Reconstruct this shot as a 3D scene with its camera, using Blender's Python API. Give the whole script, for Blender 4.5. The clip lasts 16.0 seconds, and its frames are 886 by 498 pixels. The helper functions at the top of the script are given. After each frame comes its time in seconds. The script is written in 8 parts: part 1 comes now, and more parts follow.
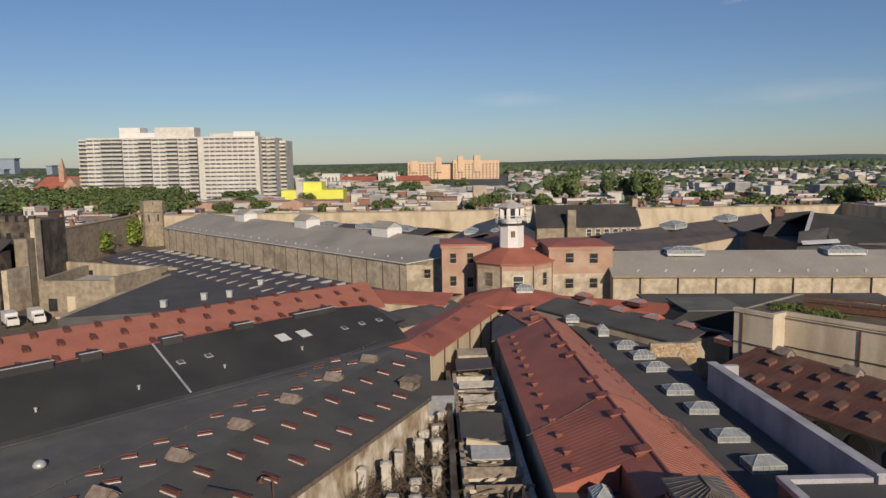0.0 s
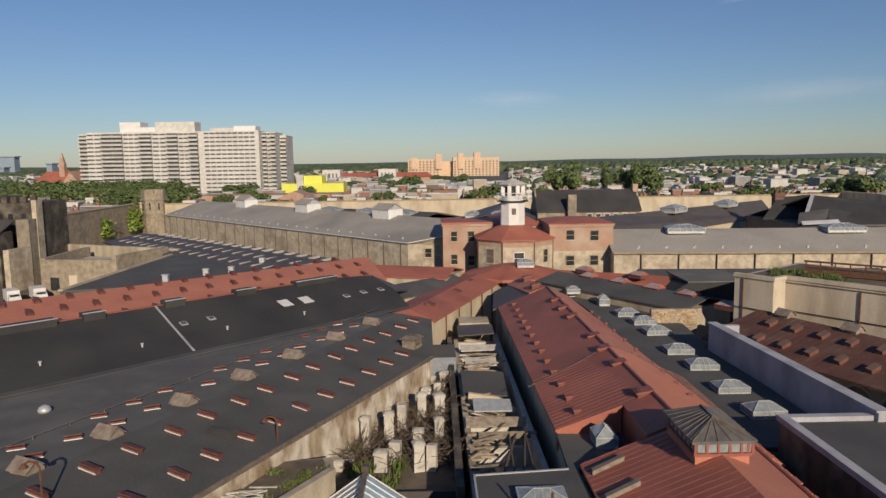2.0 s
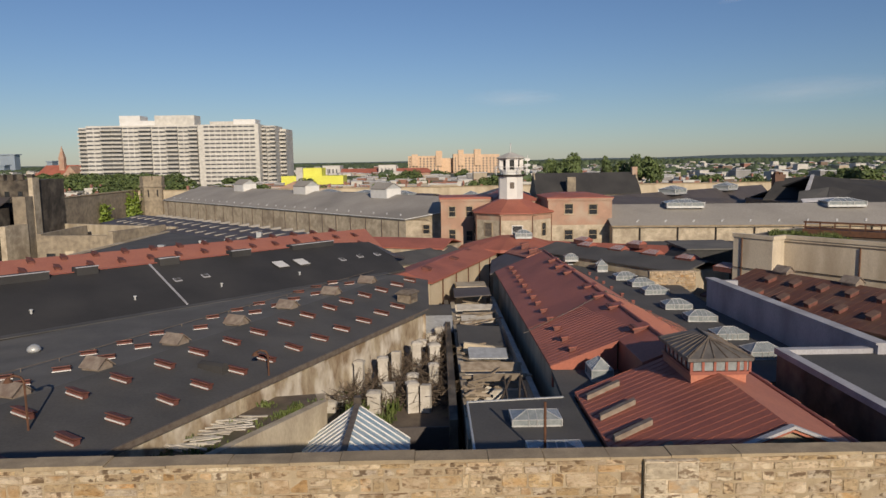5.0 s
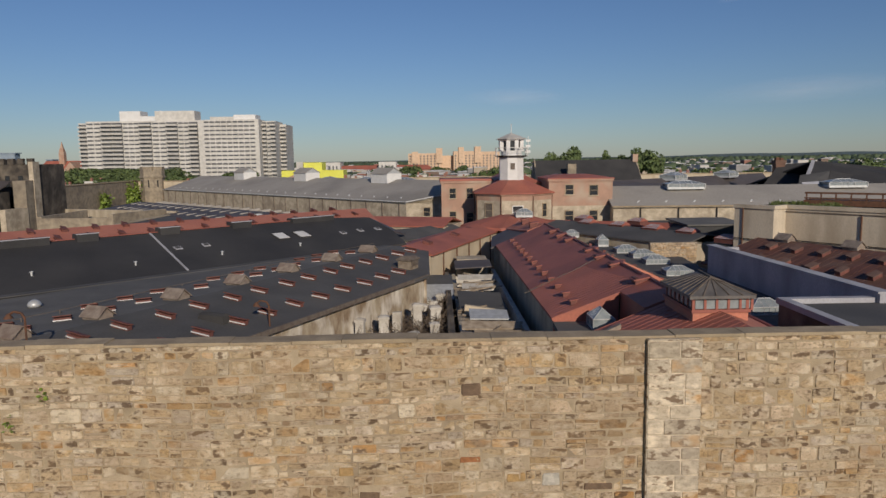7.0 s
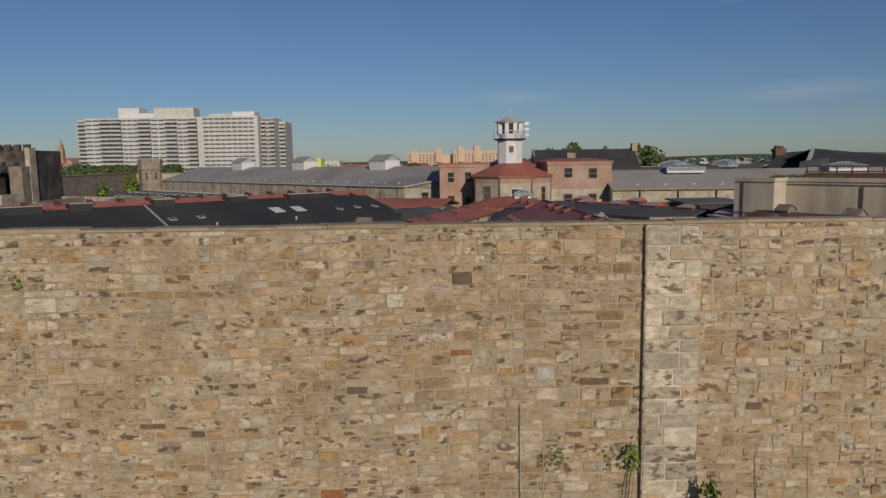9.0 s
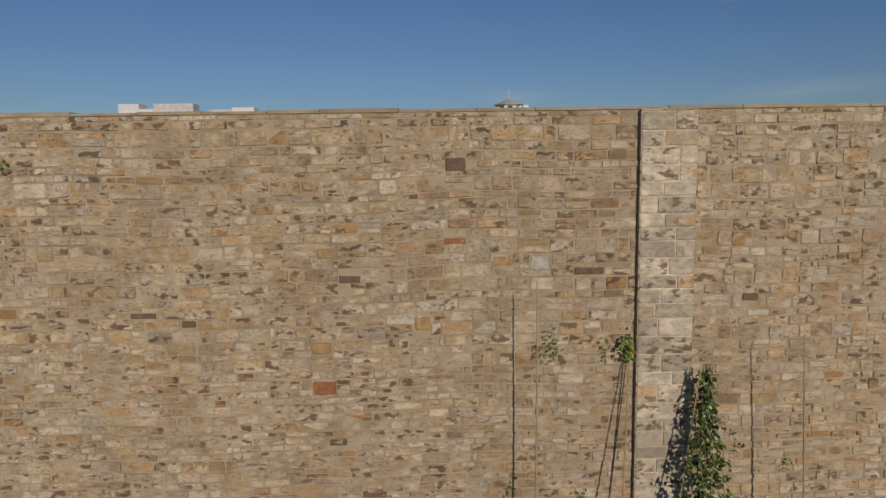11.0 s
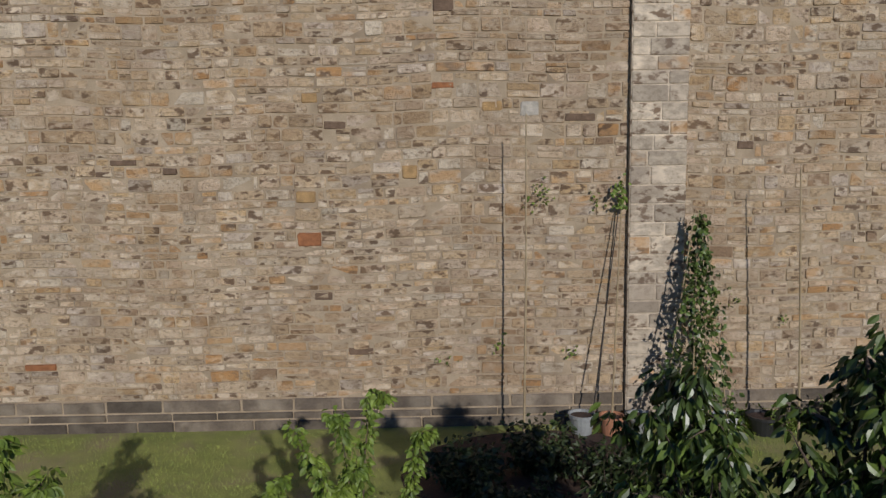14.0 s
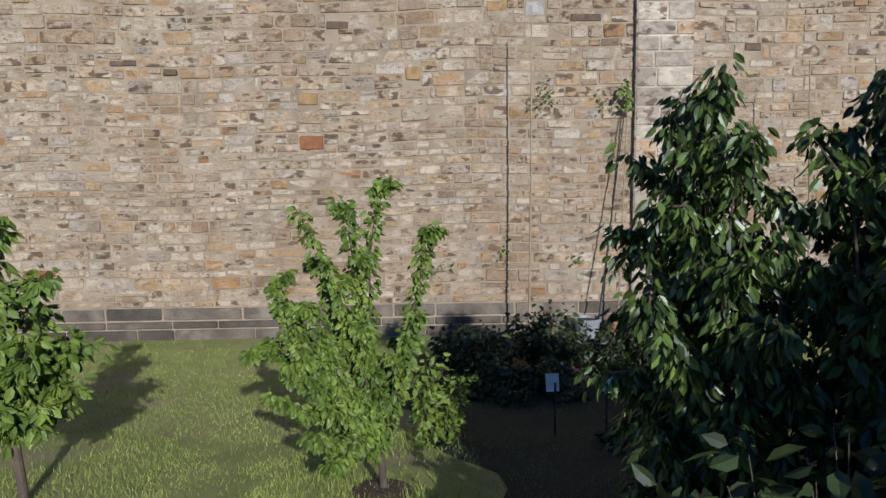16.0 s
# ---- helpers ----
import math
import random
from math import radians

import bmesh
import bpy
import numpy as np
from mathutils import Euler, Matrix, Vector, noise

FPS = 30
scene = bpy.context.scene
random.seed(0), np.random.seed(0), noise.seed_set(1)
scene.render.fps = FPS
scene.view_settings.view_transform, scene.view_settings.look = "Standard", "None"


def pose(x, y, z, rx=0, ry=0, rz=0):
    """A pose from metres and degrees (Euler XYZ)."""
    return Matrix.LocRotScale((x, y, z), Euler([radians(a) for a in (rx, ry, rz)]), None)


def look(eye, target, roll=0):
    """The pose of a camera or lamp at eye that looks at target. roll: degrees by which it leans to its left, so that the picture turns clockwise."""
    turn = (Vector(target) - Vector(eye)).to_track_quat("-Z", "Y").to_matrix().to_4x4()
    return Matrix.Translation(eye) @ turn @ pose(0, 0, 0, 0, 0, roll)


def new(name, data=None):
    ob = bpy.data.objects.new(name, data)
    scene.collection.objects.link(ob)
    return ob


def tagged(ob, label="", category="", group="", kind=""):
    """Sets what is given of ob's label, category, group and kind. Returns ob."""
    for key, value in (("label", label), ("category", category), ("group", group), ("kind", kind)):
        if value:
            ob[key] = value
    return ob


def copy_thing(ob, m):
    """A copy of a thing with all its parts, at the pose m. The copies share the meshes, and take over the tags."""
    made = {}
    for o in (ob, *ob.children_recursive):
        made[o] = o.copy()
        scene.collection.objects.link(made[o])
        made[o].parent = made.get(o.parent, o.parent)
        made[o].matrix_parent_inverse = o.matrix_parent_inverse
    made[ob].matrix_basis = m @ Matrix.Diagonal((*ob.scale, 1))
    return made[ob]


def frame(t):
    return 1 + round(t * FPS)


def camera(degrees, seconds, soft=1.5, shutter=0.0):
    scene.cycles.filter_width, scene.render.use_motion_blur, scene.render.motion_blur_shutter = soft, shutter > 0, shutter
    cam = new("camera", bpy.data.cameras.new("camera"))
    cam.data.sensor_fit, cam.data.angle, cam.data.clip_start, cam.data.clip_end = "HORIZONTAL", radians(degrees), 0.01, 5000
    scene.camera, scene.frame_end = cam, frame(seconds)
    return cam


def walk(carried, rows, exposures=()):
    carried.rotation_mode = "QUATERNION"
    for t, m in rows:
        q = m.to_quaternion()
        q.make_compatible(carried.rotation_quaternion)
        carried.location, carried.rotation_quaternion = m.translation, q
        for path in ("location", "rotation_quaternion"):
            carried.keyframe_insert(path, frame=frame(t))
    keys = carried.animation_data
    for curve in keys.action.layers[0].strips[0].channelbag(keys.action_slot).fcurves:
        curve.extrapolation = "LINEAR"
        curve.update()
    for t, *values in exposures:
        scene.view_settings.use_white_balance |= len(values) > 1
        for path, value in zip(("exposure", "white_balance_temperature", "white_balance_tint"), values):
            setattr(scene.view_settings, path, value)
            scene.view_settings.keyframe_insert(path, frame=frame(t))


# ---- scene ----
cam = camera(63.7, 16.0)
PATH = [
    (0, (-0.108, -0.836, 21.029), (-0.073, 1.149, 20.782), -0.8),
    (0.5, (-0.267, -0.96, 20.289), (-0.232, 1.024, 20.041), -0.8),
    (1, (-0.4, -1.054, 19.605), (-0.366, 0.93, 19.357), -0.8),
    (1.5, (-0.402, -1.247, 18.864), (-0.368, 0.737, 18.616), -0.8),
    (2, (-0.297, -1.411, 18.212), (-0.262, 0.573, 17.964), -0.8),
    (2.5, (-0.086, -1.464, 17.56), (-0.051, 0.52, 17.311), -0.8),
    (3, (0.071, -1.364, 17.003), (0.105, 0.62, 16.755), -0.8),
    (3.5, (0.197, -1.326, 16.298), (0.231, 0.658, 16.049), -0.8),
    (4, (0.178, -1.239, 15.858), (0.212, 0.745, 15.61), -0.8),
    (6.5, (-0.247, -1.614, 13.095), (-0.214, 0.37, 12.845), -0.7),
    (7, (-0.082, -1.606, 12.525), (-0.049, 0.378, 12.275), -0.8),
    (7.5, (0.103, -1.499, 11.956), (0.136, 0.485, 11.708), -0.7),
    (8, (0.065, -1.429, 11.376), (0.099, 0.555, 11.127), -0.8),
    (8.5, (0.035, -1.321, 10.807), (0.069, 0.664, 10.56), -0.8),
    (9, (0.075, -1.363, 10.239), (0.109, 0.622, 9.992), -0.8),
    (11.5, (0.176, -1.501, 7.604), (0.21, 0.484, 7.356), -0.8),
    (12, (0.186, -1.499, 7.124), (0.22, 0.485, 6.876), -0.8),
    (12.5, (0.22, -1.486, 6.631), (0.254, 0.498, 6.383), -0.8),
    (13, (0.305, -1.487, 6.135), (0.339, 0.497, 5.887), -0.8),
    (13.5, (0.353, -1.504, 5.659), (0.387, 0.48, 5.411), -0.7),
    (14, (0.357, -1.525, 5.184), (0.392, 0.459, 4.936), -0.8),
    (14.5, (0.342, -1.541, 4.722), (0.376, 0.443, 4.474), -0.8),
    (15, (0.298, -1.548, 4.265), (0.333, 0.436, 4.017), -0.8),
    (15.5, (0.258, -1.56, 3.813), (0.292, 0.424, 3.566), -0.8),
    (16, (0.26, -1.58, 3.366), (0.295, 0.404, 3.118), -0.8),
]
walk(cam, [(t, look(eye, target, roll)) for t, eye, target, roll in PATH],
     exposures=[(0, 0.16, 7050, 14), (4, 0.17, 7150, 13), (7, -0.14, 6600, 13), (9, -0.42, 6450, 12), (11.5, -0.52, 6400, 13), (12.5, -0.53, 6200, 15), (14.5, -0.29, 5600, 13), (16, 0.07, 5300, 13)])

# ---- light ----
SUN_AZ, SUN_EL = radians(15.5), radians(21.0)      # behind the camera, a little to its right
to_sun = Vector((math.sin(SUN_AZ) * math.cos(SUN_EL), -math.cos(SUN_AZ) * math.cos(SUN_EL), math.sin(SUN_EL)))
world = bpy.data.worlds.new("sky")
scene.world = world
world.use_nodes = True
wn = world.node_tree
for n in list(wn.nodes):
    wn.nodes.remove(n)
sky = wn.nodes.new("ShaderNodeTexSky")
sky.sky_type = "NISHITA"
sky.sun_disc = False
sky.sun_elevation = SUN_EL
sky.sun_rotation = math.pi - SUN_AZ
sky.altitude, sky.air_density, sky.dust_density, sky.ozone_density = 30, 1.0, 0.15, 3.9
bg = wn.nodes.new("ShaderNodeBackground")
bg.inputs["Strength"].default_value = 0.056
wo = wn.nodes.new("ShaderNodeOutputWorld")
tint = wn.nodes.new("ShaderNodeMix")
tint.data_type, tint.blend_type = "RGBA", "MULTIPLY"
tint.inputs["Factor"].default_value = 1.0
tint.inputs[7].default_value = (0.885, 1.0, 1.215, 1)
wn.links.new(sky.outputs[0], tint.inputs[6])
wn.links.new(tint.outputs[2], bg.inputs["Color"])
wn.links.new(bg.outputs[0], wo.inputs["Surface"])
sun = new("sun", bpy.data.lights.new("sun", "SUN"))
sun.data.energy, sun.data.angle, sun.data.color = 3.6, radians(0.6), (1.0, 0.905, 0.76)
sun.matrix_world = look(to_sun * 100, (0, 0, 0))


# ---- mesh and object helpers ----
class Geo:
    """Vertices and faces gathered for one mesh."""

    def __init__(self):
        self.v, self.f = [], []

    def add(self, verts, faces, m=None):
        k = len(self.v)
        self.v += [tuple(m @ Vector(p)) if m is not None else tuple(p) for p in verts]
        self.f += [tuple(k + i for i in q) for q in faces]
        return self

    def box(self, x0, x1, y0, y1, z0, z1, m=None):
        return self.add([(x0, y0, z0), (x1, y0, z0), (x1, y1, z0), (x0, y1, z0), (x0, y0, z1), (x1, y0, z1), (x1, y1, z1), (x0, y1, z1)],
                        [(0, 3, 2, 1), (4, 5, 6, 7), (0, 1, 5, 4), (1, 2, 6, 5), (2, 3, 7, 6), (3, 0, 4, 7)], m)

    def prism(self, poly, z0, z1, m=None):
        """A plan outline, counter-clockwise, pulled up from z0 to z1."""
        n = len(poly)
        return self.add([(x, y, z0) for x, y in poly] + [(x, y, z1) for x, y in poly],
                        [tuple(range(n))[::-1], tuple(range(n, 2 * n))] + [(i, (i + 1) % n, n + (i + 1) % n, n + i) for i in range(n)], m)

    def slab(self, pts, thick, m=None):
        """A sheet through the given corners, with its thickness below."""
        n = len(pts)
        return self.add(list(pts) + [(x, y, z - thick) for x, y, z in pts],
                        [tuple(range(n)), tuple(range(n, 2 * n))[::-1]] + [((i + 1) % n, i, n + i, n + (i + 1) % n) for i in range(n)], m)

    def tube(self, a, b, r0, r1=None, sides=8):
        a, b = Vector(a), Vector(b)
        r1 = r0 if r1 is None else r1
        q = (b - a).to_track_quat("Z", "Y")
        ring = [Vector((math.cos(k * math.tau / sides), math.sin(k * math.tau / sides), 0)) for k in range(sides)]
        return self.add([a + q @ (p * r0) for p in ring] + [b + q @ (p * r1) for p in ring],
                        [tuple(range(sides))[::-1], tuple(range(sides, 2 * sides))] + [(i, (i + 1) % sides, sides + (i + 1) % sides, sides + i) for i in range(sides)])

    def loft(self, rings, close=True):
        """Rings of equal length, joined one after the other, with caps."""
        n, k = len(rings[0]), len(rings)
        faces = [(j * n + i, j * n + (i + 1) % n, (j + 1) * n + (i + 1) % n, (j + 1) * n + i) for j in range(k - 1) for i in range(n)]
        if close:
            faces += [tuple(range(n))[::-1], tuple(range((k - 1) * n, k * n))]
        return self.add([p for r in rings for p in r], faces)


def mesh(name, geo, mat, smooth=False):
    me = bpy.data.meshes.new(name)
    me.from_pydata(geo.v, [], geo.f)
    if mat is not None:
        me.materials.append(mat)
    if smooth:
        me.shade_smooth()
    me.update()
    return me


def part(name, geo, mat, parent, label="", smooth=False):
    ob = new(name, geo if isinstance(geo, bpy.types.Mesh) else mesh(name, geo, mat, smooth))
    ob.parent = parent
    if label:
        ob["label"] = label
    return ob


def thing(name, label, category, group="", kind="", at=(0, 0, 0), rz=0):
    ob = new(name)
    ob.matrix_basis = pose(*at, 0, 0, rz)
    return tagged(ob, label, category, group, kind)


def solid(name, geo, mat, label, category, group="", kind="", smooth=False, at=(0, 0, 0), rz=0):
    ob = new(name, mesh(name, geo, mat, smooth))
    ob.matrix_basis = pose(*at, 0, 0, rz)
    return tagged(ob, label, category, group, kind)


# ---- materials ----
def material(name, c1, c2, rough=0.8, scale=2.0, fine=30.0, bump=0.25, metal=0.0, stain=None, stain_amount=0.35, stain_scale=0.4, piece=0.0, island=0.0, mottle=None,
             stretch=(1, 1, 1), palette=None, bump_dist=0.02):
    """Two colours mixed by coarse and fine noise, stains of a third, and a spread from piece to piece."""
    mat = bpy.data.materials.new(name)
    mat.use_nodes = True
    nt = mat.node_tree
    N, L = nt.nodes, nt.links
    bsdf = N["Principled BSDF"]
    bsdf.inputs["Roughness"].default_value, bsdf.inputs["Metallic"].default_value = rough, metal
    tc = N.new("ShaderNodeTexCoord")
    mp = N.new("ShaderNodeMapping")
    mp.inputs["Scale"].default_value = stretch
    geom = N.new("ShaderNodeNewGeometry")
    L.new(geom.outputs["Position"], mp.inputs["Vector"])

    def noise_node(s, detail=4):
        n = N.new("ShaderNodeTexNoise")
        n.inputs["Scale"].default_value, n.inputs["Detail"].default_value = s, detail
        L.new(mp.outputs[0], n.inputs["Vector"])
        return n.outputs["Fac"]

    def ramp(sock, a, b):
        r = N.new("ShaderNodeMapRange")
        r.inputs["From Min"].default_value, r.inputs["From Max"].default_value = a, b
        L.new(sock, r.inputs["Value"])
        return r.outputs[0]

    def mix(fac, a, b, mode="MIX"):
        m = N.new("ShaderNodeMix")
        m.data_type, m.blend_type = "RGBA", mode
        for sock, val in ((m.inputs["Factor"], fac), (m.inputs[6], a), (m.inputs[7], b)):
            if isinstance(val, bpy.types.NodeSocket):
                L.new(val, sock)
            elif isinstance(val, (int, float)):
                sock.default_value = val
            else:
                sock.default_value = (*val, 1)
        return m.outputs[2]

    rnd = None
    if piece or island or palette:
        if island:
            rnd = geom.outputs["Random Per Island"]
        else:
            rnd = N.new("ShaderNodeObjectInfo").outputs["Random"]
    if palette:
        cr = N.new("ShaderNodeValToRGB")
        cr.color_ramp.interpolation = "CONSTANT"
        els = cr.color_ramp.elements
        while len(els) < len(palette):
            els.new(1.0)
        for e, (p, c) in zip(els, palette):
            e.position, e.color = p, (*c, 1)
        L.new(rnd, cr.inputs[0])
        col = mix(ramp(noise_node(scale), 0.35, 0.65), cr.outputs[0], mix(0.3, cr.outputs[0], c2))
    else:
        col = mix(ramp(noise_node(scale), 0.35, 0.65), c1, c2)
    grain = noise_node(fine, 6)
    col = mix(ramp(grain, 0.3, 0.7), col, mix(0.22, col, (0, 0, 0)))
    if mottle is not None:
        off = N.new("ShaderNodeVectorMath")
        off.operation = "MULTIPLY_ADD"
        off.inputs[1].default_value = (1, 1, 1)
        L.new(mp.outputs[0], off.inputs[0])
        comb = N.new("ShaderNodeCombineXYZ")
        mul = N.new("ShaderNodeMath")
        mul.operation = "MULTIPLY"
        mul.inputs[1].default_value = 57.0
        L.new(rnd, mul.inputs[0])
        L.new(mul.outputs[0], comb.inputs[1])
        L.new(comb.outputs[0], off.inputs[2])
        wide = N.new("ShaderNodeVectorMath")
        wide.operation = "MULTIPLY"
        wide.inputs[1].default_value = (0.6, 1, 1)
        L.new(off.outputs[0], wide.inputs[0])
        for k, (s, lo, hi, amt, share, c) in enumerate(((3.5, 0.47, 0.64, 0.36, 0.8, mottle), (19.0, 0.52, 0.63, 0.60, 1.0, tuple(0.66 * q for q in mottle)), (6.5, 0.48, 0.63, 0.62, 0.85, (0.78, 0.655, 0.485)),
                                                        (8.5, 0.535, 0.605, 0.88, 0.48, (0.150, 0.092, 0.052)), (5.0, 0.42, 0.58, 0.62, 0.13, (0.55, 0.31, 0.12)))):
            n = N.new("ShaderNodeTexNoise")
            n.inputs["Scale"].default_value, n.inputs["Detail"].default_value = s, 6
            L.new(wide.outputs[0], n.inputs["Vector"])
            pick = N.new("ShaderNodeTexWhiteNoise")
            pick.noise_dimensions = "2D"
            put = N.new("ShaderNodeCombineXYZ")
            put.inputs[1].default_value = 3.7 * k + 1.3
            L.new(rnd, put.inputs[0])
            L.new(put.outputs[0], pick.inputs["Vector"])
            gate = N.new("ShaderNodeMath")
            gate.operation = "LESS_THAN"
            gate.inputs[1].default_value = share
            L.new(pick.outputs["Value"], gate.inputs[0])
            some = mix(1.0, ramp(n.outputs["Fac"], lo, hi), gate.outputs[0], "MULTIPLY")
            col = mix(mix(1.0, some, (amt,) * 3, "MULTIPLY"), col, c)
    if stain is not None:
        col = mix(mix(1.0, ramp(noise_node(stain_scale, 5), 0.48, 0.68), (stain_amount,) * 3, "MULTIPLY"), col, stain)
    if rnd is not None and (piece or island):
        amount = piece or island
        wn2 = N.new("ShaderNodeTexWhiteNoise")
        wn2.noise_dimensions = "1D"
        L.new(rnd, wn2.inputs["W"])
        hsv = N.new("ShaderNodeHueSaturation")
        v = N.new("ShaderNodeMapRange")
        v.inputs["To Min"].default_value, v.inputs["To Max"].default_value = 1 - amount, 1 + amount
        L.new(wn2.outputs["Value"], v.inputs["Value"])
        L.new(v.outputs[0], hsv.inputs["Value"])
        L.new(col, hsv.inputs["Color"])
        col = hsv.outputs[0]
    L.new(col, bsdf.inputs["Base Color"])
    if bump:
        b = N.new("ShaderNodeBump")
        b.inputs["Strength"].default_value, b.inputs["Distance"].default_value = bump, bump_dist
        L.new(grain, b.inputs["Height"])
        L.new(b.outputs[0], bsdf.inputs["Normal"])
    return mat


STONES = [(0.0, (0.699, 0.522, 0.322)), (0.15, (0.746, 0.583, 0.394)), (0.29, (0.675, 0.500, 0.301)), (0.41, (0.699, 0.538, 0.373)), (0.52, (0.780, 0.615, 0.430)),
          (0.63, (0.664, 0.484, 0.307)), (0.71, (0.699, 0.572, 0.440)), (0.79, (0.688, 0.478, 0.251)), (0.85, (0.617, 0.462, 0.307)), (0.90, (0.780, 0.659, 0.486)), (0.965, (0.419, 0.280, 0.168)), (0.984, (0.582, 0.313, 0.118))]
m_stone = material("buff_stone", (0, 0, 0), (0.33, 0.23, 0.14), rough=0.9, scale=6, fine=45, bump=1.0, bump_dist=0.05, piece=0.17, palette=STONES, mottle=(0.36, 0.245, 0.14), stain=(0.33, 0.205, 0.10), stain_amount=0.5, stain_scale=0.7)
m_stone_isle = material("buff_stone_course", (0, 0, 0), (0.33, 0.23, 0.14), rough=0.9, scale=6, fine=45, bump=1.0, bump_dist=0.05, island=0.17, palette=STONES, mottle=(0.36, 0.245, 0.14), stain=(0.33, 0.205, 0.10), stain_amount=0.5, stain_scale=0.7)
m_mortar = material("lime_mortar", (0.51, 0.40, 0.27), (0.38, 0.295, 0.19), rough=0.95, scale=2.5, fine=60, bump=0.5, stain=(0.20, 0.15, 0.10), stain_amount=0.5, stain_scale=1.6)
m_quoin = material("grey_ashlar", (0.57, 0.48, 0.36), (0.49, 0.41, 0.305), rough=0.88, scale=4, fine=40, bump=0.45, piece=0.20, mottle=(0.44, 0.35, 0.24), stain=(0.30, 0.24, 0.18), stain_amount=0.45, stain_scale=0.9)
m_plinth = material("dark_plinth_stone", (0.115, 0.090, 0.066), (0.185, 0.148, 0.105), rough=0.85, scale=2.2, fine=24, bump=0.8, bump_dist=0.03, piece=0.45, stain=(0.32, 0.27, 0.20), stain_amount=0.45, stain_scale=2.4)
m_coping = material("coping_stone", (0.46, 0.36, 0.235), (0.32, 0.25, 0.165), rough=0.9, scale=2, fine=30, bump=0.4, piece=0.15)
m_rubble = material("rubble_masonry", (0.42, 0.35, 0.25), (0.27, 0.22, 0.16), rough=0.9, scale=1.3, fine=9, bump=0.6, stain=(0.13, 0.11, 0.09), stain_amount=0.6, stain_scale=0.25)
m_render = material("stained_render", (0.60, 0.52, 0.39), (0.44, 0.37, 0.27), rough=0.9, scale=0.7, fine=14, bump=0.25, stain=(0.20, 0.15, 0.10), stain_amount=0.7, stain_scale=0.5, stretch=(1, 1, 0.35))
m_tan = material("pale_tan_stucco", (0.64, 0.54, 0.39), (0.55, 0.46, 0.33), rough=0.9, scale=0.5, fine=20, bump=0.15, stain=(0.28, 0.21, 0.14), stain_amount=0.6, stain_scale=0.35, stretch=(1, 1, 0.4))
m_stucco = material("sunlit_stucco", (0.66, 0.57, 0.435), (0.56, 0.48, 0.365), rough=0.9, scale=0.5, fine=20, bump=0.15, stain=(0.33, 0.26, 0.18), stain_amount=0.6, stain_scale=0.5, stretch=(1, 1, 0.3))
# dark stone; on the gate building its darkness stands in for shade
m_darkstone = material("dark_stone", (0.10, 0.082, 0.064), (0.045, 0.038, 0.032), rough=0.9, scale=0.9, fine=6, bump=0.7, stain=(0.28, 0.24, 0.185), stain_amount=0.6)
m_brick = material("salmon_brick", (0.50, 0.31, 0.22), (0.40, 0.25, 0.18), rough=0.9, scale=0.9, fine=18, bump=0.3, stain=(0.50, 0.42, 0.32), stain_amount=0.6, stain_scale=0.45)
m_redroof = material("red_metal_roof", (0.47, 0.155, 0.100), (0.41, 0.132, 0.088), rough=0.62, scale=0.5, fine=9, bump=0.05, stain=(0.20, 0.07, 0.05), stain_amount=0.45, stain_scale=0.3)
m_peeling = material("peeling_limewash", (0.50, 0.42, 0.30), (0.27, 0.19, 0.12), rough=0.92, scale=1.5, fine=9, bump=0.5, stain=(0.74, 0.69, 0.60), stain_amount=0.9, stain_scale=0.9, stretch=(1, 1, 0.55))
# lighter copy of the red roof: sunlight on the bright slopes, put into colour
m_redsunlit = material("sunlit_red_roof", (0.56, 0.215, 0.135), (0.50, 0.185, 0.12), rough=0.65, scale=0.5, fine=9, bump=0.05, stain=(0.38, 0.13, 0.09), stain_amount=0.4, stain_scale=0.3)
m_redseam = material("red_standing_seam", (0.36, 0.115, 0.080), (0.31, 0.100, 0.070), rough=0.6, scale=1, fine=12, bump=0.05)
m_brownroof = material("brown_metal_roof", (0.155, 0.065, 0.045), (0.115, 0.050, 0.036), rough=0.7, scale=0.6, fine=9, bump=0.1, stain=(0.20, 0.14, 0.10), stain_amount=0.4)
m_brownvent = material("brown_vent_metal", (0.17, 0.10, 0.075), (0.12, 0.075, 0.06), rough=0.7, scale=3, fine=18, bump=0.1)
m_black = material("black_roofing_felt", (0.036, 0.035, 0.035), (0.049, 0.047, 0.046), rough=0.8, scale=0.35, fine=10, bump=0.12, stain=(0.065, 0.062, 0.058), stain_amount=0.5, stain_scale=0.18)
m_felt = material("weathered_grey_felt", (0.080, 0.078, 0.076), (0.105, 0.101, 0.096), rough=0.85, scale=0.4, fine=9, bump=0.12, stain=(0.13, 0.125, 0.115), stain_amount=0.5, stain_scale=0.22)
m_greyroof = material("grey_membrane_roof", (0.43, 0.395, 0.345), (0.38, 0.35, 0.305), rough=0.85, scale=0.15, fine=5, bump=0.06, stain=(0.15, 0.14, 0.125), stain_amount=0.4, stain_scale=0.1)
m_feltold = material("bleached_felt", (0.115, 0.112, 0.105), (0.145, 0.14, 0.13), rough=0.88, scale=0.4, fine=9, bump=0.12, stain=(0.20, 0.19, 0.17), stain_amount=0.5, stain_scale=0.3)
m_farwin = material("distant_window", (0.11, 0.115, 0.12), (0.16, 0.16, 0.16), rough=0.3, scale=0.3, fine=2, bump=0)
m_palestone = material("pale_squared_stone", (0.60, 0.51, 0.38), (0.44, 0.37, 0.27), rough=0.9, scale=1.4, fine=5, bump=0.4, stain=(0.24, 0.19, 0.14), stain_amount=0.65, stain_scale=0.35)
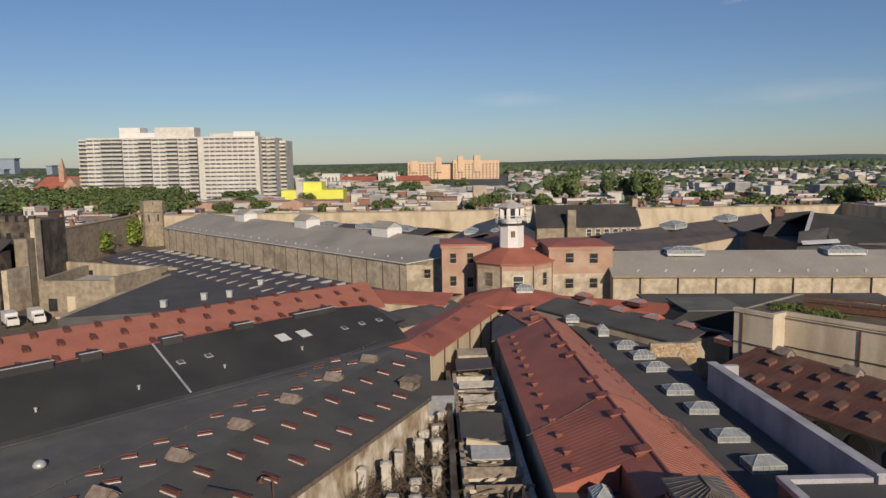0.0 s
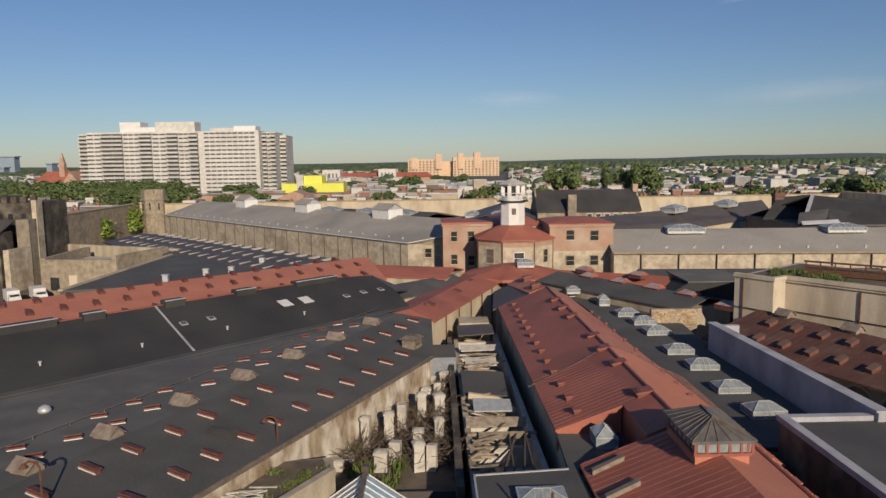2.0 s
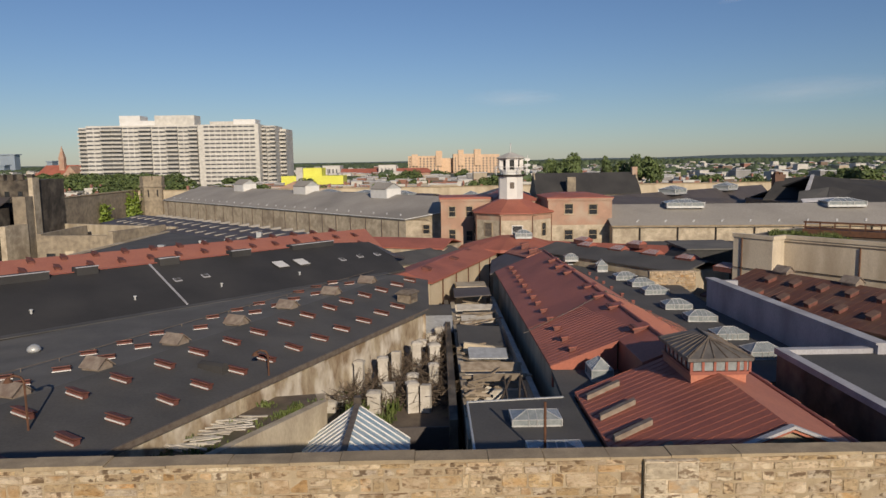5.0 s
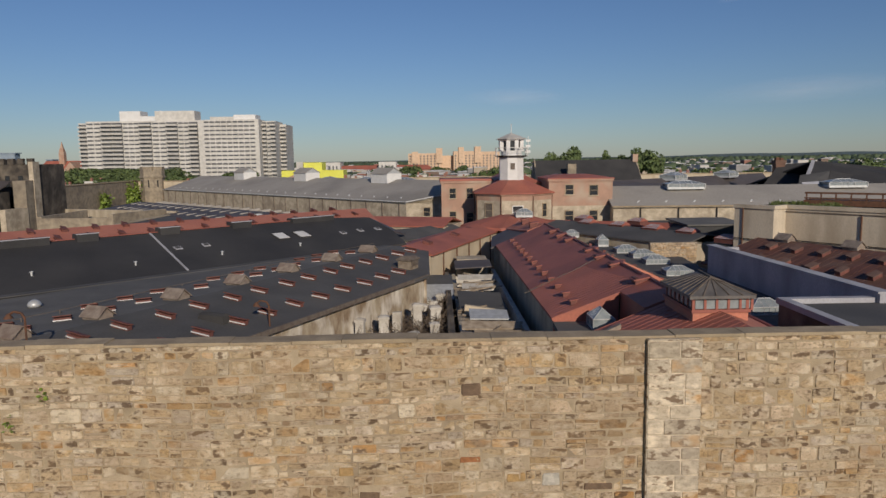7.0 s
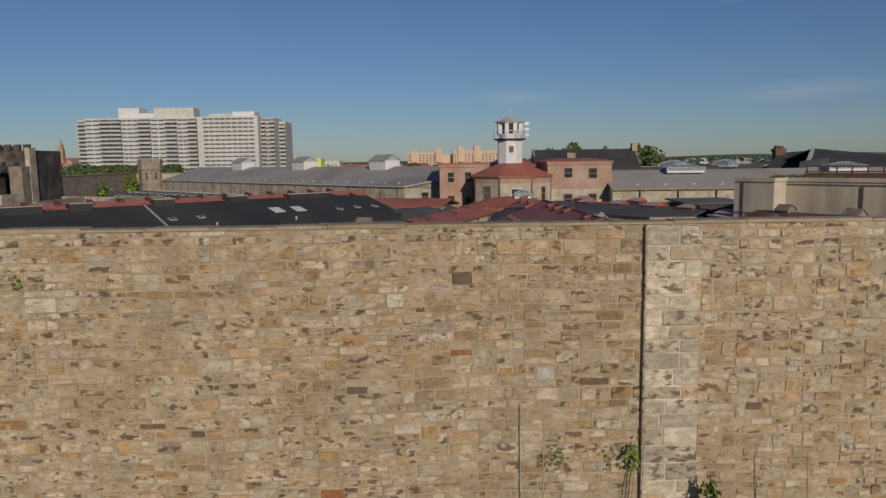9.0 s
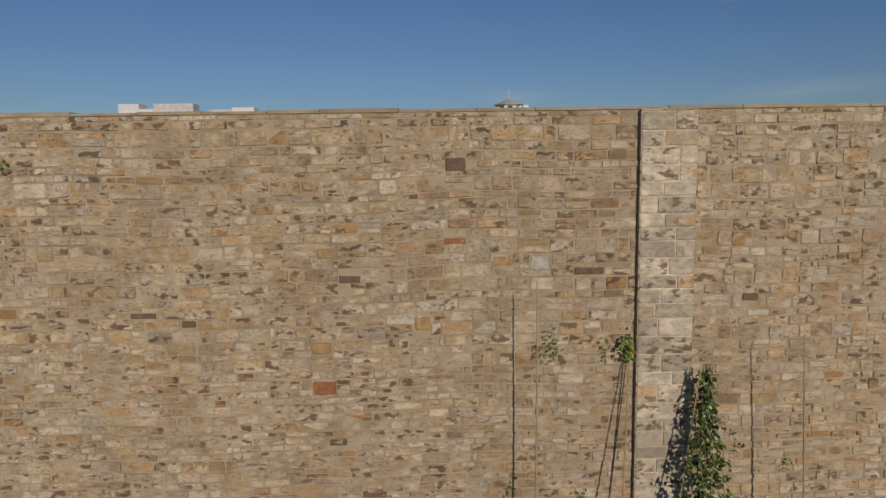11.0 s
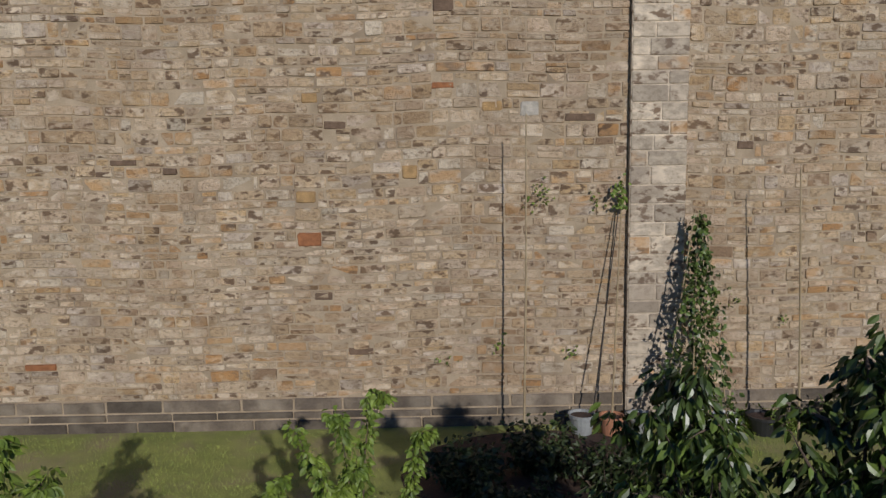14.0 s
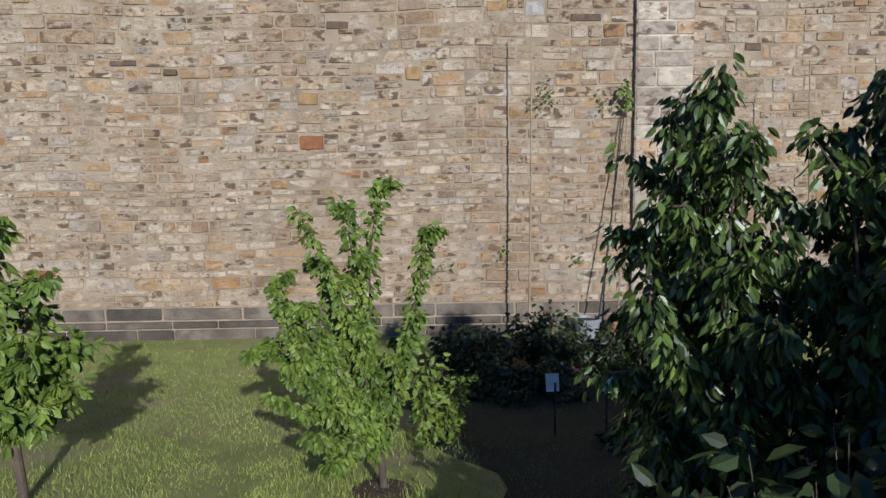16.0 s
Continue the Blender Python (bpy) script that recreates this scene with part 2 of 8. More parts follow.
m_slate = material("dark_slate", (0.085, 0.072, 0.068), (0.115, 0.10, 0.094), rough=0.6, scale=0.5, fine=5, bump=0.2, stain=(0.12, 0.10, 0.085), stain_amount=0.4)
m_white = material("white_paint", (0.80, 0.79, 0.76), (0.72, 0.71, 0.68), rough=0.6, scale=1.2, fine=15, bump=0.08, stain=(0.5, 0.46, 0.40), stain_amount=0.25)
m_whitewall = material("bluish_white_wall", (0.50, 0.50, 0.52), (0.40, 0.40, 0.43), rough=0.85, scale=0.8, fine=16, bump=0.15, stain=(0.26, 0.25, 0.26), stain_amount=0.6, stain_scale=0.5, stretch=(1, 1, 0.4))
m_whitemetal = material("galvanised_metal", (0.62, 0.63, 0.62), (0.50, 0.51, 0.50), rough=0.45, scale=3, fine=20, bump=0.08, metal=0.3)
m_ventlid = material("grey_brown_vent_slope", (0.33, 0.27, 0.215), (0.24, 0.19, 0.15), rough=0.8, scale=3, fine=18, bump=0.25, stain=(0.16, 0.10, 0.075), stain_amount=0.5, stain_scale=1.5)
m_curb = material("red_brown_curb", (0.22, 0.080, 0.060), (0.14, 0.055, 0.045), rough=0.75, scale=3, fine=20, bump=0.15)
m_rustlid = material("weathered_lid", (0.20, 0.165, 0.13), (0.13, 0.10, 0.08), rough=0.8, scale=4, fine=25, bump=0.2)
m_pane = material("dusty_pane", (0.33, 0.36, 0.36), (0.24, 0.27, 0.28), rough=0.22, scale=3, fine=18, bump=0.03)
m_greenpane = material("greenhouse_pane", (0.48, 0.62, 0.68), (0.32, 0.46, 0.54), rough=0.25, scale=2, fine=14, bump=0.05, stain=(0.5, 0.52, 0.5), stain_amount=0.5)
m_lantern = material("weathered_lantern_glazing", (0.17, 0.155, 0.14), (0.12, 0.11, 0.10), rough=0.5, scale=2, fine=14, bump=0.05)
m_window = material("dark_window", (0.025, 0.028, 0.032), (0.05, 0.052, 0.055), rough=0.15, scale=2, fine=10, bump=0.0)
m_timber = material("bleached_timber", (0.34, 0.28, 0.21), (0.22, 0.17, 0.12), rough=0.85, scale=3, fine=25, bump=0.4, piece=0.25)
m_brush = material("dry_brush", (0.17, 0.125, 0.085), (0.10, 0.075, 0.055), rough=0.9, scale=3, fine=20, bump=0.2, island=0.35)
m_pillar = material("whitewashed_masonry", (0.64, 0.60, 0.53), (0.52, 0.48, 0.41), rough=0.9, scale=2, fine=16, bump=0.3, piece=0.1, stain=(0.32, 0.27, 0.21), stain_amount=0.5, stain_scale=1.2)
m_dirt = material("dry_earth", (0.20, 0.155, 0.11), (0.13, 0.10, 0.075), rough=0.95, scale=1.2, fine=12, bump=0.5, stain=(0.075, 0.085, 0.035), stain_amount=0.6)
m_lawn = material("mown_lawn", (0.36, 0.375, 0.10), (0.27, 0.30, 0.075), rough=0.95, scale=2.2, fine=35, bump=0.6, stain=(0.34, 0.27, 0.15), stain_amount=0.8, stain_scale=0.9)
m_blade = material("grass_blade", (0.42, 0.47, 0.10), (0.31, 0.38, 0.075), rough=0.7, scale=2, fine=10, bump=0, island=0.35)
m_leaf = material("garden_leaf", (0.215, 0.29, 0.038), (0.11, 0.17, 0.022), rough=0.55, scale=5, fine=20, bump=0, island=0.35)
m_leafdark = material("laurel_leaf", (0.125, 0.18, 0.035), (0.028, 0.048, 0.011), rough=0.36, scale=3, fine=20, bump=0, island=0.6)
# near-black turf colour that paints the shade under the cherry trees
m_turfshadow = material("shadow_on_turf", (0.030, 0.038, 0.014), (0.016, 0.019, 0.009), rough=0.95, scale=3, fine=30, bump=0.6)
# leaf colour darkened to carry the shade of the bed
m_leafshade = material("shade_darkened_leaf", (0.050, 0.074, 0.020), (0.026, 0.040, 0.011), rough=0.5, scale=5, fine=20, bump=0, island=0.4)
m_weed = material("weed_leaf", (0.14, 0.17, 0.045), (0.09, 0.13, 0.03), rough=0.6, scale=3, fine=12, bump=0, island=0.35)
m_bark = material("tree_bark", (0.17, 0.12, 0.085), (0.10, 0.075, 0.055), rough=0.9, scale=8, fine=40, bump=0.6)
m_citytree = material("street_tree_foliage", (0.125, 0.17, 0.05), (0.075, 0.11, 0.036), rough=0.7, scale=0.4, fine=3, bump=0, island=0.35, piece=0)
# haze put into the colours: hills turned bluish, tree belts lightened
m_wood_far = material("haze_tinted_woodland", (0.125, 0.165, 0.145), (0.095, 0.13, 0.12), rough=0.9, scale=0.012, fine=0.08, bump=0)
m_wood_near = material("tree_belt", (0.10, 0.135, 0.065), (0.065, 0.095, 0.05), rough=0.9, scale=0.25, fine=1.2, bump=0, island=0.3)
m_city = material("city_ground", (0.15, 0.145, 0.13), (0.08, 0.095, 0.05), rough=0.95, scale=0.02, fine=0.4, bump=0)
m_bamboo = material("bamboo_cane", (0.47, 0.37, 0.22), (0.36, 0.27, 0.15), rough=0.6, scale=6, fine=30, bump=0.1)
m_iron = material("dark_iron", (0.03, 0.028, 0.027), (0.06, 0.045, 0.035), rough=0.6, scale=5, fine=30, bump=0.1, metal=0.4)
m_rustbrick = material("dark_chimney_brick", (0.20, 0.115, 0.08), (0.14, 0.08, 0.06), rough=0.9, scale=1, fine=8, bump=0.3)
m_rust = material("rusty_iron", (0.17, 0.075, 0.040), (0.10, 0.05, 0.03), rough=0.85, scale=4, fine=25, bump=0.2)
m_terracotta = material("terracotta", (0.50, 0.24, 0.13), (0.42, 0.19, 0.10), rough=0.85, scale=6, fine=40, bump=0.1)
m_bucket = material("grey_plastic", (0.37, 0.385, 0.37), (0.30, 0.31, 0.30), rough=0.5, scale=6, fine=40, bump=0.02)
m_barrel = material("black_plastic", (0.02, 0.02, 0.022), (0.03, 0.03, 0.03), rough=0.45, scale=5, fine=30, bump=0.03)
m_mulch = material("bark_mulch", (0.10, 0.06, 0.04), (0.06, 0.04, 0.03), rough=0.95, scale=12, fine=50, bump=0.8)
m_yellow = material("yellow_panel", (0.80, 0.80, 0.13), (0.76, 0.74, 0.10), rough=0.7, scale=0.3, fine=3, bump=0)
m_orange = material("peach_brick", (0.74, 0.53, 0.36), (0.66, 0.46, 0.31), rough=0.9, scale=0.05, fine=0.6, bump=0)
m_hirise = material("cream_concrete", (0.68, 0.655, 0.60), (0.60, 0.575, 0.52), rough=0.85, scale=0.06, fine=0.7, bump=0)
m_slabedge = material("balcony_concrete", (0.62, 0.59, 0.53), (0.50, 0.48, 0.44), rough=0.85, scale=0.1, fine=1, bump=0)
# blue-grey haze is part of this base colour
m_haze = material("haze_tinted_glass", (0.30, 0.36, 0.42), (0.26, 0.32, 0.38), rough=0.4, scale=0.05, fine=0.5, bump=0)

# ---- ground ----
g = Geo()
g.add([(-4600, -300, -0.6), (4600, -300, -0.6), (4600, 4800, -0.6), (-4600, 4800, -0.6), (-150, -300, -0.05), (150, -300, -0.05), (150, 230, -0.05), (-150, 230, -0.05)],
      [(0, 4, 7, 3), (4, 5, 6, 7), (5, 1, 2, 6), (7, 6, 2, 3)])
solid("ground", g, m_city, "wide city ground with grey streets and dull green", "ground", kind="structure")
solid("yard", Geo().box(-90, 110, 13.2, 190, -0.04, -0.01), m_dirt, "dry bare earth yard inside the stone wall", "yard", kind="structure")
def ground_z(y):
    """The lawn falls gently from the garden to the wall."""
    t = max(0.0, min(1.0, (9.5 - y) / 7.0))
    return 0.56 * t * t * (3 - 2 * t) if y > 2.5 else 0.56


g = Geo()
ys = [-14, -6, 0, 2, 2.5] + [3 + 0.5 * k for k in range(14)] + [10, 11, 12.04]
for y in ys:
    g.v += [(x, y, ground_z(y)) for x in (-40, -12, -6, -3, 0, 3, 6, 12, 40)]
g.f = [(j * 9 + i, j * 9 + i + 1, j * 9 + i + 10, j * 9 + i + 9) for j in range(len(ys) - 1) for i in range(8)]
solid("lawn", g, m_lawn, "mown green lawn with worn patches below the wall", "lawn", kind="structure")

# ---- the perimeter wall ----
WALL_Y, WALL_TOP = 12.0, 9.06
wall = thing("wall_perimeter", "tall buff stone perimeter wall of coursed rubble", "wall", kind="structure", at=(0, WALL_Y, 0))
part("core", Geo().box(-95, 110, -0.004, 0.42, -0.3, WALL_TOP - 0.07).box(-95, 110, 0.42, 1.2, -0.3, WALL_TOP - 1.4), m_mortar, wall, "recessed lime mortar between the stones")


def coursed(x0, x1, z0, z1, low, high, short, long, rng):
    """Stone outlines (x0, x1, z0, z1) in wavering courses."""
    out, z = [], z0
    while z < z1 - 0.05:
        f = 0.80 + 0.32 * (z - z0) / max(0.1, z1 - z0)
        h = min(rng.uniform(low, high) * f, z1 - z)
        if z1 - z - h < low * 0.6:
            h = z1 - z
        x = x0 + rng.uniform(-0.3, 0)
        while x < x1:
            w = rng.uniform(short, long) * (0.75 + 1.1 * h)
            if rng.random() < 0.12:
                w *= 0.5
            a, b = max(x, x0), min(x + w, x1)
            if b - a > 0.05:
                if h > 0.19 and rng.random() < 0.20:
                    k = h * rng.uniform(0.38, 0.62)
                    out += [(a, b, z, z + k), (a, b, z + k, z + h)]
                else:
                    out.append((a, b, z, z + h))
            x += w
        z += h
    return out


def stone_verts(a, b, c, d, wave, rng, joint=0.004, proud=0.030, rough=0.009, cut=0.17):
    """A block with knocked-off corners and an uneven face: rings of 8 corners, its face toward -y."""
    j = lambda s=rough: rng.uniform(-s, s)
    x0, x1, z0, z1 = a + joint + j(), b - joint + j(), c + joint + j() * 0.6, d - joint + j() * 0.6
    w, h = x1 - x0, z1 - z0
    k = [min(w, h) * rng.uniform(0.05, cut) for _ in range(8)]
    o = [(x0 + k[0], z0 + j()), (x1 - k[1], z0 + j()), (x1 + j(), z0 + k[2]), (x1 + j(), z1 - k[3]), (x1 - k[4], z1 + j()), (x0 + k[5], z1 + j()), (x0 + j(), z1 - k[6]), (x0 + j(), z0 + k[7])]
    mx, mz = (x0 + x1) / 2, (z0 + z1) / 2
    e = min(0.02, h * 0.13)
    inn = [(x + (mx - x) * 2 * e / max(w, 0.05), z + (mz - z) * 2 * e / max(h, 0.05)) for x, z in o]
    y = -0.006 - proud * rng.random() ** 1.5
    tx, tz = j(0.5) * proud, j(0.5) * proud
    back = [(x, 0.02, z + wave(x)) for x, z in o]
    front = [(x, y + tx * (x - mx) / w + tz * (z - mz) / h, z + wave(x)) for x, z in inn]
    return back + front


STONE_FACES = [tuple(range(8, 16))] + [(i, (i + 1) % 8, 8 + (i + 1) % 8, 8 + i) for i in range(8)]
rng = random.Random(4)
wave = lambda x: 0.035 * math.sin(0.55 * x + 0.6) + 0.02 * math.sin(1.7 * x)
near, rest = [], Geo()
PIL0, PIL1 = 4.12, 5.20
PLINTH = 0.62
# single odd-coloured stones: x, z, width, height, 0 rust orange, 1 ochre, 2 dark brown, 3 pale
ODD = [(-1.94, 3.72, 0.46, 0.27, 0), (-1.97, 4.52, 0.38, 0.25, 1), (-5.73, 5.0, 0.30, 0.12, 2), (-5.34, 5.21, 0.50, 0.11, 2), (-4.5, 5.04, 0.28, 0.12, 2), (0.64, 6.56, 0.42, 0.13, 0), (3.2, 5.94, 0.58, 0.15, 2),
       (1.54, 6.17, 0.38, 0.22, 1), (-1.02, 1.52, 0.48, 0.14, 2), (-1.39, 5.85, 0.42, 0.16, 2), (-0.02, 4.97, 0.30, 0.26, 1), (-7.19, 1.31, 0.60, 0.13, 0), (-1.85, 6.36, 0.30, 0.20, 1), (2.24, 6.11, 0.36, 0.28, 3),
       (6.35, 5.38, 0.34, 0.17, 2), (-1.71, 2.62, 0.36, 0.16, 2), (0.66, 8.01, 0.40, 0.26, 2)]
for x0, x1 in ((-13.0, PIL0 - 0.01), (PIL1 + 0.01, 14.0)):
    for s in coursed(x0, x1, PLINTH, WALL_TOP - 0.18, 0.11, 0.30, 0.22, 0.62, rng):
        if any(s[1] > x + 0.02 - w / 2 and s[0] < x - 0.02 + w / 2 and s[3] > z + 0.02 - h / 2 and s[2] < z - 0.02 + h / 2 for x, z, w, h, _ in ODD):
            s = next(((max(s[0], x + w / 2) if s[1] > x + w / 2 + 0.1 else s[0], min(s[1], x - w / 2) if s[0] < x - w / 2 - 0.1 and not s[1] > x + w / 2 + 0.1 else s[1], s[2], s[3])
                      for x, z, w, h, _ in ODD if s[1] > x + 0.02 - w / 2 and s[0] < x - 0.02 + w / 2 and s[3] > z + 0.02 - h / 2 and s[2] < z - 0.02 + h / 2))
        fade = lambda x, z=(s[2] + s[3]) / 2: wave(x) * min(1, (z - PLINTH) * 2) * min(1, (WALL_TOP - 0.18 - z) * 2)
        v = stone_verts(*s, fade, rng)
        if -1.9 < s[0] < 2.3 and 3.2 < s[2] < 5.0 and len(near) < 300:
            near.append(v)
        else:
            rest.add(v, STONE_FACES)
odd_mats = [material("odd_stone", c, tuple(0.72 * q for q in c), rough=0.9, scale=9, fine=45, bump=0.8, bump_dist=0.04, stain=tuple(0.5 * q for q in c), stain_amount=0.6, stain_scale=7)
            for c in ((0.46, 0.19, 0.075), (0.58, 0.37, 0.16), (0.25, 0.165, 0.105), (0.68, 0.62, 0.52))]
for x, z, w, h, k in ODD:
    part("stone", Geo().add([(p, q - 0.016, r) for p, q, r in stone_verts(x - w / 2, x + w / 2, z - h / 2, z + h / 2, lambda q: 0, rng)], STONE_FACES), odd_mats[k], wall)
stones = part("stone_course", rest, m_stone_isle, wall)
stones["kind"] = "stuff"
# the capping slabs and the pilaster, plinth and single stones
x, k = -20.0, 0
while x < 20:
    w = rng.uniform(0.9, 1.6)
    gg = Geo().box(0.006, w - 0.006, -0.03 + rng.uniform(-0.01, 0.01), 0.46, 0, 0.06 + rng.uniform(-0.02, 0.02))
    c = part("coping_slab", gg, m_coping, wall, "" if k else "thin dark weathered coping slab")
    c.location = (x, 0, WALL_TOP - 0.07)
    x, k = x + w, k + 1
part("coping_run", Geo().box(-95, -20, -0.03, 0.46, WALL_TOP - 0.07, WALL_TOP - 0.01).box(20.8, 110, -0.03, 0.46, WALL_TOP - 0.07, WALL_TOP - 0.01), m_coping, wall)
# uneven packing stones directly below the coping
cap = Geo()
x = -13.0
while x < 14:
    w = rng.uniform(0.25, 0.8)
    if not (x + w > PIL0 and x < PIL1):
        cap.add(stone_verts(x, x + w, WALL_TOP - 0.18, WALL_TOP - 0.075, lambda q: 0, rng, rough=0.008), STONE_FACES)
    x += w
part("levelling_course", cap, m_stone_isle, wall)["kind"] = "stuff"
for v in near:
    part("stone", mesh("stone", Geo().add(v, STONE_FACES), m_stone), None, wall)

pil = thing("pilaster", "pale grey ashlar pilaster standing proud of the wall", "pilaster", kind="structure", at=(PIL0, WALL_Y, 0))
part("core", Geo().box(0.02, PIL1 - PIL0 - 0.02, -0.125, 0.02, 0, WALL_TOP - 0.08), m_quoin, pil)
z = 0.0
row = 0
while z < WALL_TOP - 0.1:
    h = min(rng.uniform(0.22, 0.36), WALL_TOP - 0.08 - z)
    cut = rng.uniform(0.3, 0.7) if rng.random() < 0.85 else 1.0
    for a, b in ((0, cut), (cut, 1)):
        if b - a > 0.05:
            gg = Geo()
            W = PIL1 - PIL0
            v = stone_verts(a * W, b * W, z, z + h, lambda q: 0, rng, joint=0.006, proud=0.003, rough=0.002, cut=0.06)
            gg.add([(p, q - 0.135, r) for p, q, r in v], STONE_FACES)
            part("stone", gg, m_quoin, pil)
    z, row = z + h, row + 1
part("side", Geo().box(-0.004, 0.03, -0.13, 0.02, 0, WALL_TOP - 0.08), m_quoin, pil)
for s0, s1 in ((-13.0, PIL0 - 0.02), (PIL1 + 0.02, 14.0)):
    for z0, z1, dy in ((0.36, PLINTH, 0.05), (0.20, 0.36, 0.07), (-0.1, 0.20, 0.085)):
        x = s0
        while x < s1 - 0.05:
            w = min(rng.uniform(0.7, 1.6), s1 - x)
            v = stone_verts(x, x + w, z0, z1, lambda q: 0, rng, joint=0.012, proud=0.012, rough=0.005, cut=0.12)
            part("plinth_stone", mesh("plinth_stone", Geo().add([(p, q - dy, r) for p, q, r in v], STONE_FACES), m_plinth), None, wall)
            x += w
part("plinth_core", Geo().box(-95, PIL0 - 0.02, -0.04, 0.04, -0.3, PLINTH - 0.02).box(PIL1 + 0.02, 110, -0.04, 0.04, -0.3, PLINTH - 0.02), m_mortar, wall)

# ---- the other perimeter walls and their corner towers ----
far = thing("wall_far", "long far perimeter wall of pale buff stone with coping", "wall", kind="structure")
part("wall", Geo().box(-76, 110, 186, 187.2, -0.5, 7.7), m_tan, far)
part("coping", Geo().box(-76, 110, 185.85, 187.35, 7.7, 7.95), m_coping, far)
side = thing("wall_side", "dark ivy-patched perimeter wall in shade", "wall", kind="structure")
part("wall", Geo().prism([(-77.2, 13.2), (-76, 13.2), (-76, 186), (-77.2, 186)], -0.5, 8.0), m_rubble, side)
part("coping", Geo().prism([(-77.35, 13.2), (-75.85, 13.2), (-75.85, 186), (-77.35, 186)], 8.0, 8.2), m_coping, side)
right = thing("wall_right", "long buff stone perimeter wall closing the yard", "wall", kind="structure")
part("wall", Geo().box(109, 110.2, 13.2, 186, -0.5, 8.5), m_tan, right)


def corner_tower(at, w, h, mat, label):
    t = thing("corner_tower", label, "tower", group="corner towers", at=at)
    part("shaft", Geo().prism([(w * math.cos(a), w * math.sin(a)) for a in [math.pi / 8 + k * math.pi / 4 for k in range(8)]], 0, h), mat, t)
    part("string_course", Geo().prism([(w * 1.1 * math.cos(a), w * 1.1 * math.sin(a)) for a in [math.pi / 8 + k * math.pi / 4 for k in range(8)]], h - 1.8, h - 1.4), mat, t)
    for k in range(8):
        a = k * math.pi / 4
        part("merlon", Geo().box(-0.25, 0.25, -w * 0.32, w * 0.32, 0, 1.0, pose(w * 0.86 * math.cos(a), w * 0.86 * math.sin(a), h, 0, 0, math.degrees(a))), mat, t)
    for k in (5, 6, 7):
        a = k * math.pi / 4
        part("slit", Geo().box(-0.1, 0.1, -0.15, 0.15, h - 4.2, h - 2.4, pose(w * 0.93 * math.cos(a), w * 0.93 * math.sin(a), 0, 0, 0, math.degrees(a))), m_window, t)
    return t


corner_tower((-72.2, 186, 0), 3.0, 10.6, m_rubble, "octagonal crenellated brown stone corner tower")

iv = thing("ivy", "bright green ivy clumps climbing the side wall", "ivy")
ir = random.Random(3)
for y0, h, w in ((165, 2.8, 2.0), (179, 3.6, 1.2), (183, 3.9, 1.3)):
    gi = Geo()
    for k in range(650):
        p = Vector((-75.9 + abs(ir.gauss(0, 0.6)), y0 + ir.gauss(0, w * 0.5), 1.6 + abs(ir.gauss(0.5, 0.45)) * h))
        q = Vector((1, ir.gauss(0, 1), ir.gauss(0, 1))).to_track_quat("Z", "Y")
        s = ir.uniform(0.15, 0.4)
        gi.add([p + q @ Vector(v) for v in ((-s, 0, 0), (0, -s, 0), (s, 0, 0.1), (0, s, 0))], [(0, 1, 2, 3)])
    part("foliage", gi, m_leaf, iv)["kind"] = "stuff"


# ---- cell blocks and roofs ----
def frame_of(origin, direction):
    """Maps (along, across to the left, up) of a block to the world."""
    ox, oy = origin
    dx, dy = direction
    k = math.hypot(dx, dy)
    dx, dy = dx / k, dy / k
    return lambda u, n, z: (ox + u * dx - n * dy, oy + u * dy + n * dx, z)


def seams(geo, a, b, c, d, step, w=0.045, h=0.05):
    """Standing seams that run from the edge a-b to the edge d-c, one every step metres."""
    a, b, c, d = map(Vector, (a, b, c, d))
    nrm = (b - a).cross(d - a).normalized()
    n = max(2, int((b - a).length / step))
    for i in range(n + 1):
        p, q = a.lerp(b, i / n), d.lerp(c, i / n)
        t = (b - a).normalized() * w / 2
        geo.add([p - t, p + t, q + t, q - t] + [x + nrm * h for x in (p - t, p + t, q + t, q - t)],
                [(4, 5, 6, 7), (0, 1, 5, 4), (1, 2, 6, 5), (2, 3, 7, 6), (3, 0, 4, 7)])


def roof_matrix(p, along, normal):
    """A pose at p whose x runs along and whose z is the roof's normal."""
    z = Vector(normal).normalized()
    x = Vector(along)
    x = (x - z * x.dot(z)).normalized()
    y = z.cross(x)
    return Matrix.Translation(p) @ Matrix((x, y, z)).transposed().to_4x4()


# block with the felt roof and the red vents
fa = frame_of((-7.6, 32.7), (0.433, 0.901))
A = thing("cell_block", "long cell block with weathered black felt roof", "building", group="cell blocks")
part("roof_slope", Geo().slab([fa(-22, -0.25, 4.57), (-0.2, 47.3, 4.57), (-0.3, 57.3, 4.95), (-2.9, 57.6, 5.4), fa(-22, 6, 5.35)], 0.18), m_felt, A)
part("roof_slope", Geo().slab([fa(-22, 6, 5.35), (-2.9, 57.6, 5.4), (-4.5, 60.3, 4.95), (-25.3, 39.5, 4.85), (-45, 19.8, 4.6), (-38, 14, 4.7)], 0.18), m_feltold, A)
part("side_wall", Geo().prism([fa(-22, 0.05, 0)[:2], fa(16.2, 0.05, 0)[:2], fa(16.2, 0.5, 0)[:2], fa(-22, 0.5, 0)[:2]], -0.1, 4.42), m_peeling, A, "stained and peeling pale masonry side wall")
part("end_wall", Geo().prism([(-0.9, 47.2), (-0.45, 47.4), (-0.55, 57.0), (-1.0, 57.0)], -0.1, 4.4), m_peeling, A)
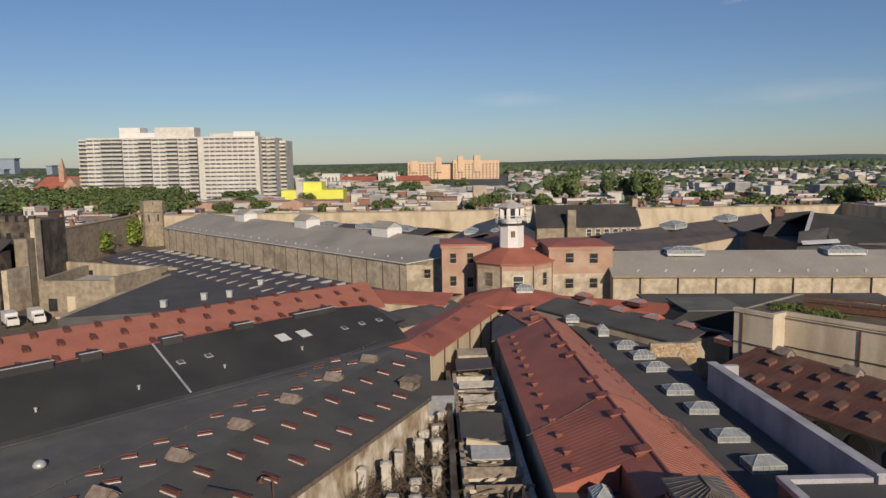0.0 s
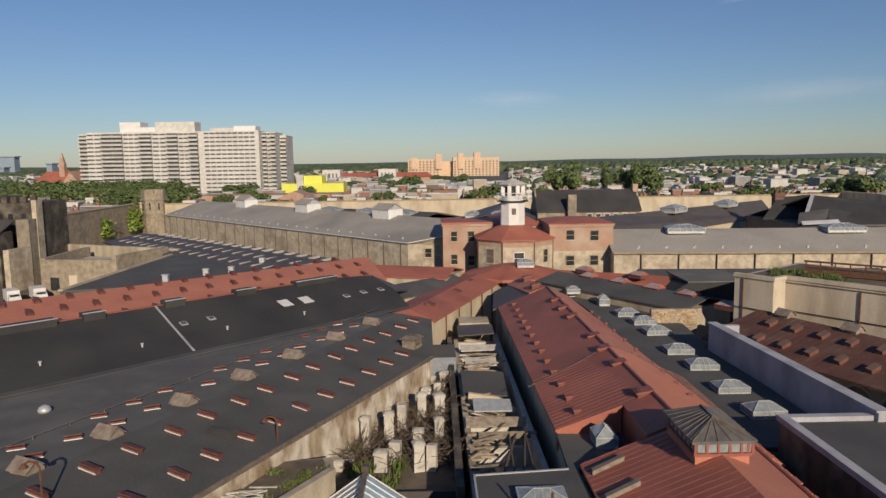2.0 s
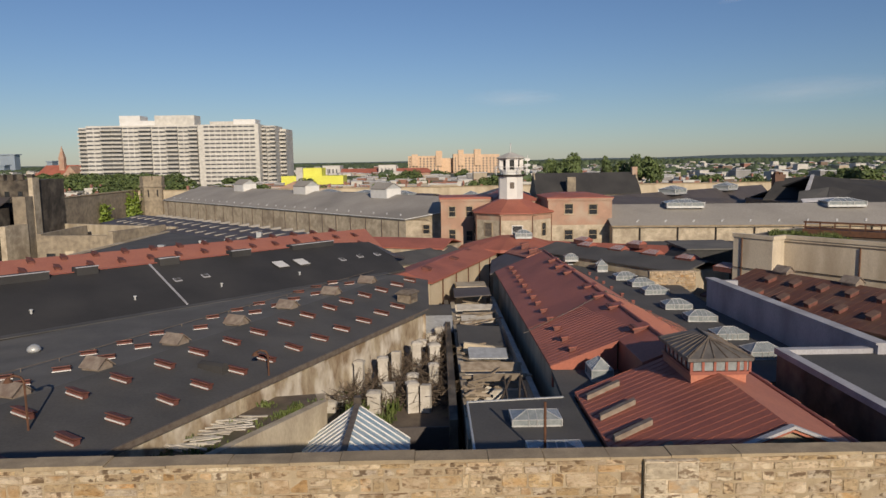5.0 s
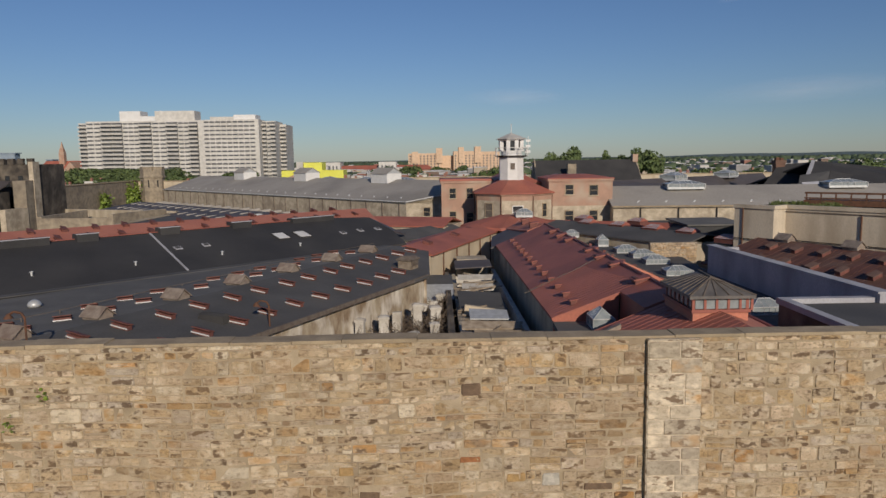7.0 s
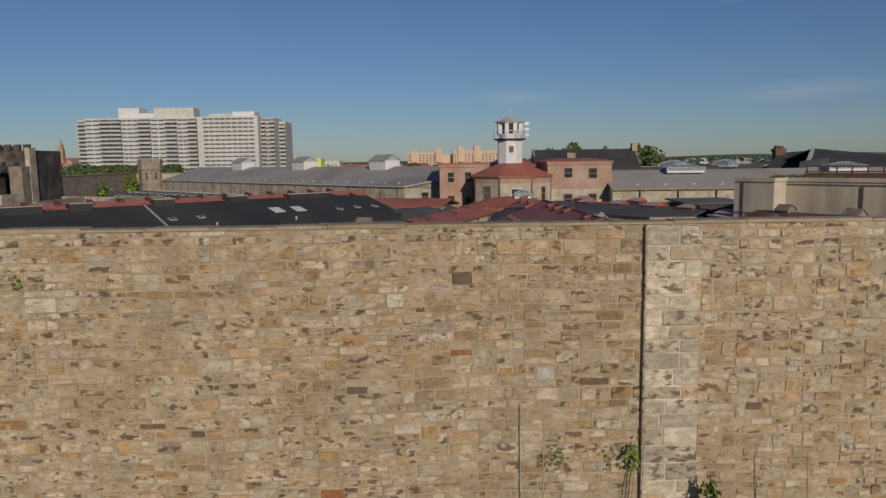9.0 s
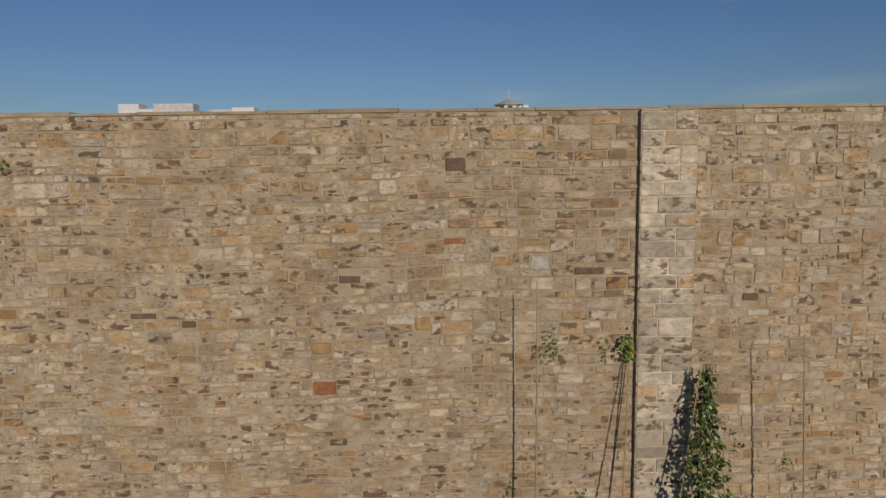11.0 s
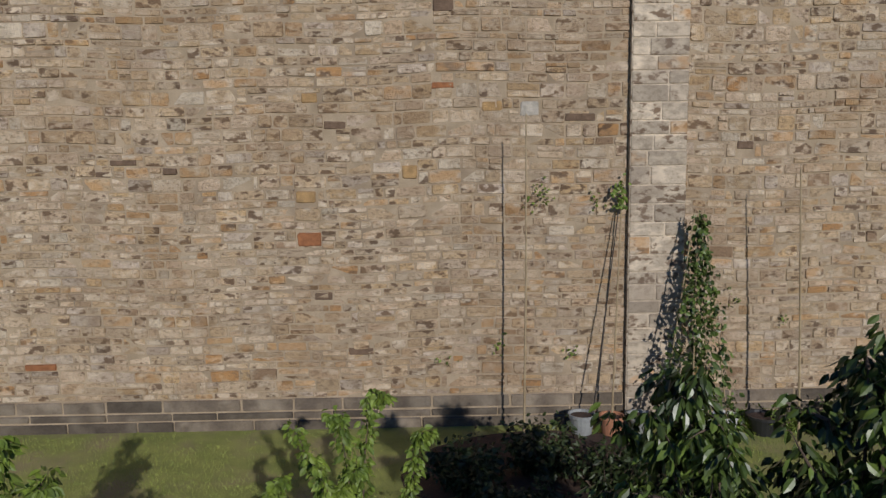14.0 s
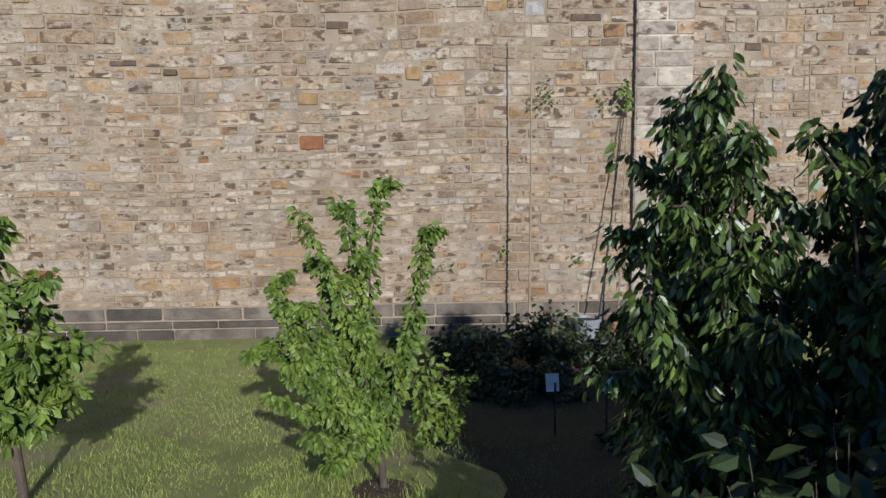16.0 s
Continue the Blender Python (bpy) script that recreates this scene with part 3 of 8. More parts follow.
part("eaves_board", Geo().slab([fa(-22, -0.34, 4.64), fa(16.3, -0.34, 4.64), fa(16.3, -0.24, 4.64), fa(-22, -0.24, 4.64)], 0.26), m_rustlid, A, "weathered grey eaves board")
wire = Geo()
for k in range(22):
    u = -18 + k * 2.0
    wire.tube(fa(u, 10.2 - 0.02 * u, 5.12), fa(u, 10.2 - 0.02 * u, 5.36), 0.03, sides=5)
    wire.tube(fa(u, 10.2 - 0.02 * u, 5.34), fa(u + 2, 10.16 - 0.02 * u, 5.34), 0.02, sides=4)
part("roof_conductor", wire, m_rustlid, A, "thin conductor cable on short roof stubs")["kind"] = "stuff"

fb = frame_of((0, 0), (1, 1))
B = thing("cell_block", "cell block with smooth jet black felt roof and upstands", "building", group="cell blocks")
bz = lambda n: 4.9 + (n - 45.8) * 0.287
part("roof_slope", Geo().slab([fb(-15, 45.8, bz(45.8)), fb(42.8, 46.1, bz(46.1)), fb(44.0, 49.3, bz(49.3)), fb(44.2, 52.9, bz(52.9)), fb(40.1, 53.6, bz(53.6)), fb(-15, 53.6, bz(53.6))], 0.2), m_black, B)
part("roof_slope", Geo().slab([fb(-15, 53.6, 7.14), fb(40.1, 53.6, 7.14), fb(44.2, 52.9, 6.94), fb(45, 57.4, 5.4), fb(-15, 57.4, 5.4)], 0.2), m_black, B)
part("end_hip", Geo().slab([fb(44.0, 49.3, bz(49.3)), fb(48.2, 52, 5.0), fb(44.2, 52.9, bz(52.9))], 0.15), m_slate, B)
part("wall", Geo().prism([fb(-15, 46.2, 0)[:2], fb(44, 46.8, 0)[:2], fb(44, 57.2, 0)[:2], fb(-15, 57.2, 0)[:2]], -0.1, 4.6), m_render, B)
part("batten", Geo().slab([fb(22.5, 53.5, bz(53.5) + 0.06), fb(22.65, 53.5, bz(53.5) + 0.06), fb(22.0, 46.2, bz(46.2) + 0.06), fb(21.85, 46.2, bz(46.2) + 0.06)], 0.05), m_whitewall, B, "pale lapped joint strip down the roof")
part("ridge_cap", Geo().slab([fb(-15, 53.5, 7.21), fb(40.1, 53.5, 7.21), fb(40.1, 53.7, 7.21), fb(-15, 53.7, 7.21)], 0.06), m_redseam, B)
for u, w, h in ((11.0, 4.3, 0.42), (17.1, 1.5, 0.45), (23.2, 1.6, 0.45), (29.4, 1.8, 0.42), (35.4, 4.6, 0.34), (4.6, 1.6, 0.5), (0.0, 3.0, 0.5)):
    part("upstand", Geo().slab([fb(u, 53.0, 7.06 + h), fb(u + w, 53.0, 7.06 + h), fb(u + w, 54.0, 7.06 + h), fb(u, 54.0, 7.06 + h)], h + 0.3), m_black, B)
    part("flashing", Geo().slab([fb(u - 0.05, 53.0, 7.12 + h), fb(u + w + 0.05, 53.0, 7.12 + h), fb(u + w + 0.05, 53.14, 7.12 + h), fb(u - 0.05, 53.14, 7.12 + h)], 0.06), m_whitewall, B)
part("gutter_band", Geo().slab([fb(-15, 45.0, 4.96), fb(40.5, 45.5, 5.03), fb(40.5, 46.2, 5.05), fb(-15, 45.7, 4.99)], 0.06), m_felt, B)

C = thing("cell_block", "cell block with pale terracotta red metal roof", "building", group="cell blocks")
part("roof_slope", Geo().slab([fb(-8, 57.2, 5.3), fb(50, 57.2, 5.3), fb(53, 64, 6.9), fb(-8, 66.5, 7.2)], 0.15), m_redsunlit, C)
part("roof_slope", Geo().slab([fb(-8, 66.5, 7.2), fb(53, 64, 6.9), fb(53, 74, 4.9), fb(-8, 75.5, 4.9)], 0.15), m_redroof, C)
part("wall", Geo().prism([fb(-8, 57.6, 0)[:2], fb(50, 57.6, 0)[:2], fb(52, 73.5, 0)[:2], fb(-8, 75, 0)[:2]], -0.1, 4.85), m_render, C)

# central red block
D = thing("cell_block", "long central cell block with red standing seam roof", "building", group="cell blocks")
DX0, DX1, DXR, DY0, DY1 = 5.85, 15.5, 10.75, 28.9, 63.0
dz = lambda x: 4.62 + (x - DX0) * 1.93 / (DXR - DX0)
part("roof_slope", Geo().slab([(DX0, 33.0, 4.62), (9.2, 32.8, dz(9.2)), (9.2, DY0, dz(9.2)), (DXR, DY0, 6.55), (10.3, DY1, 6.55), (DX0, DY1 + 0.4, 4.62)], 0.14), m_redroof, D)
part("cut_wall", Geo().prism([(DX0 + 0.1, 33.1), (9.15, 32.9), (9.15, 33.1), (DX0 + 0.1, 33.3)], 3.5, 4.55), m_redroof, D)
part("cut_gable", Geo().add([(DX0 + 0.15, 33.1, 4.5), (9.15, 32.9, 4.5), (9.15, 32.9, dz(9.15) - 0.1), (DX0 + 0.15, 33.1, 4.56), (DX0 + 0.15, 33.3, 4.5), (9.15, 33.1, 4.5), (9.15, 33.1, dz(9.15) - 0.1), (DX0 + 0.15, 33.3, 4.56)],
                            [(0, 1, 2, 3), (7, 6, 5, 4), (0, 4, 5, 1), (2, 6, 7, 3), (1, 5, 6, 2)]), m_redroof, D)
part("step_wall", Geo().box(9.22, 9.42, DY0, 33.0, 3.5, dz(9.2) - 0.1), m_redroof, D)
part("roof_slope", Geo().slab([(DXR, DY0, 6.55), (DX1, DY0, 4.4), (13.5, 69.8, 4.4), (9.0, 72.0, 6.0), (10.3, DY1, 6.55)], 0.14), m_redsunlit, D, "orange red slope with sunlight put into its colour")
part("roof_slope", Geo().slab([(10.3, DY1, 6.55), (9.0, 72.0, 6.0), (7.6, 71.2, 5.35), (8.7, DY1, 5.95)], 0.12), m_redsunlit, D)
sg = Geo()
seams(sg, (DX0, 33.1, 4.63), (DX0, 41.0, 4.63), (DXR, 41.0, 6.56), (DXR, 33.1, 6.56), 0.42, h=0.02, w=0.028)
part("roof_seam", sg, m_redseam, D, "raised standing seams")["kind"] = "stuff"
sg = Geo()
seams(sg, (DXR, DY0, 6.56), (DXR, 42.0, 6.56), (DX1, 42.0, 4.41), (DX1, DY0, 4.41), 0.42, h=0.010, w=0.02)
part("roof_seam", sg, m_redsunlit, D)["kind"] = "stuff"
part("ridge_cap", Geo().tube((DXR, DY0 - 0.05, 6.56), (10.3, DY1, 6.56), 0.09, sides=8), m_redseam, D)
part("wall", Geo().prism([(6.15, 33.35), (9.43, 33.1), (9.43, DY0 + 0.3), (15.2, DY0 + 0.3), (13.6, 69.0), (9.0, 70.0), (8.6, DY1), (6.15, DY1)], -0.1, 4.3), m_render, D)
part("gable", Geo().add([(9.25, DY0 + 0.25, 3.5), (15.3, DY0 + 0.25, 3.5), (15.3, DY0 + 0.25, 4.25), (DXR, DY0 + 0.25, 6.38), (9.25, DY0 + 0.25, 5.75)], [(0, 1, 2, 3, 4)]), m_redroof, D)
wire = Geo()
pts = [(5.5, 40.3, 4.5), (6.5, 40.4, 4.95), (8.6, 40.9, 5.78), (10.7, 41.6, 6.7), (12.4, 42.6, 5.85), (13.6, 41.2, 5.3), (14.6, 38.8, 4.9)]
for a, b in zip(pts, pts[1:]):
    wire.tube(a, b, 0.018, sides=5)
    for s in (0.0, 0.33, 0.66):
        p = Vector(a).lerp(Vector(b), s)
        wire.tube(p, p + Vector((0, 0, 0.07)), 0.045, sides=6)
part("roof_conductor", wire, m_rustlid, D, "conductor cable with knobs over the roof")["kind"] = "stuff"

# second roof at the hub end of the red block, a link roof and the corridor with its tan wall
L1 = thing("link_roof", "dark lean-to roof beside the hub end", "roof", at=(0, 0, 0))
part("roof_slope", Geo().slab([(5.4, 63.5, 4.35), (8.9, 63.3, 5.85), (8.0, 71.0, 5.45), (6.2, 71.6, 4.5)], 0.12), m_slate, L1)
part("wall", Geo().prism([(5.7, 63.6), (8.9, 63.6), (8.0, 70.8), (6.4, 71.4)], -0.1, 4.3), m_render, L1)
fc = frame_of((0.1, 59.6), (8.9, 21.8))
COR = thing("corridor", "corridor with red roof and pale rendered wall", "building")
part("roof_slope", Geo().slab([fc(-0.6, -0.2, 4.4), fc(24, -0.2, 4.6), fc(24, 2.8, 5.25), fc(0.6, 2.8, 5.0)], 0.12), m_redroof, COR)
part("roof_slope", Geo().slab([fc(0.6, 2.8, 5.0), fc(24, 2.8, 5.25), fc(24, 5.6, 4.6), fc(-0.6, 5.6, 4.4)], 0.12), m_redroof, COR)
part("end_hip", Geo().slab([fc(-0.6, 5.6, 4.4), fc(-0.6, -0.2, 4.4), fc(0.6, 2.8, 5.0)], 0.1), m_redroof, COR)
part("wall", Geo().prism([fc(-0.5, 0.1, 0)[:2], fc(24, 0.1, 0)[:2], fc(24, 5.5, 0)[:2], fc(-0.5, 5.5, 0)[:2]], -0.1, 4.3), m_tan, COR)
for u, n in ((3, 1.6), (10, 1.5), (16, 2.0)):
    part("roof_hatch", Geo().slab([fc(u, n, 4.98), fc(u + 0.9, n, 5.0), fc(u + 0.9, n + 0.7, 5.2), fc(u, n + 0.7, 5.2)], 0.3), m_curb, COR)
for u in (2.5, 6.0, 9.5, 13.0, 16.5, 20.0):
    part("downpipe", Geo().tube(fc(u, 0.02, 0.0), fc(u, 0.02, 4.3), 0.06, sides=6), m_rust, COR)

hub = thing("hub_roof", "low hipped red roof over the hub", "roof")
rings = [[(9.5 + r * math.cos(a), 81.5 + r * 0.9 * math.sin(a), z) for a in [k * math.tau / 10 for k in range(10)]] for r, z in ((6.2, 4.6), (6.0, 4.9), (1.8, 5.9))]
part("roof", Geo().loft(rings), m_redroof, hub)
for name, a, b, w, z, mat, lab in (("side_corridor", (12, 81.0), (27.0, 73.0), 1.9, 4.7, m_redroof, "narrow side corridor with red roof"),
                                   ("side_corridor", (2.5, 79.5), (-12, 84.5), 3.6, 5.2, m_redroof, "low side corridor with patched red roof"),
                                   ("side_corridor", (14, 77.5), (24.6, 61), 3.4, 4.9, m_felt, "narrow cell block with grey felt roof"),
                                   ("side_corridor", (2.2, 79.0), (-5.4, 71.5), 3.3, 4.5, m_felt, "short block with patched grey felt roof")):
    f = frame_of(a, (b[0] - a[0], b[1] - a[1]))
    ln = math.dist(a, b)
    t = thing(name, lab, "building", group="corridors at the hub")
    part("roof_slope", Geo().slab([f(0, 0, z + 0.75), f(0, -w, z), f(ln, -w, z), f(ln, 0, z + 0.75)], 0.12), mat, t)
    part("roof_slope", Geo().slab([f(0, w, z), f(0, 0, z + 0.75), f(ln, 0, z + 0.75), f(ln, w, z)], 0.12), mat, t)
    part("wall", Geo().prism([f(0, -w + 0.2, 0)[:2], f(ln, -w + 0.2, 0)[:2], f(ln, w - 0.2, 0)[:2], f(0, w - 0.2, 0)[:2]], -0.1, z - 0.08), m_render, t)

# flat strip with roof lights, and the white parapet wall beside it
S = thing("flat_block", "flat dark felt roof strip carrying roof lights", "building")
part("roof", Geo().prism([(15.1, 31.8), (20.3, 31.8), (20.6, 52), (21.2, 58), (19.5, 64), (15.5, 74), (13.6, 74), (14.4, 66)], 3.75, 4.0), m_felt, S)
part("wall", Geo().prism([(15.4, 32.0), (20.1, 32.0), (20.4, 52), (20.8, 58), (15.3, 73)], -0.1, 3.75), m_render, S)
wp = thing("parapet_wall", "long bluish white parapet wall with pale coping", "wall", kind="structure")
part("wall", Geo().prism([(20.85, 30.8), (21.35, 30.8), (20.6, 49.6), (20.1, 49.6)], -0.1, 6.0), m_whitewall, wp)
part("coping", Geo().prism([(20.75, 30.8), (21.45, 30.8), (20.7, 49.7), (20.0, 49.7)], 6.0, 6.1), m_whitewall, wp)
part("return", Geo().prism([(20.5, 49.2), (22.2, 49.2), (22.2, 49.6), (20.5, 49.6)], -0.1, 5.9), m_whitewall, wp)

rw = thing("rubble_wall", "low rubble stone wall between roofs", "wall", kind="structure")
part("wall", Geo().box(18.6, 22.6, 58.4, 58.9, 0, 5.2), m_rubble, rw)
rg = Geo()
rr = random.Random(9)
for s in coursed(18.6, 22.6, 3.6, 5.2, 0.14, 0.26, 0.25, 0.5, rr):
    v = stone_verts(*s, lambda q: 0, rr, proud=0.06)
    rg.add([(p, q + 58.4, r) for p, q, r in v], STONE_FACES)
part("stone_course", rg, m_stone_isle, rw)["kind"] = "stuff"

# brown block with arches
ff = frame_of((24.0, 43.0), (0.40, -0.917))
F = thing("cell_block", "cell block with rusty brown metal roof and round arches", "building", group="cell blocks")
part("roof_slope", Geo().slab([ff(-9, -0.2, 4.55), ff(-9, 5.6, 6.1), ff(32, 5.6, 6.1), ff(32, -0.2, 4.55)], 0.14), m_brownroof, F)
part("roof_slope", Geo().slab([ff(-9, 5.6, 6.1), ff(-9, 8.6, 5.3), ff(32, 8.6, 5.3), ff(32, 5.6, 6.1)], 0.14), m_brownroof, F)
sg = Geo()
seams(sg, ff(-9, -0.2, 4.56), ff(32, -0.2, 4.56), ff(32, 5.6, 6.11), ff(-9, 5.6, 6.11), 0.6, w=0.05, h=-0.04)
part("roof_seam", sg, m_brownroof, F)["kind"] = "stuff"
part("back_wall", Geo().prism([ff(32, 3.0, 0)[:2], ff(32, 8.3, 0)[:2], ff(-9, 8.3, 0)[:2], ff(-9, 3.0, 0)[:2]], -0.1, 4.5), m_render, F)
for k in range(9):
    u0, r, w = -6.0 + k * 2.5, 0.98, 2.5
    arc = [(u0 + w / 2 + r * math.cos(t), 2.9 + r * math.sin(t)) for t in [math.pi - i * math.pi / 10 for i in range(11)]]
    outline = [(u0, 0), (u0 + w / 2 - r, 0)] + arc + [(u0 + w / 2 + r, 0), (u0 + w, 0), (u0 + w, 4.45), (u0, 4.45)]
    gg = Geo()
    n = len(outline)
    gg.add([ff(u, 1.1, z) for u, z in outline] + [ff(u, 1.55, z) for u, z in outline],
           [(0, 1, 2, n - 1)] + [tuple(range(2, n - 4)) + (n - 4,) + (n - 2, n - 1)] + [(n - 4, n - 3, n - 2)] + [(i + n, (i + 1) % n + n, (i + 1) % n, i) for i in range(n)])
    part("arch", gg, m_tan, F)
    rim = Geo()
    out2 = [(u0 + w / 2 + (r + 0.14) * math.cos(t), 2.9 + (r + 0.14) * math.sin(t)) for t in [math.pi - i * math.pi / 10 for i in range(11)]]
    for i in range(10):
        q = [arc[i], arc[i + 1], out2[i + 1], out2[i]]
        rim.add([ff(u, 1.04, z) for u, z in q] + [ff(u, 1.1, z) for u, z in q], [(0, 1, 2, 3), (0, 4, 5, 1), (2, 6, 7, 3), (3, 7, 4, 0), (1, 5, 6, 2)])
    part("arch_rim", rim, m_pillar, F)

# tall tan block with a weedy flat roof
G = thing("stucco_block", "tall plain tan stucco block with weedy flat roof", "building")
gp = [(25.2, 57.2), (27.1, 54.3), (28.5, 55.2), (45, 33.5), (54, 40), (34, 64)]
part("wall", Geo().prism(gp, -0.1, 8.2), m_stucco, G)
part("roof", Geo().prism([(25.7, 57.2), (27.2, 55.0), (28.6, 55.8), (45, 34.3), (53.5, 40.2), (34, 63.3)], 8.2, 8.22), m_dirt, G, "weedy dirt-covered flat roof")
part("parapet", Geo().prism([(25.08, 57.2), (27.08, 54.15), (28.5, 55.05), (45, 33.3), (45.4, 33.6), (28.6, 55.6), (27.2, 54.75), (25.5, 57.4)], 8.2, 8.5), m_stucco, G)
part("string_course", Geo().prism([(28.45, 55.13), (45, 33.38), (45.05, 33.44), (28.52, 55.2)], 7.95, 8.01), m_rustlid, G)
part("cable", Geo().tube((28.45, 55.1, 5.7), (45, 33.4, 5.5), 0.035, sides=5).tube((25.15, 57.1, 5.7), (27.05, 54.25, 5.7), 0.035, sides=5), m_iron, G, "thin dark cable along the wall")
part("downpipe", Geo().tube((31.9, 50.6, 4.0), (31.9, 50.6, 7.9), 0.06), m_rust, G)
part("downpipe", Geo().tube((25.6, 56.5, 4.0), (25.6, 56.5, 8.2), 0.06), m_rust, G)
tank = thing("roof_frame", "rusty riveted steel walkway frame on the roof", "frame", at=(31.3, 57.5, 8.2), rz=-42)
for k in range(12):
    part("post", Geo().box(k * 1.1, k * 1.1 + 0.1, -0.05, 0.05, 0, 1.1), m_rust, tank)
part("rail", Geo().box(-0.1, 12.3, -0.06, 0.06, 1.05, 1.2), m_rust, tank)
part("deck", Geo().box(-0.1, 12.3, -0.3, 1.6, 0.1, 0.55), m_rust, tank)
part("rail", Geo().box(-0.1, 12.3, -0.06, 0.06, 0.65, 0.75), m_rust, tank)

# near right block with a flat roof
J = thing("flat_block", "stone block with flat dark roof and white coping", "building")
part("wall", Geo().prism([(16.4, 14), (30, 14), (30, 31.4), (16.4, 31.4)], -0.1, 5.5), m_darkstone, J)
part("roof", Geo().prism([(16.8, 14.4), (29.6, 14.4), (29.6, 31.0), (16.8, 31.0)], 5.5, 5.55), m_felt, J)
part("coping", Geo().prism([(16.3, 14), (16.75, 14), (16.75, 31.5), (16.3, 31.5)], 5.5, 5.78), m_whitewall, J)
part("coping", Geo().prism([(16.75, 31.05), (30, 31.05), (30, 31.5), (16.75, 31.5)], 5.5, 5.78), m_whitewall, J)

# near red block with lantern
E_ = thing("entry_block", "red seamed gable block carrying a glazed lantern", "building")
EX0, EX1, EXR, EY0, EY1 = 6.2, 13.75, 11.0, 19.4, 28.75
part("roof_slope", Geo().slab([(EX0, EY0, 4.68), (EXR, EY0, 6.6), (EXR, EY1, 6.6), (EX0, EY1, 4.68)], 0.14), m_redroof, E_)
part("roof_slope", Geo().slab([(EXR, EY0, 6.6), (EX1, EY0, 5.5), (EX1, EY1, 5.5), (EXR, EY1, 6.6)], 0.14), m_redsunlit, E_, "smooth red slope with sunlight put into its colour")
sg = Geo()
seams(sg, (EX0, EY0, 4.69), (EX0, EY1, 4.69), (EXR, EY1, 6.61), (EXR, EY0, 6.61), 0.42, h=0.06, w=0.05)
part("roof_seam", sg, m_redseam, E_, "raised standing seams")["kind"] = "stuff"
part("wall", Geo().prism([(EX0 + 0.2, EY0 + 0.5), (EX1 - 0.2, EY0 + 0.5), (EX1 - 0.2, EY1 + 0.1), (EX0 + 0.2, EY1 - 0.1)], -0.1, 4.55), m_rubble, E_)
part("gable", Geo().prism([(EX0 + 0.2, EY0 + 0.2), (EX1 - 0.2, EY0 + 0.2), (EX1 - 0.2, EY0 + 0.5), (EX0 + 0.2, EY0 + 0.5)], -0.1, 4.5)
     .add([(EX0 + 0.2, EY0 + 0.2, 4.5), (EX1 - 0.2, EY0 + 0.2, 4.5), (EX1 - 0.2, EY0 + 0.2, 5.42), (EXR, EY0 + 0.2, 6.45), (EX0 + 0.2, EY0 + 0.5, 4.5), (EX1 - 0.2, EY0 + 0.5, 4.5), (EX1 - 0.2, EY0 + 0.5, 5.42), (EXR, EY0 + 0.5, 6.45)],
          [(0, 1, 2, 3), (7, 6, 5, 4), (1, 5, 6, 2), (2, 6, 7, 3), (3, 7, 4, 0)]), m_rubble, E_, "rubble stone gable with pale verge")
part("round_window", Geo().tube((EXR, EY0 + 0.21, 5.2), (EXR, EY0 + 0.1, 5.2), 0.6, sides=20), m_window, E_)
part("verge", Geo().slab([(EX0 - 0.05, EY0 - 0.1, 4.74), (EXR, EY0 - 0.1, 6.69), (EXR, EY0 + 0.12, 6.69), (EX0 - 0.05, EY0 + 0.12, 4.74)], 0.1), m_whitewall, E_)
part("verge", Geo().slab([(EXR, EY0 - 0.1, 6.69), (EX1 + 0.05, EY0 - 0.1, 5.56), (EX1 + 0.05, EY0 + 0.12, 5.56), (EXR, EY0 + 0.12, 6.69)], 0.1), m_whitewall, E_)
part("gutter", Geo().tube((EX1 + 0.05, EY0, 5.5), (EX1 + 0.05, EY1, 5.5), 0.10, sides=8), m_redseam, E_)
part("side_wall", Geo().box(EX1 - 0.2, EX1 - 0.02, EY0 + 0.5, EY1, 4.5, 5.36), m_redroof, E_)
for k in range(12):
    part("eaves_board", Geo().box(EX1 + 0.1, EX1 + 0.5, EY0 + 1.0 + k * 0.78, EY0 + 1.62 + k * 0.78, 5.30 - 0.03 * (k % 3), 5.36 - 0.03 * (k % 3)), m_redsunlit, E_)
for y in (27.4, 25.05, 22.9, 20.7):
    part("slot_light", Geo().slab([(6.45, y, 4.98), (7.85, y + 0.18, 5.54), (7.85, y + 0.46, 5.54), (6.45, y + 0.28, 4.98)], 0.2), m_ventlid, E_, "long pale metal slot light")
LX0, LX1, LY0, LY1, LZ = 9.85, 12.2, 25.05, 28.45, 7.2
part("lantern_base", Geo().box(LX0 + 0.1, LX1 - 0.1, LY0 + 0.1, LY1, 5.3, 6.6), m_redsunlit, E_)
part("lantern_sill", Geo().box(LX0 + 0.03, LX1 - 0.03, LY0 + 0.03, LY1 + 0.05, 6.52, 6.64), m_redseam, E_)
for k in range(5):
    x = LX0 + 0.18 + k * 0.45
    part("pane", Geo().box(x, x + 0.36, LY0 + 0.12, LY0 + 0.16, 6.66, 7.02), m_pane, E_)
for k in range(6):
    y = LY0 + 0.25 + k * 0.5
    part("pane", Geo().box(LX0 + 0.12, LX0 + 0.16, y, y + 0.38, 6.66, 7.02), m_pane, E_)
for k in range(6):
    x = LX0 + 0.06 + k * 0.455
    part("mullion", Geo().box(x, x + 0.1, LY0 + 0.08, LY0 + 0.2, 6.6, 7.1), m_redseam, E_)
for k in range(7):
    y = LY0 + 0.12 + k * 0.5
    part("mullion", Geo().box(LX0 + 0.08, LX0 + 0.2, y, y + 0.1, 6.6, 7.1), m_redseam, E_)
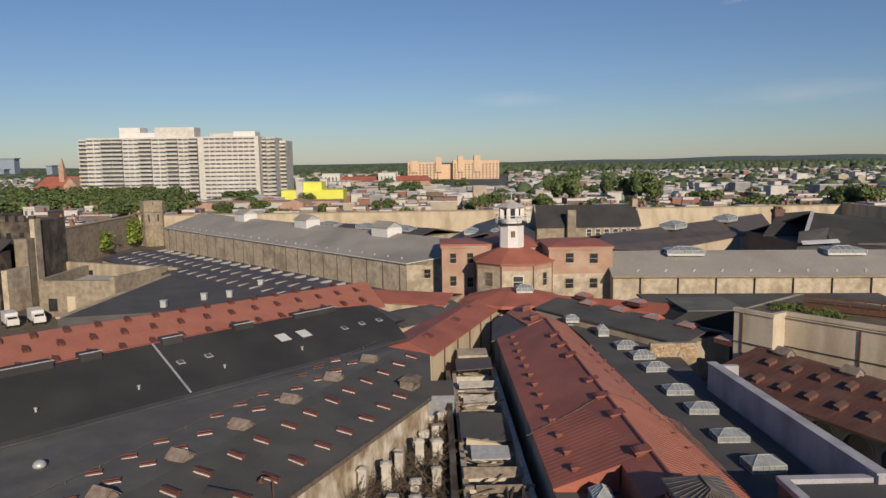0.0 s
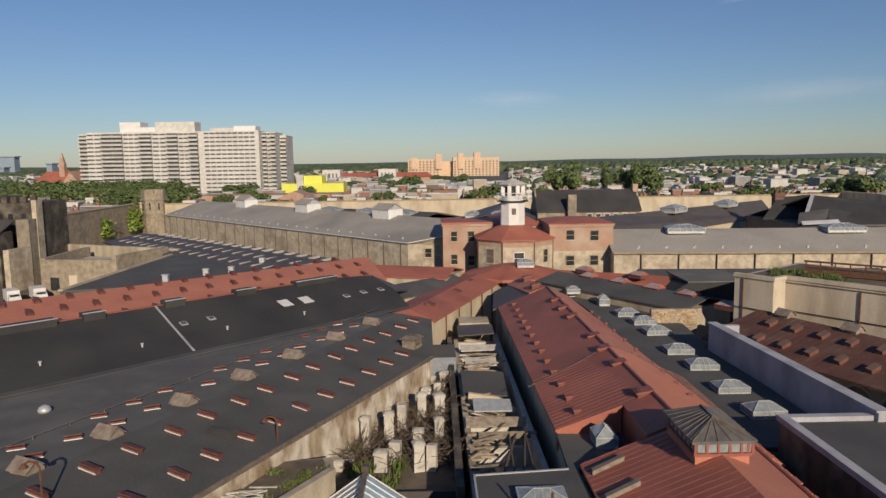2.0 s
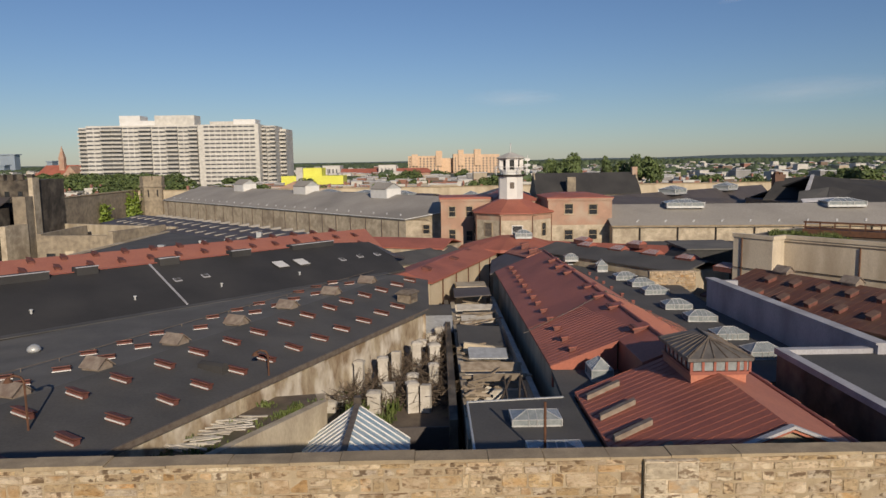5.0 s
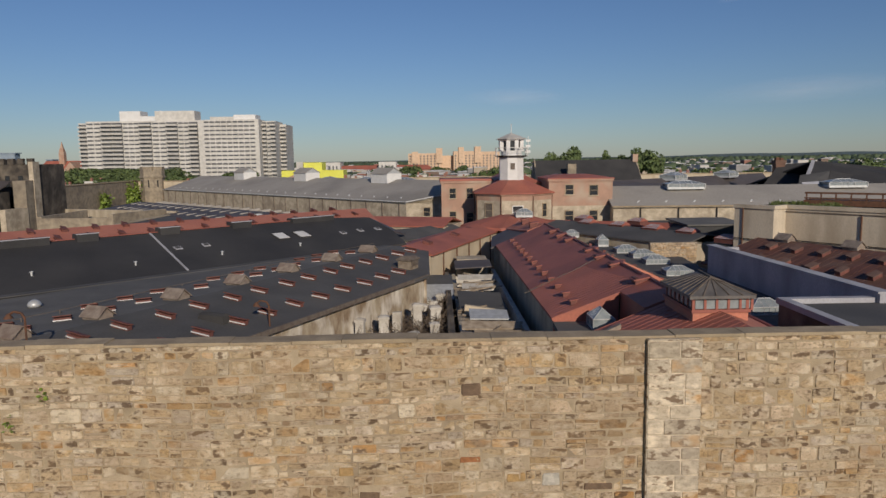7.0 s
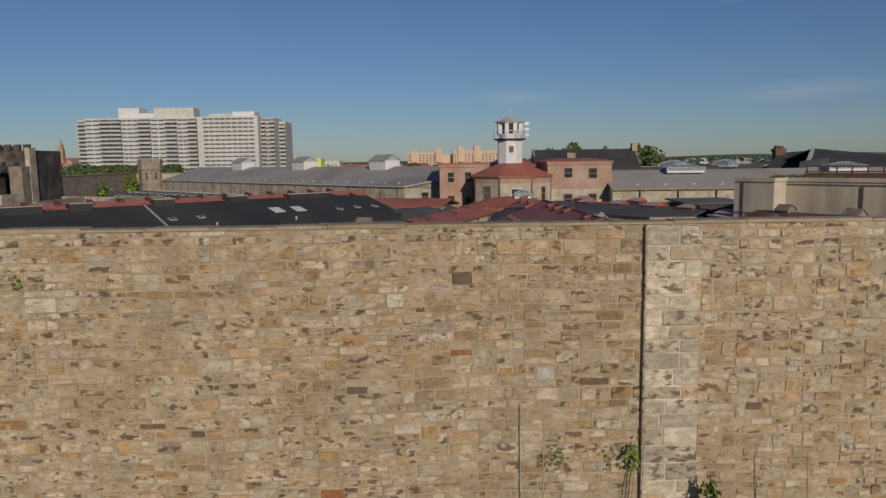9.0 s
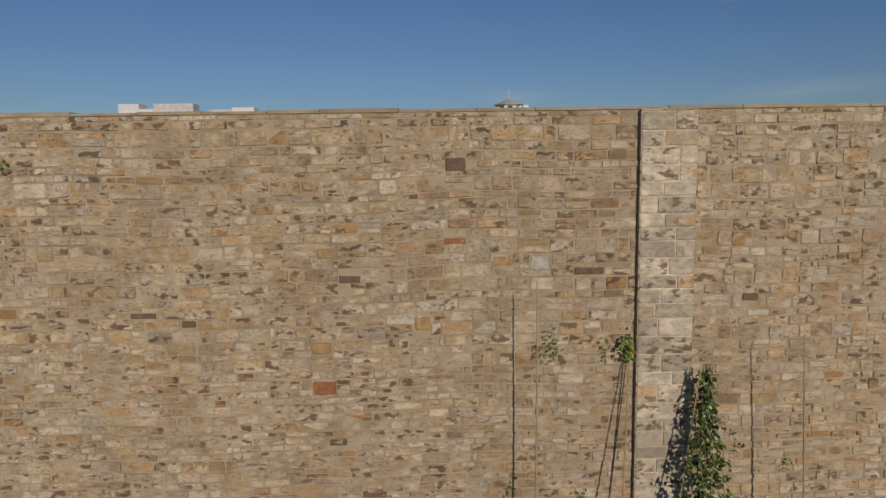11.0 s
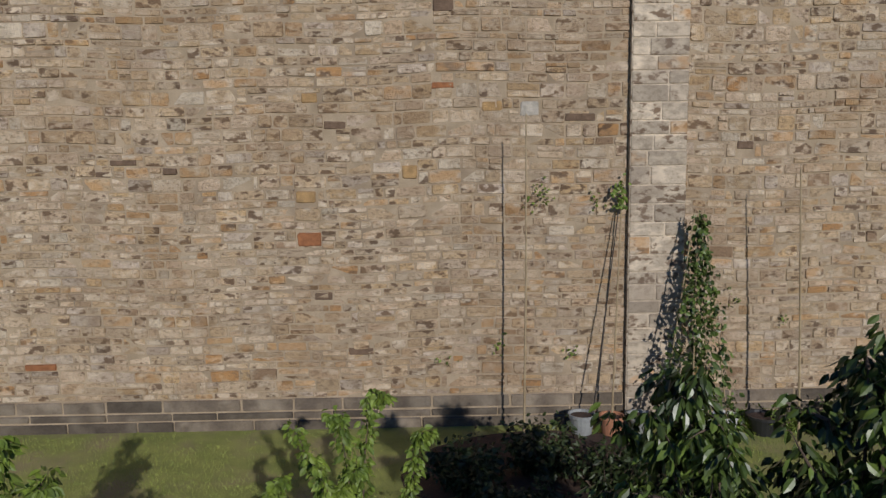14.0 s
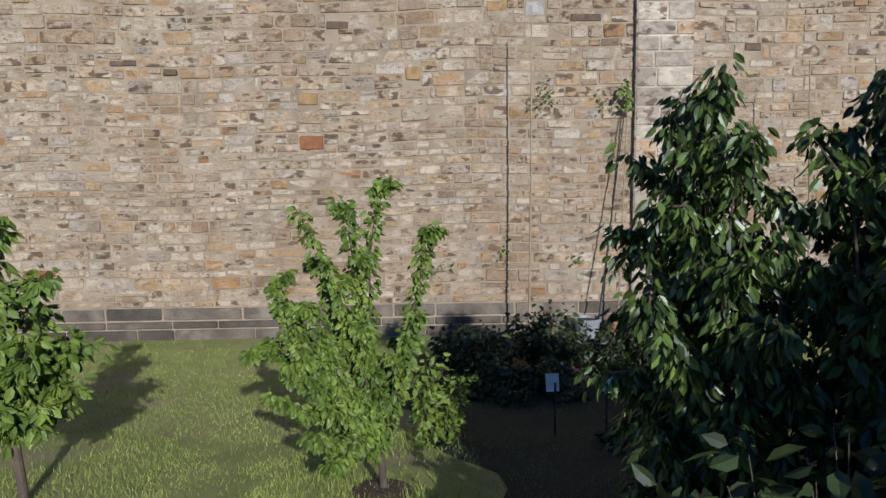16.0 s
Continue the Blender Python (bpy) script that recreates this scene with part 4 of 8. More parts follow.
part("lantern_core", Geo().box(LX0 + 0.25, LX1 - 0.15, LY0 + 0.3, LY1, 6.6, 7.1), m_window, E_)
part("lantern_side", Geo().box(LX1 - 0.2, LX1 - 0.08, LY0 + 0.1, LY1, 6.6, 7.1), m_redseam, E_)
part("lantern_roof", Geo().add([(LX0 - 0.1, LY0 - 0.1, LZ), (LX1 + 0.1, LY0 - 0.1, LZ), (LX1 + 0.1, LY1 + 0.1, LZ), (LX0 - 0.1, LY1 + 0.1, LZ), (11.0, LY0 + 1.1, 7.72), (11.0, LY1 - 1.0, 7.78),
                                (LX0 - 0.1, LY0 - 0.1, LZ - 0.12), (LX1 + 0.1, LY0 - 0.1, LZ - 0.12), (LX1 + 0.1, LY1 + 0.1, LZ - 0.12), (LX0 - 0.1, LY1 + 0.1, LZ - 0.12)],
                               [(0, 1, 4), (1, 2, 5, 4), (2, 3, 5), (3, 0, 4, 5), (6, 9, 8, 7), (0, 6, 7, 1), (1, 7, 8, 2), (2, 8, 9, 3), (3, 9, 6, 0)]), m_lantern, E_, "grey glazed hipped lantern roof")
gb = Geo()
for k in range(8):
    t = k / 7
    gb.tube((LX0 - 0.1, LY0 + 0.1 + t * 3.2, LZ + 0.02), (11.0, LY0 + 1.1 + t * 1.3, 7.75), 0.02, sides=5)
    gb.tube((LX1 + 0.1, LY0 + 0.1 + t * 3.2, LZ + 0.02), (11.0, LY0 + 1.1 + t * 1.3, 7.75), 0.02, sides=5)
for k in range(6):
    gb.tube((LX0 - 0.1 + k * 0.51, LY0 - 0.1, LZ + 0.02), (11.0, LY0 + 1.1, 7.74), 0.028, sides=5)
gb.tube((11.0, LY0 + 1.1, 7.74), (11.0, LY1 - 1.0, 7.80), 0.05, sides=6)
part("glazing_bar", gb, m_rustlid, E_)

# near flat roof with two roof lights
Nf = thing("flat_block", "low block with flat dark felt roof", "building")
part("wall", Geo().prism([(1.6, 14), (6.3, 14), (6.3, 28.3), (1.6, 28.0)], -0.1, 4.2), m_rubble, Nf)
part("roof", Geo().prism([(1.47, 14), (6.15, 14), (6.15, 28.8), (9.2, 28.8), (9.2, 32.85), (5.9, 32.95), (5.7, 28.75), (1.47, 28.3)], 4.2, 4.45), m_felt, Nf)
part("under_wall", Geo().prism([(6.2, 28.95), (9.15, 28.95), (9.15, 32.8), (6.0, 32.85)], -0.1, 4.2), m_render, Nf)
part("drip_edge", Geo().prism([(1.42, 28.3), (5.7, 28.75), (5.7, 28.85), (1.42, 28.4)], 4.25, 4.5), m_whitemetal, Nf)
part("drip_edge", Geo().prism([(1.42, 14), (1.5, 14), (1.5, 28.35), (1.42, 28.35)], 4.25, 4.5), m_whitemetal, Nf)
part("pole", Geo().tube((3.85, 22.3, 4.45), (3.85, 22.3, 6.55), 0.05), m_rust, Nf, "thin rusty roof pole")


# ---- roof vents and roof lights ----
def long_vent(w, l, h, lid, label, group, edge=m_white):
    t = thing("roof_vent", label, "roof vent", group=group)
    part("curb", Geo().box(-l / 2, l / 2, -w / 2, w / 2, -0.12, h), m_curb, t)
    part("lid", Geo().add([(-l / 2 - 0.03, -w / 2 - 0.04, h), (l / 2 + 0.03, -w / 2 - 0.04, h), (l / 2 + 0.03, w / 2 + 0.04, h + 0.10), (-l / 2 - 0.03, w / 2 + 0.04, h + 0.10),
                           (-l / 2 - 0.03, -w / 2 - 0.04, h + 0.05), (l / 2 + 0.03, -w / 2 - 0.04, h + 0.05), (l / 2 + 0.03, w / 2 + 0.04, h + 0.15), (-l / 2 - 0.03, w / 2 + 0.04, h + 0.15)],
                          [(0, 3, 2, 1), (4, 5, 6, 7), (0, 1, 5, 4), (1, 2, 6, 5), (2, 3, 7, 6), (3, 0, 4, 7)]), lid, t)
    part("flashing", Geo().box(-l / 2 - 0.04, l / 2 + 0.04, w / 2 + 0.005, w / 2 + 0.05, h * 0.35, h * 0.35 + 0.05).box(l / 2 + 0.005, l / 2 + 0.04, -w / 2, w / 2 + 0.05, h * 0.35, h * 0.35 + 0.05), edge, t, "metal front lip")
    return t


def gable_vent(w, l, h):
    t = thing("gable_vent", "small gabled roof ventilator with weathered timber slopes", "roof vent", group="gabled ventilators")
    part("curb", Geo().box(-l / 2, l / 2, -w / 2, w / 2, -0.15, h), m_ventlid, t)
    for s in (1, -1):
        part("slope", Geo().slab([(-l / 2 - 0.08, -s * (w / 2 + 0.12), h - 0.02), (l / 2 + 0.08, -s * (w / 2 + 0.12), h - 0.02), (l / 2 + 0.08, 0, h + 0.42), (-l / 2 - 0.08, 0, h + 0.42)][::s], 0.05), m_ventlid, t)
    for s in (1, -1):
        e = s * (l / 2 - 0.02)
        part("gable", Geo().add([(e, -w / 2, h), (e, w / 2, h), (e, 0, h + 0.36)], [(0, 1, 2)[::s]]), m_ventlid, t)
    return t


def roof_light(w, l, h, peak, mat, label, group):
    """A hipped glass roof light on a white kerb."""
    t = thing("roof_light", label, "skylight", group=group)
    part("kerb", Geo().box(-l / 2, l / 2, -w / 2, w / 2, -0.2, 0.08), m_whitemetal, t)
    k = w * 0.42
    e = [(-l / 2, -w / 2), (l / 2, -w / 2), (l / 2, w / 2), (-l / 2, w / 2)]
    ridge = [(-l / 2 + k, 0, h + peak), (l / 2 - k, 0, h + peak)]
    for i in range(4):
        (ax, ay), (bx, by) = e[i], e[(i + 1) % 4]
        part("side_pane", Geo().add([(ax * 0.97, ay * 0.97, 0.08), (bx * 0.97, by * 0.97, 0.08), (bx * 0.97, by * 0.97, h), (ax * 0.97, ay * 0.97, h)], [(0, 1, 2, 3)]), mat, t)
    part("roof_pane", Geo().add([(-l / 2, -w / 2, h), (l / 2, -w / 2, h), ridge[1], ridge[0]], [(0, 1, 2, 3)]), mat, t)
    part("roof_pane", Geo().add([(l / 2, w / 2, h), (-l / 2, w / 2, h), ridge[0], ridge[1]], [(0, 1, 2, 3)]), mat, t)
    part("hip_pane", Geo().add([(l / 2, -w / 2, h), (l / 2, w / 2, h), ridge[1]], [(0, 1, 2)]), mat, t)
    part("hip_pane", Geo().add([(-l / 2, w / 2, h), (-l / 2, -w / 2, h), ridge[0]], [(0, 1, 2)]), mat, t)
    bars = Geo()
    for i in range(4):
        (ax, ay), (bx, by) = e[i], e[(i + 1) % 4]
        bars.tube((ax, ay, h), (bx, by, h), 0.035, sides=5).tube((ax, ay, 0), (ax, ay, h), 0.035, sides=5)
        bars.tube((ax, ay, h), ridge[0] if ax < 0 else ridge[1], 0.03, sides=5)
    bars.tube(ridge[0], ridge[1], 0.04, sides=5)
    n = max(2, int((l - 2 * k) / 0.45))
    for i in range(n + 1):
        x = -l / 2 + k + (l - 2 * k) * i / n
        for s in (-1, 1):
            bars.tube((x, s * w / 2, h), (x, 0, h + peak), 0.022, sides=4).tube((x, s * w / 2, 0.05), (x, s * w / 2, h), 0.022, sides=4)
    part("glazing_frame", bars, m_whitemetal, t)
    return t


rng = random.Random(12)
na = Vector((-0.125 * -0.901, -0.125 * 0.433, 1.0))          # normal of the felt slope
ua = Vector((0.433, 0.901, 0))
pa = Vector((-0.901, 0.433, 0.125))
vent_a = long_vent(0.30, 0.95, 0.21, m_curb, "low red roof vent with metal lid on black felt", "red roof vents")
first = True
for row, u0, step, count in ((1.45, -17.4, 2.32, 15), (4.6, -16.9, 2.36, 18)):
    for k in range(count):
        u = u0 + k * step + rng.uniform(-0.12, 0.12)
        n = row + rng.uniform(-0.08, 0.08)
        if u > 15.6 + n * 1.8:
            continue
        m = roof_matrix(fa(u, n, 4.6 + 0.125 * n), pa + ua * rng.uniform(-0.08, 0.08), na)
        if first:
            vent_a.matrix_basis, first = m, False
        else:
            copy_thing(vent_a, m)
nl = Vector((-0.06 * 0.901, 0.06 * 0.433, 1.0))
for k in range(17):
    u = -16.6 + k * 2.25
    for n in (8.0, 9.9) if k % 4 != 1 else (8.3,):
        if u > 20:
            continue
        copy_thing(vent_a, roof_matrix(fa(u + (0.5 if n > 9 else 0), n, 5.35 - 0.06 * (n - 6)), Vector((-0.95, -0.25, 0)), nl) @ Matrix.Diagonal((0.8, 0.8, 0.9, 1)))
gv = gable_vent(0.8, 1.1, 0.18)
gv.matrix_basis = roof_matrix(fa(-8.7, 6.9, 5.33), (-0.901, 0.433, 0), (0, 0, 1))
for u in (-18.2, -13.4, -4.58, 0.31, 5.14, 10.05, 15.18, 20.26):
    copy_thing(gv, roof_matrix(fa(u, 6.9, 5.33), (-0.901, 0.433, 0), (0, 0, 1)))
bx = thing("turret_vent", "square weathered louvred roof turret", "roof vent", at=(-1.75, 49.0, 5.0), rz=64)
part("base", Geo().box(-0.6, 0.6, -0.5, 0.5, -0.25, 0.42), m_timber, bx)
part("cap", Geo().loft([[(-0.7, -0.6, 0.42), (0.7, -0.6, 0.42), (0.7, 0.6, 0.42), (-0.7, 0.6, 0.42)], [(-0.72, -0.62, 0.5), (0.72, -0.62, 0.5), (0.72, 0.62, 0.5), (-0.72, 0.62, 0.5)], [(-0.4, -0.3, 0.72), (0.4, -0.3, 0.72), (0.4, 0.3, 0.72), (-0.4, 0.3, 0.72)]]), m_rustlid, bx)
for s in range(4):
    part("louvre", Geo().box(-0.5, 0.5, -0.56, -0.5, 0.02 + s * 0.1, 0.07 + s * 0.1), m_rustlid, bx)
cap = thing("roof_fan", "shiny domed metal roof fan", "roof vent", at=(-21.2, 36.0, 4.75))
part("stem", Geo().tube((0, 0, -0.1), (0, 0, 0.35), 0.16, sides=12), m_whitemetal, cap)
part("dome", Geo().loft([[(r * math.cos(a), r * math.sin(a), z) for a in [k * math.tau / 14 for k in range(14)]] for r, z in ((0.32, 0.3), (0.36, 0.42), (0.27, 0.58), (0.1, 0.68))]), m_whitemetal, cap, "polished aluminium dome", True)
dk = thing("roof_crate", "black tarred box lying on the roof", "roof vent", at=fa(-1.6, 2.6, 4.95), rz=155)
part("body", Geo().loft([[(-0.75, -0.25, -0.1), (0.75, -0.25, -0.1), (0.75, 0.25, -0.1), (-0.75, 0.25, -0.1)], [(-0.75, -0.25, 0.28), (0.75, -0.25, 0.28), (0.75, 0.25, 0.28), (-0.75, 0.25, 0.28)], [(-0.7, -0.05, 0.38), (0.7, -0.05, 0.38), (0.7, 0.05, 0.38), (-0.7, 0.05, 0.38)]]), m_black, dk)

# roof lights and stubs on the black roof
bn = Vector((0.287 * 0.707, -0.287 * 0.707, 1))
for (x, y) in ((-12.75, 58.5), (-11.23, 59.9)):
    t = thing("roof_window", "bright white flat roof window", "skylight", group="flat roof windows")
    t.matrix_basis = roof_matrix((x, y, bz((-x + y) * 0.7071)), (1, 1, 0), bn)
    part("kerb", Geo().box(-0.6, 0.6, -0.7, 0.7, -0.1, 0.1), m_black, t)
    part("pane", Geo().box(-0.5, 0.5, -0.6, 0.6, 0.1, 0.13), m_white, t, "bright translucent white pane")
for (x, y) in ((-19.1, 51.9), (-17.5, 53.55), (-8.0, 62.5), (-6.6, 64.1), (-5.1, 65.5)):
    t = thing("roof_hatch", "small framed roof hatch on black felt", "roof hatch", group="small roof hatches")
    t.matrix_basis = roof_matrix((x, y, bz((-x + y) * 0.7071)), (1, 1, 0), bn)
    part("frame", Geo().box(-0.27, 0.27, -0.27, 0.27, -0.05, 0.06), m_whitewall, t)
    part("lid", Geo().box(-0.19, 0.19, -0.19, 0.19, 0.06, 0.08), m_felt, t)
for (x, y) in ((-25.2, 43.1), (-20.5, 47.5), (-15.9, 52.2), (-10.9, 57.15)):
    t = thing("vent_pipe", "short white vent pipe through the felt", "vent pipe", group="vent pipes", at=(x, y, bz((-x + y) * 0.7071)))
    part("pipe", Geo().tube((0, 0, -0.1), (0, 0, 0.2), 0.07, sides=8), m_whitemetal, t)
    part("cowl", Geo().tube((0, 0, 0.2), (0, 0, 0.28), 0.12, sides=8), m_whitemetal, t)

# red vents on the pale terracotta roof
vent_c = long_vent(0.42, 0.95, 0.22, m_curb, "red boxed roof vent with weathered lid", "vents on the faded red roof", m_curb)
nc = Vector((0.2 * 0.707, -0.2 * 0.707, 1))
first = True
for row in (59.4, 62.2, 64.6):
    for k in range(22):
        u = -6 + k * 2.6 + (1.3 if row == 62.2 else 0)
        m = roof_matrix(fb(u, row, 5.3 + (row - 57.2) * 0.21), (-0.6, 0.8, 0.1), nc)
        if first:
            vent_c.matrix_basis, first = m, False
        else:
            copy_thing(vent_c, m)

# vents on the central red block
vr = thing("ridge_vent", "square hooded ridge vent on red seam roof", "roof vent", group="ridge vents")
part("box", Geo().box(-0.36, 0.36, -0.38, 0.38, -0.5, 0.18), m_curb, vr)
part("hood", Geo().slab([(-0.44, -0.42, 0.12), (0.44, -0.42, 0.30), (0.44, 0.42, 0.30), (-0.44, 0.42, 0.12)], 0.07), m_redseam, vr)
first = True
for x, y in ((10.3, 33.2), (10.4, 38.4), (10.3, 41.6), (10.4, 44.8), (10.2, 50.9), (10.1, 53.9), (10.1, 57.2), (9.45, 64.3), (9.3, 68.8)):
    m = pose(x, y, 6.38, 0, 0, 0)
    if first:
        vr.matrix_basis, first = m, False
    else:
        copy_thing(vr, m)
sv = thing("cowl_vent", "small square cowl on red seam roof", "roof vent", group="small cowl vents")
part("stem", Geo().box(-0.16, 0.16, -0.16, 0.16, -0.15, 0.22), m_curb, sv)
part("cap", Geo().slab([(-0.22, -0.22, 0.22), (0.22, -0.22, 0.28), (0.22, 0.22, 0.28), (-0.22, 0.22, 0.22)], 0.05), m_redseam, sv)
first = True
for y in (34.0, 36.1, 38.5, 40.9, 43.3, 45.7, 47.9, 50.15, 52.5, 54.7, 56.8, 59.1, 61.5):
    m = pose(7.12, y, 5.12)
    if first:
        sv.matrix_basis, first = m, False
    else:
        copy_thing(sv, m)
for y in (34.0, 36.3, 38.4, 40.6, 42.6, 46.0, 48.6, 51.4, 53.7, 55.9, 58.2):
    copy_thing(sv, pose(13.9 - 0.02 * (y - 34), y, 5.1, 0, 0, 180) @ Matrix.Diagonal((0.6, 0.6, 0.6, 1)))

# hipped roof lights on the flat strip, one pitched up beside the red block, two on the near roof
rl = roof_light(1.5, 1.9, 0.5, 0.42, m_pane, "white framed hipped glass roof light", "hipped roof lights")
first = True
for x, y in ((17.95, 36.2), (17.85, 40.4), (17.95, 45.2), (17.7, 49.1), (17.9, 54.8), (17.9, 58.4), (17.4, 61.7), (14.9, 71.4)):
    m = pose(x, y, 4.0, 0, 0, rng.uniform(-3, 3)) @ Matrix.Diagonal((1.0, 0.94, 0.86, 1))
    if first:
        rl.matrix_basis, first = m, False
    else:
        copy_thing(rl, m)
copy_thing(rl, pose(14.2, 70.3, 4.6) @ Matrix.Diagonal((0.7, 0.7, 0.8, 1)))
copy_thing(rl, pose(16.4, 66.4, 4.1, 0, 0, 90) @ Matrix.Diagonal((0.6, 0.7, 1.3, 1)))
copy_thing(rl, pose(7.95, 31.6, 4.47, 0, 0, 90) @ Matrix.Diagonal((0.72, 0.72, 1.2, 1)))
copy_thing(rl, pose(4.05, 26.0, 4.47, 0, 0, 0) @ Matrix.Diagonal((1.02, 0.85, 0.62, 1)))
copy_thing(rl, pose(4.3, 22.75, 4.47, 0, 0, 0) @ Matrix.Diagonal((1.02, 0.85, 0.62, 1)))
copy_thing(rl, pose(10.6, 80.0, 5.98) @ Matrix.Diagonal((1.0, 1.0, 1.0, 1)))

# vents on the brown roof and on the dark strip beyond
vent_f = long_vent(0.36, 0.85, 0.22, m_brownvent, "brown boxed roof vent on rusty roof", "brown roof vents", m_brownvent)
nf = Vector((-0.267 * 0.917, -0.267 * 0.40, 1))
first = True
for row, u0 in ((1.5, -5.2), (3.9, -6.2)):
    for k in range(13):
        m = roof_matrix(ff(u0 + k * 2.15, row, 4.6 + row * 0.267), (0.917, 0.4, 0.26), nf)
        if first:
            vent_f.matrix_basis, first = m, False
        else:
            copy_thing(vent_f, m)
for u in (-6.5, -1.0, 4.5, 10.0):
    copy_thing(gv, roof_matrix(ff(u, 5.6, 6.05), (0.40, -0.917, 0), (0, 0, 1)))
pv = thing("pyramid_vent", "low red pyramid ventilator with pale slats", "roof vent", group="pyramid ventilators")
part("base", Geo().box(-0.9, 0.9, -0.6, 0.6, -0.2, 0.2), m_curb, pv)
part("cap", Geo().loft([[(-0.95, -0.65, 0.2), (0.95, -0.65, 0.2), (0.95, 0.65, 0.2), (-0.95, 0.65, 0.2)], [(-0.6, 0.25, 0.5), (0.6, 0.25, 0.5), (0.6, 0.35, 0.5), (-0.6, 0.35, 0.5)]]), m_redroof, pv)
sl = Geo()
for k in range(6):
    x = -0.7 + k * 0.28
    sl.slab([(x, -0.66, 0.22), (x + 0.13, -0.66, 0.22), (x * 0.75 + 0.10, 0.24, 0.53), (x * 0.75, 0.24, 0.53)], 0.01)
part("slats", sl, m_whitewall, pv)
first = True
for x, y, z in ((16.6, 73.6, 5.5), (19.0, 70.0, 5.5), (21.3, 66.3, 5.5), (23.4, 62.8, 5.5), (22.0, 74.0, 5.5), (25.2, 58.4, 5.3), (17.0, 77.5, 5.6)):
    m = pose(x, y, z, 0, 0, -58)
    if first:
        pv.matrix_basis, first = m, False
    else:
        copy_thing(pv, m)


# ---- hub building with the watch tower ----
def window_at(parent, m, w, h, frame_mat, pane_mat=None, label=""):
    """A framed sash window whose face looks along -y of the pose m."""
    win = part("window", Geo().box(-w / 2, w / 2, -0.03, 0.05, 0, h, m), pane_mat or m_window, parent, label)
    part("frame", Geo().box(-w / 2 - 0.08, -w / 2, -0.08, 0.05, 0, h, m).box(w / 2, w / 2 + 0.08, -0.08, 0.05, 0, h, m)
         .box(-w / 2 - 0.08, w / 2 + 0.08, -0.08, 0.05, h, h + 0.1, m).box(-w / 2, w / 2, -0.06, 0.0, h / 2 - 0.03, h / 2 + 0.03, m), frame_mat, win)
    part("sill", Geo().box(-w / 2 - 0.15, w / 2 + 0.15, -0.14, 0.02, -0.12, 0, m), m_tan, win)
    return win


OC = (10.6, 91.0)
octa = lambda r, z: [(OC[0] + r / math.cos(math.pi / 8) * math.cos(a), OC[1] + r / math.cos(math.pi / 8) * math.sin(a), z) for a in [math.pi / 8 + k * math.pi / 4 for k in range(8)]]
O = thing("rotunda", "octagonal rendered rotunda with red roof", "building")
part("wall", Geo().loft([octa(4.75, -0.1), octa(4.75, 7.3)]), m_palestone, O)
part("brick_band", Geo().loft([octa(4.78, 7.3), octa(4.78, 7.9)]), m_brick, O, "salmon brick band under the eaves")
part("cornice", Geo().loft([octa(4.9, 7.9), octa(5.0, 8.15)]), m_brick, O)
part("roof", Geo().loft([octa(5.12, 8.1), octa(5.12, 8.22), octa(1.6, 9.75)]), m_redroof, O)
for k, (off, w, h, mat) in zip((4, 5, 6, 7), ((0, 1.1, 1.5, m_window), (0, 1.1, 1.7, m_rustlid), (0.1, 1.2, 1.4, m_window), (0.4, 0.8, 1.6, m_window))):
    a = k * math.pi / 4
    m = Matrix.Translation((OC[0] + 4.75 * math.cos(a), OC[1] + 4.75 * math.sin(a), 5.2)) @ pose(0, 0, 0, 0, 0, math.degrees(a) + 90) @ pose(off, 0, 0)
    window_at(O, m, w, h, m_white if k == 6 else m_coping, mat)
for k in range(8):
    x, y, _ = octa(4.8, 0)[k]
    part("corner_pipe", Geo().tube((x, y, 0), (x, y, 7.9), 0.07, sides=6), m_rust, O)

TW = thing("watch_tower", "white octagonal watch tower with railed gallery", "tower")
oc2 = lambda r, z, c=(10.46, 91.3): [(c[0] + r * math.cos(a), c[1] + r * math.sin(a), z) for a in [math.pi / 8 + k * math.pi / 4 for k in range(8)]]
part("shaft", Geo().loft([oc2(1.65, 9.3), oc2(1.62, 12.7)]), m_white, TW)
part("gallery_floor", Geo().loft([oc2(1.6, 12.62), oc2(2.15, 12.75), oc2(2.15, 12.87)]), m_iron, TW, "dark gallery deck")
part("cabin", Geo().loft([oc2(1.4, 12.87), oc2(1.4, 13.5)]), m_white, TW)
part("glazing", Geo().loft([oc2(1.3, 13.5), oc2(1.3, 14.75)]), m_window, TW)
for p in oc2(1.4, 0):
    part("post", Geo().box(p[0] - 0.24, p[0] + 0.24, p[1] - 0.2, p[1] + 0.2, 13.45, 14.8), m_white, TW)
part("fascia", Geo().loft([oc2(1.4, 14.7), oc2(1.75, 14.82), oc2(1.75, 14.98)]), m_white, TW)
part("roof", Geo().loft([oc2(2.0, 14.95), oc2(2.0, 15.02), oc2(0.95, 15.42), oc2(0.12, 15.72)]), m_slabedge, TW, "pale grey faceted metal roof")
part("mast", Geo().tube((10.46, 91.3, 15.7), (10.46, 91.3, 16.9), 0.06, sides=6), m_whitemetal, TW)
for k in range(8):
    a, b = oc2(2.1, 12.87)[k], oc2(2.1, 12.87)[(k + 1) % 8]
    part("rail", Geo().tube((a[0], a[1], 13.85), (b[0], b[1], 13.85), 0.045, sides=5), m_white, TW)
    part("rail", Geo().tube((a[0], a[1], 13.4), (b[0], b[1], 13.4), 0.03, sides=5), m_white, TW)
    part("rail_post", Geo().tube(a, (a[0], a[1], 13.9), 0.05, sides=5), m_white, TW)
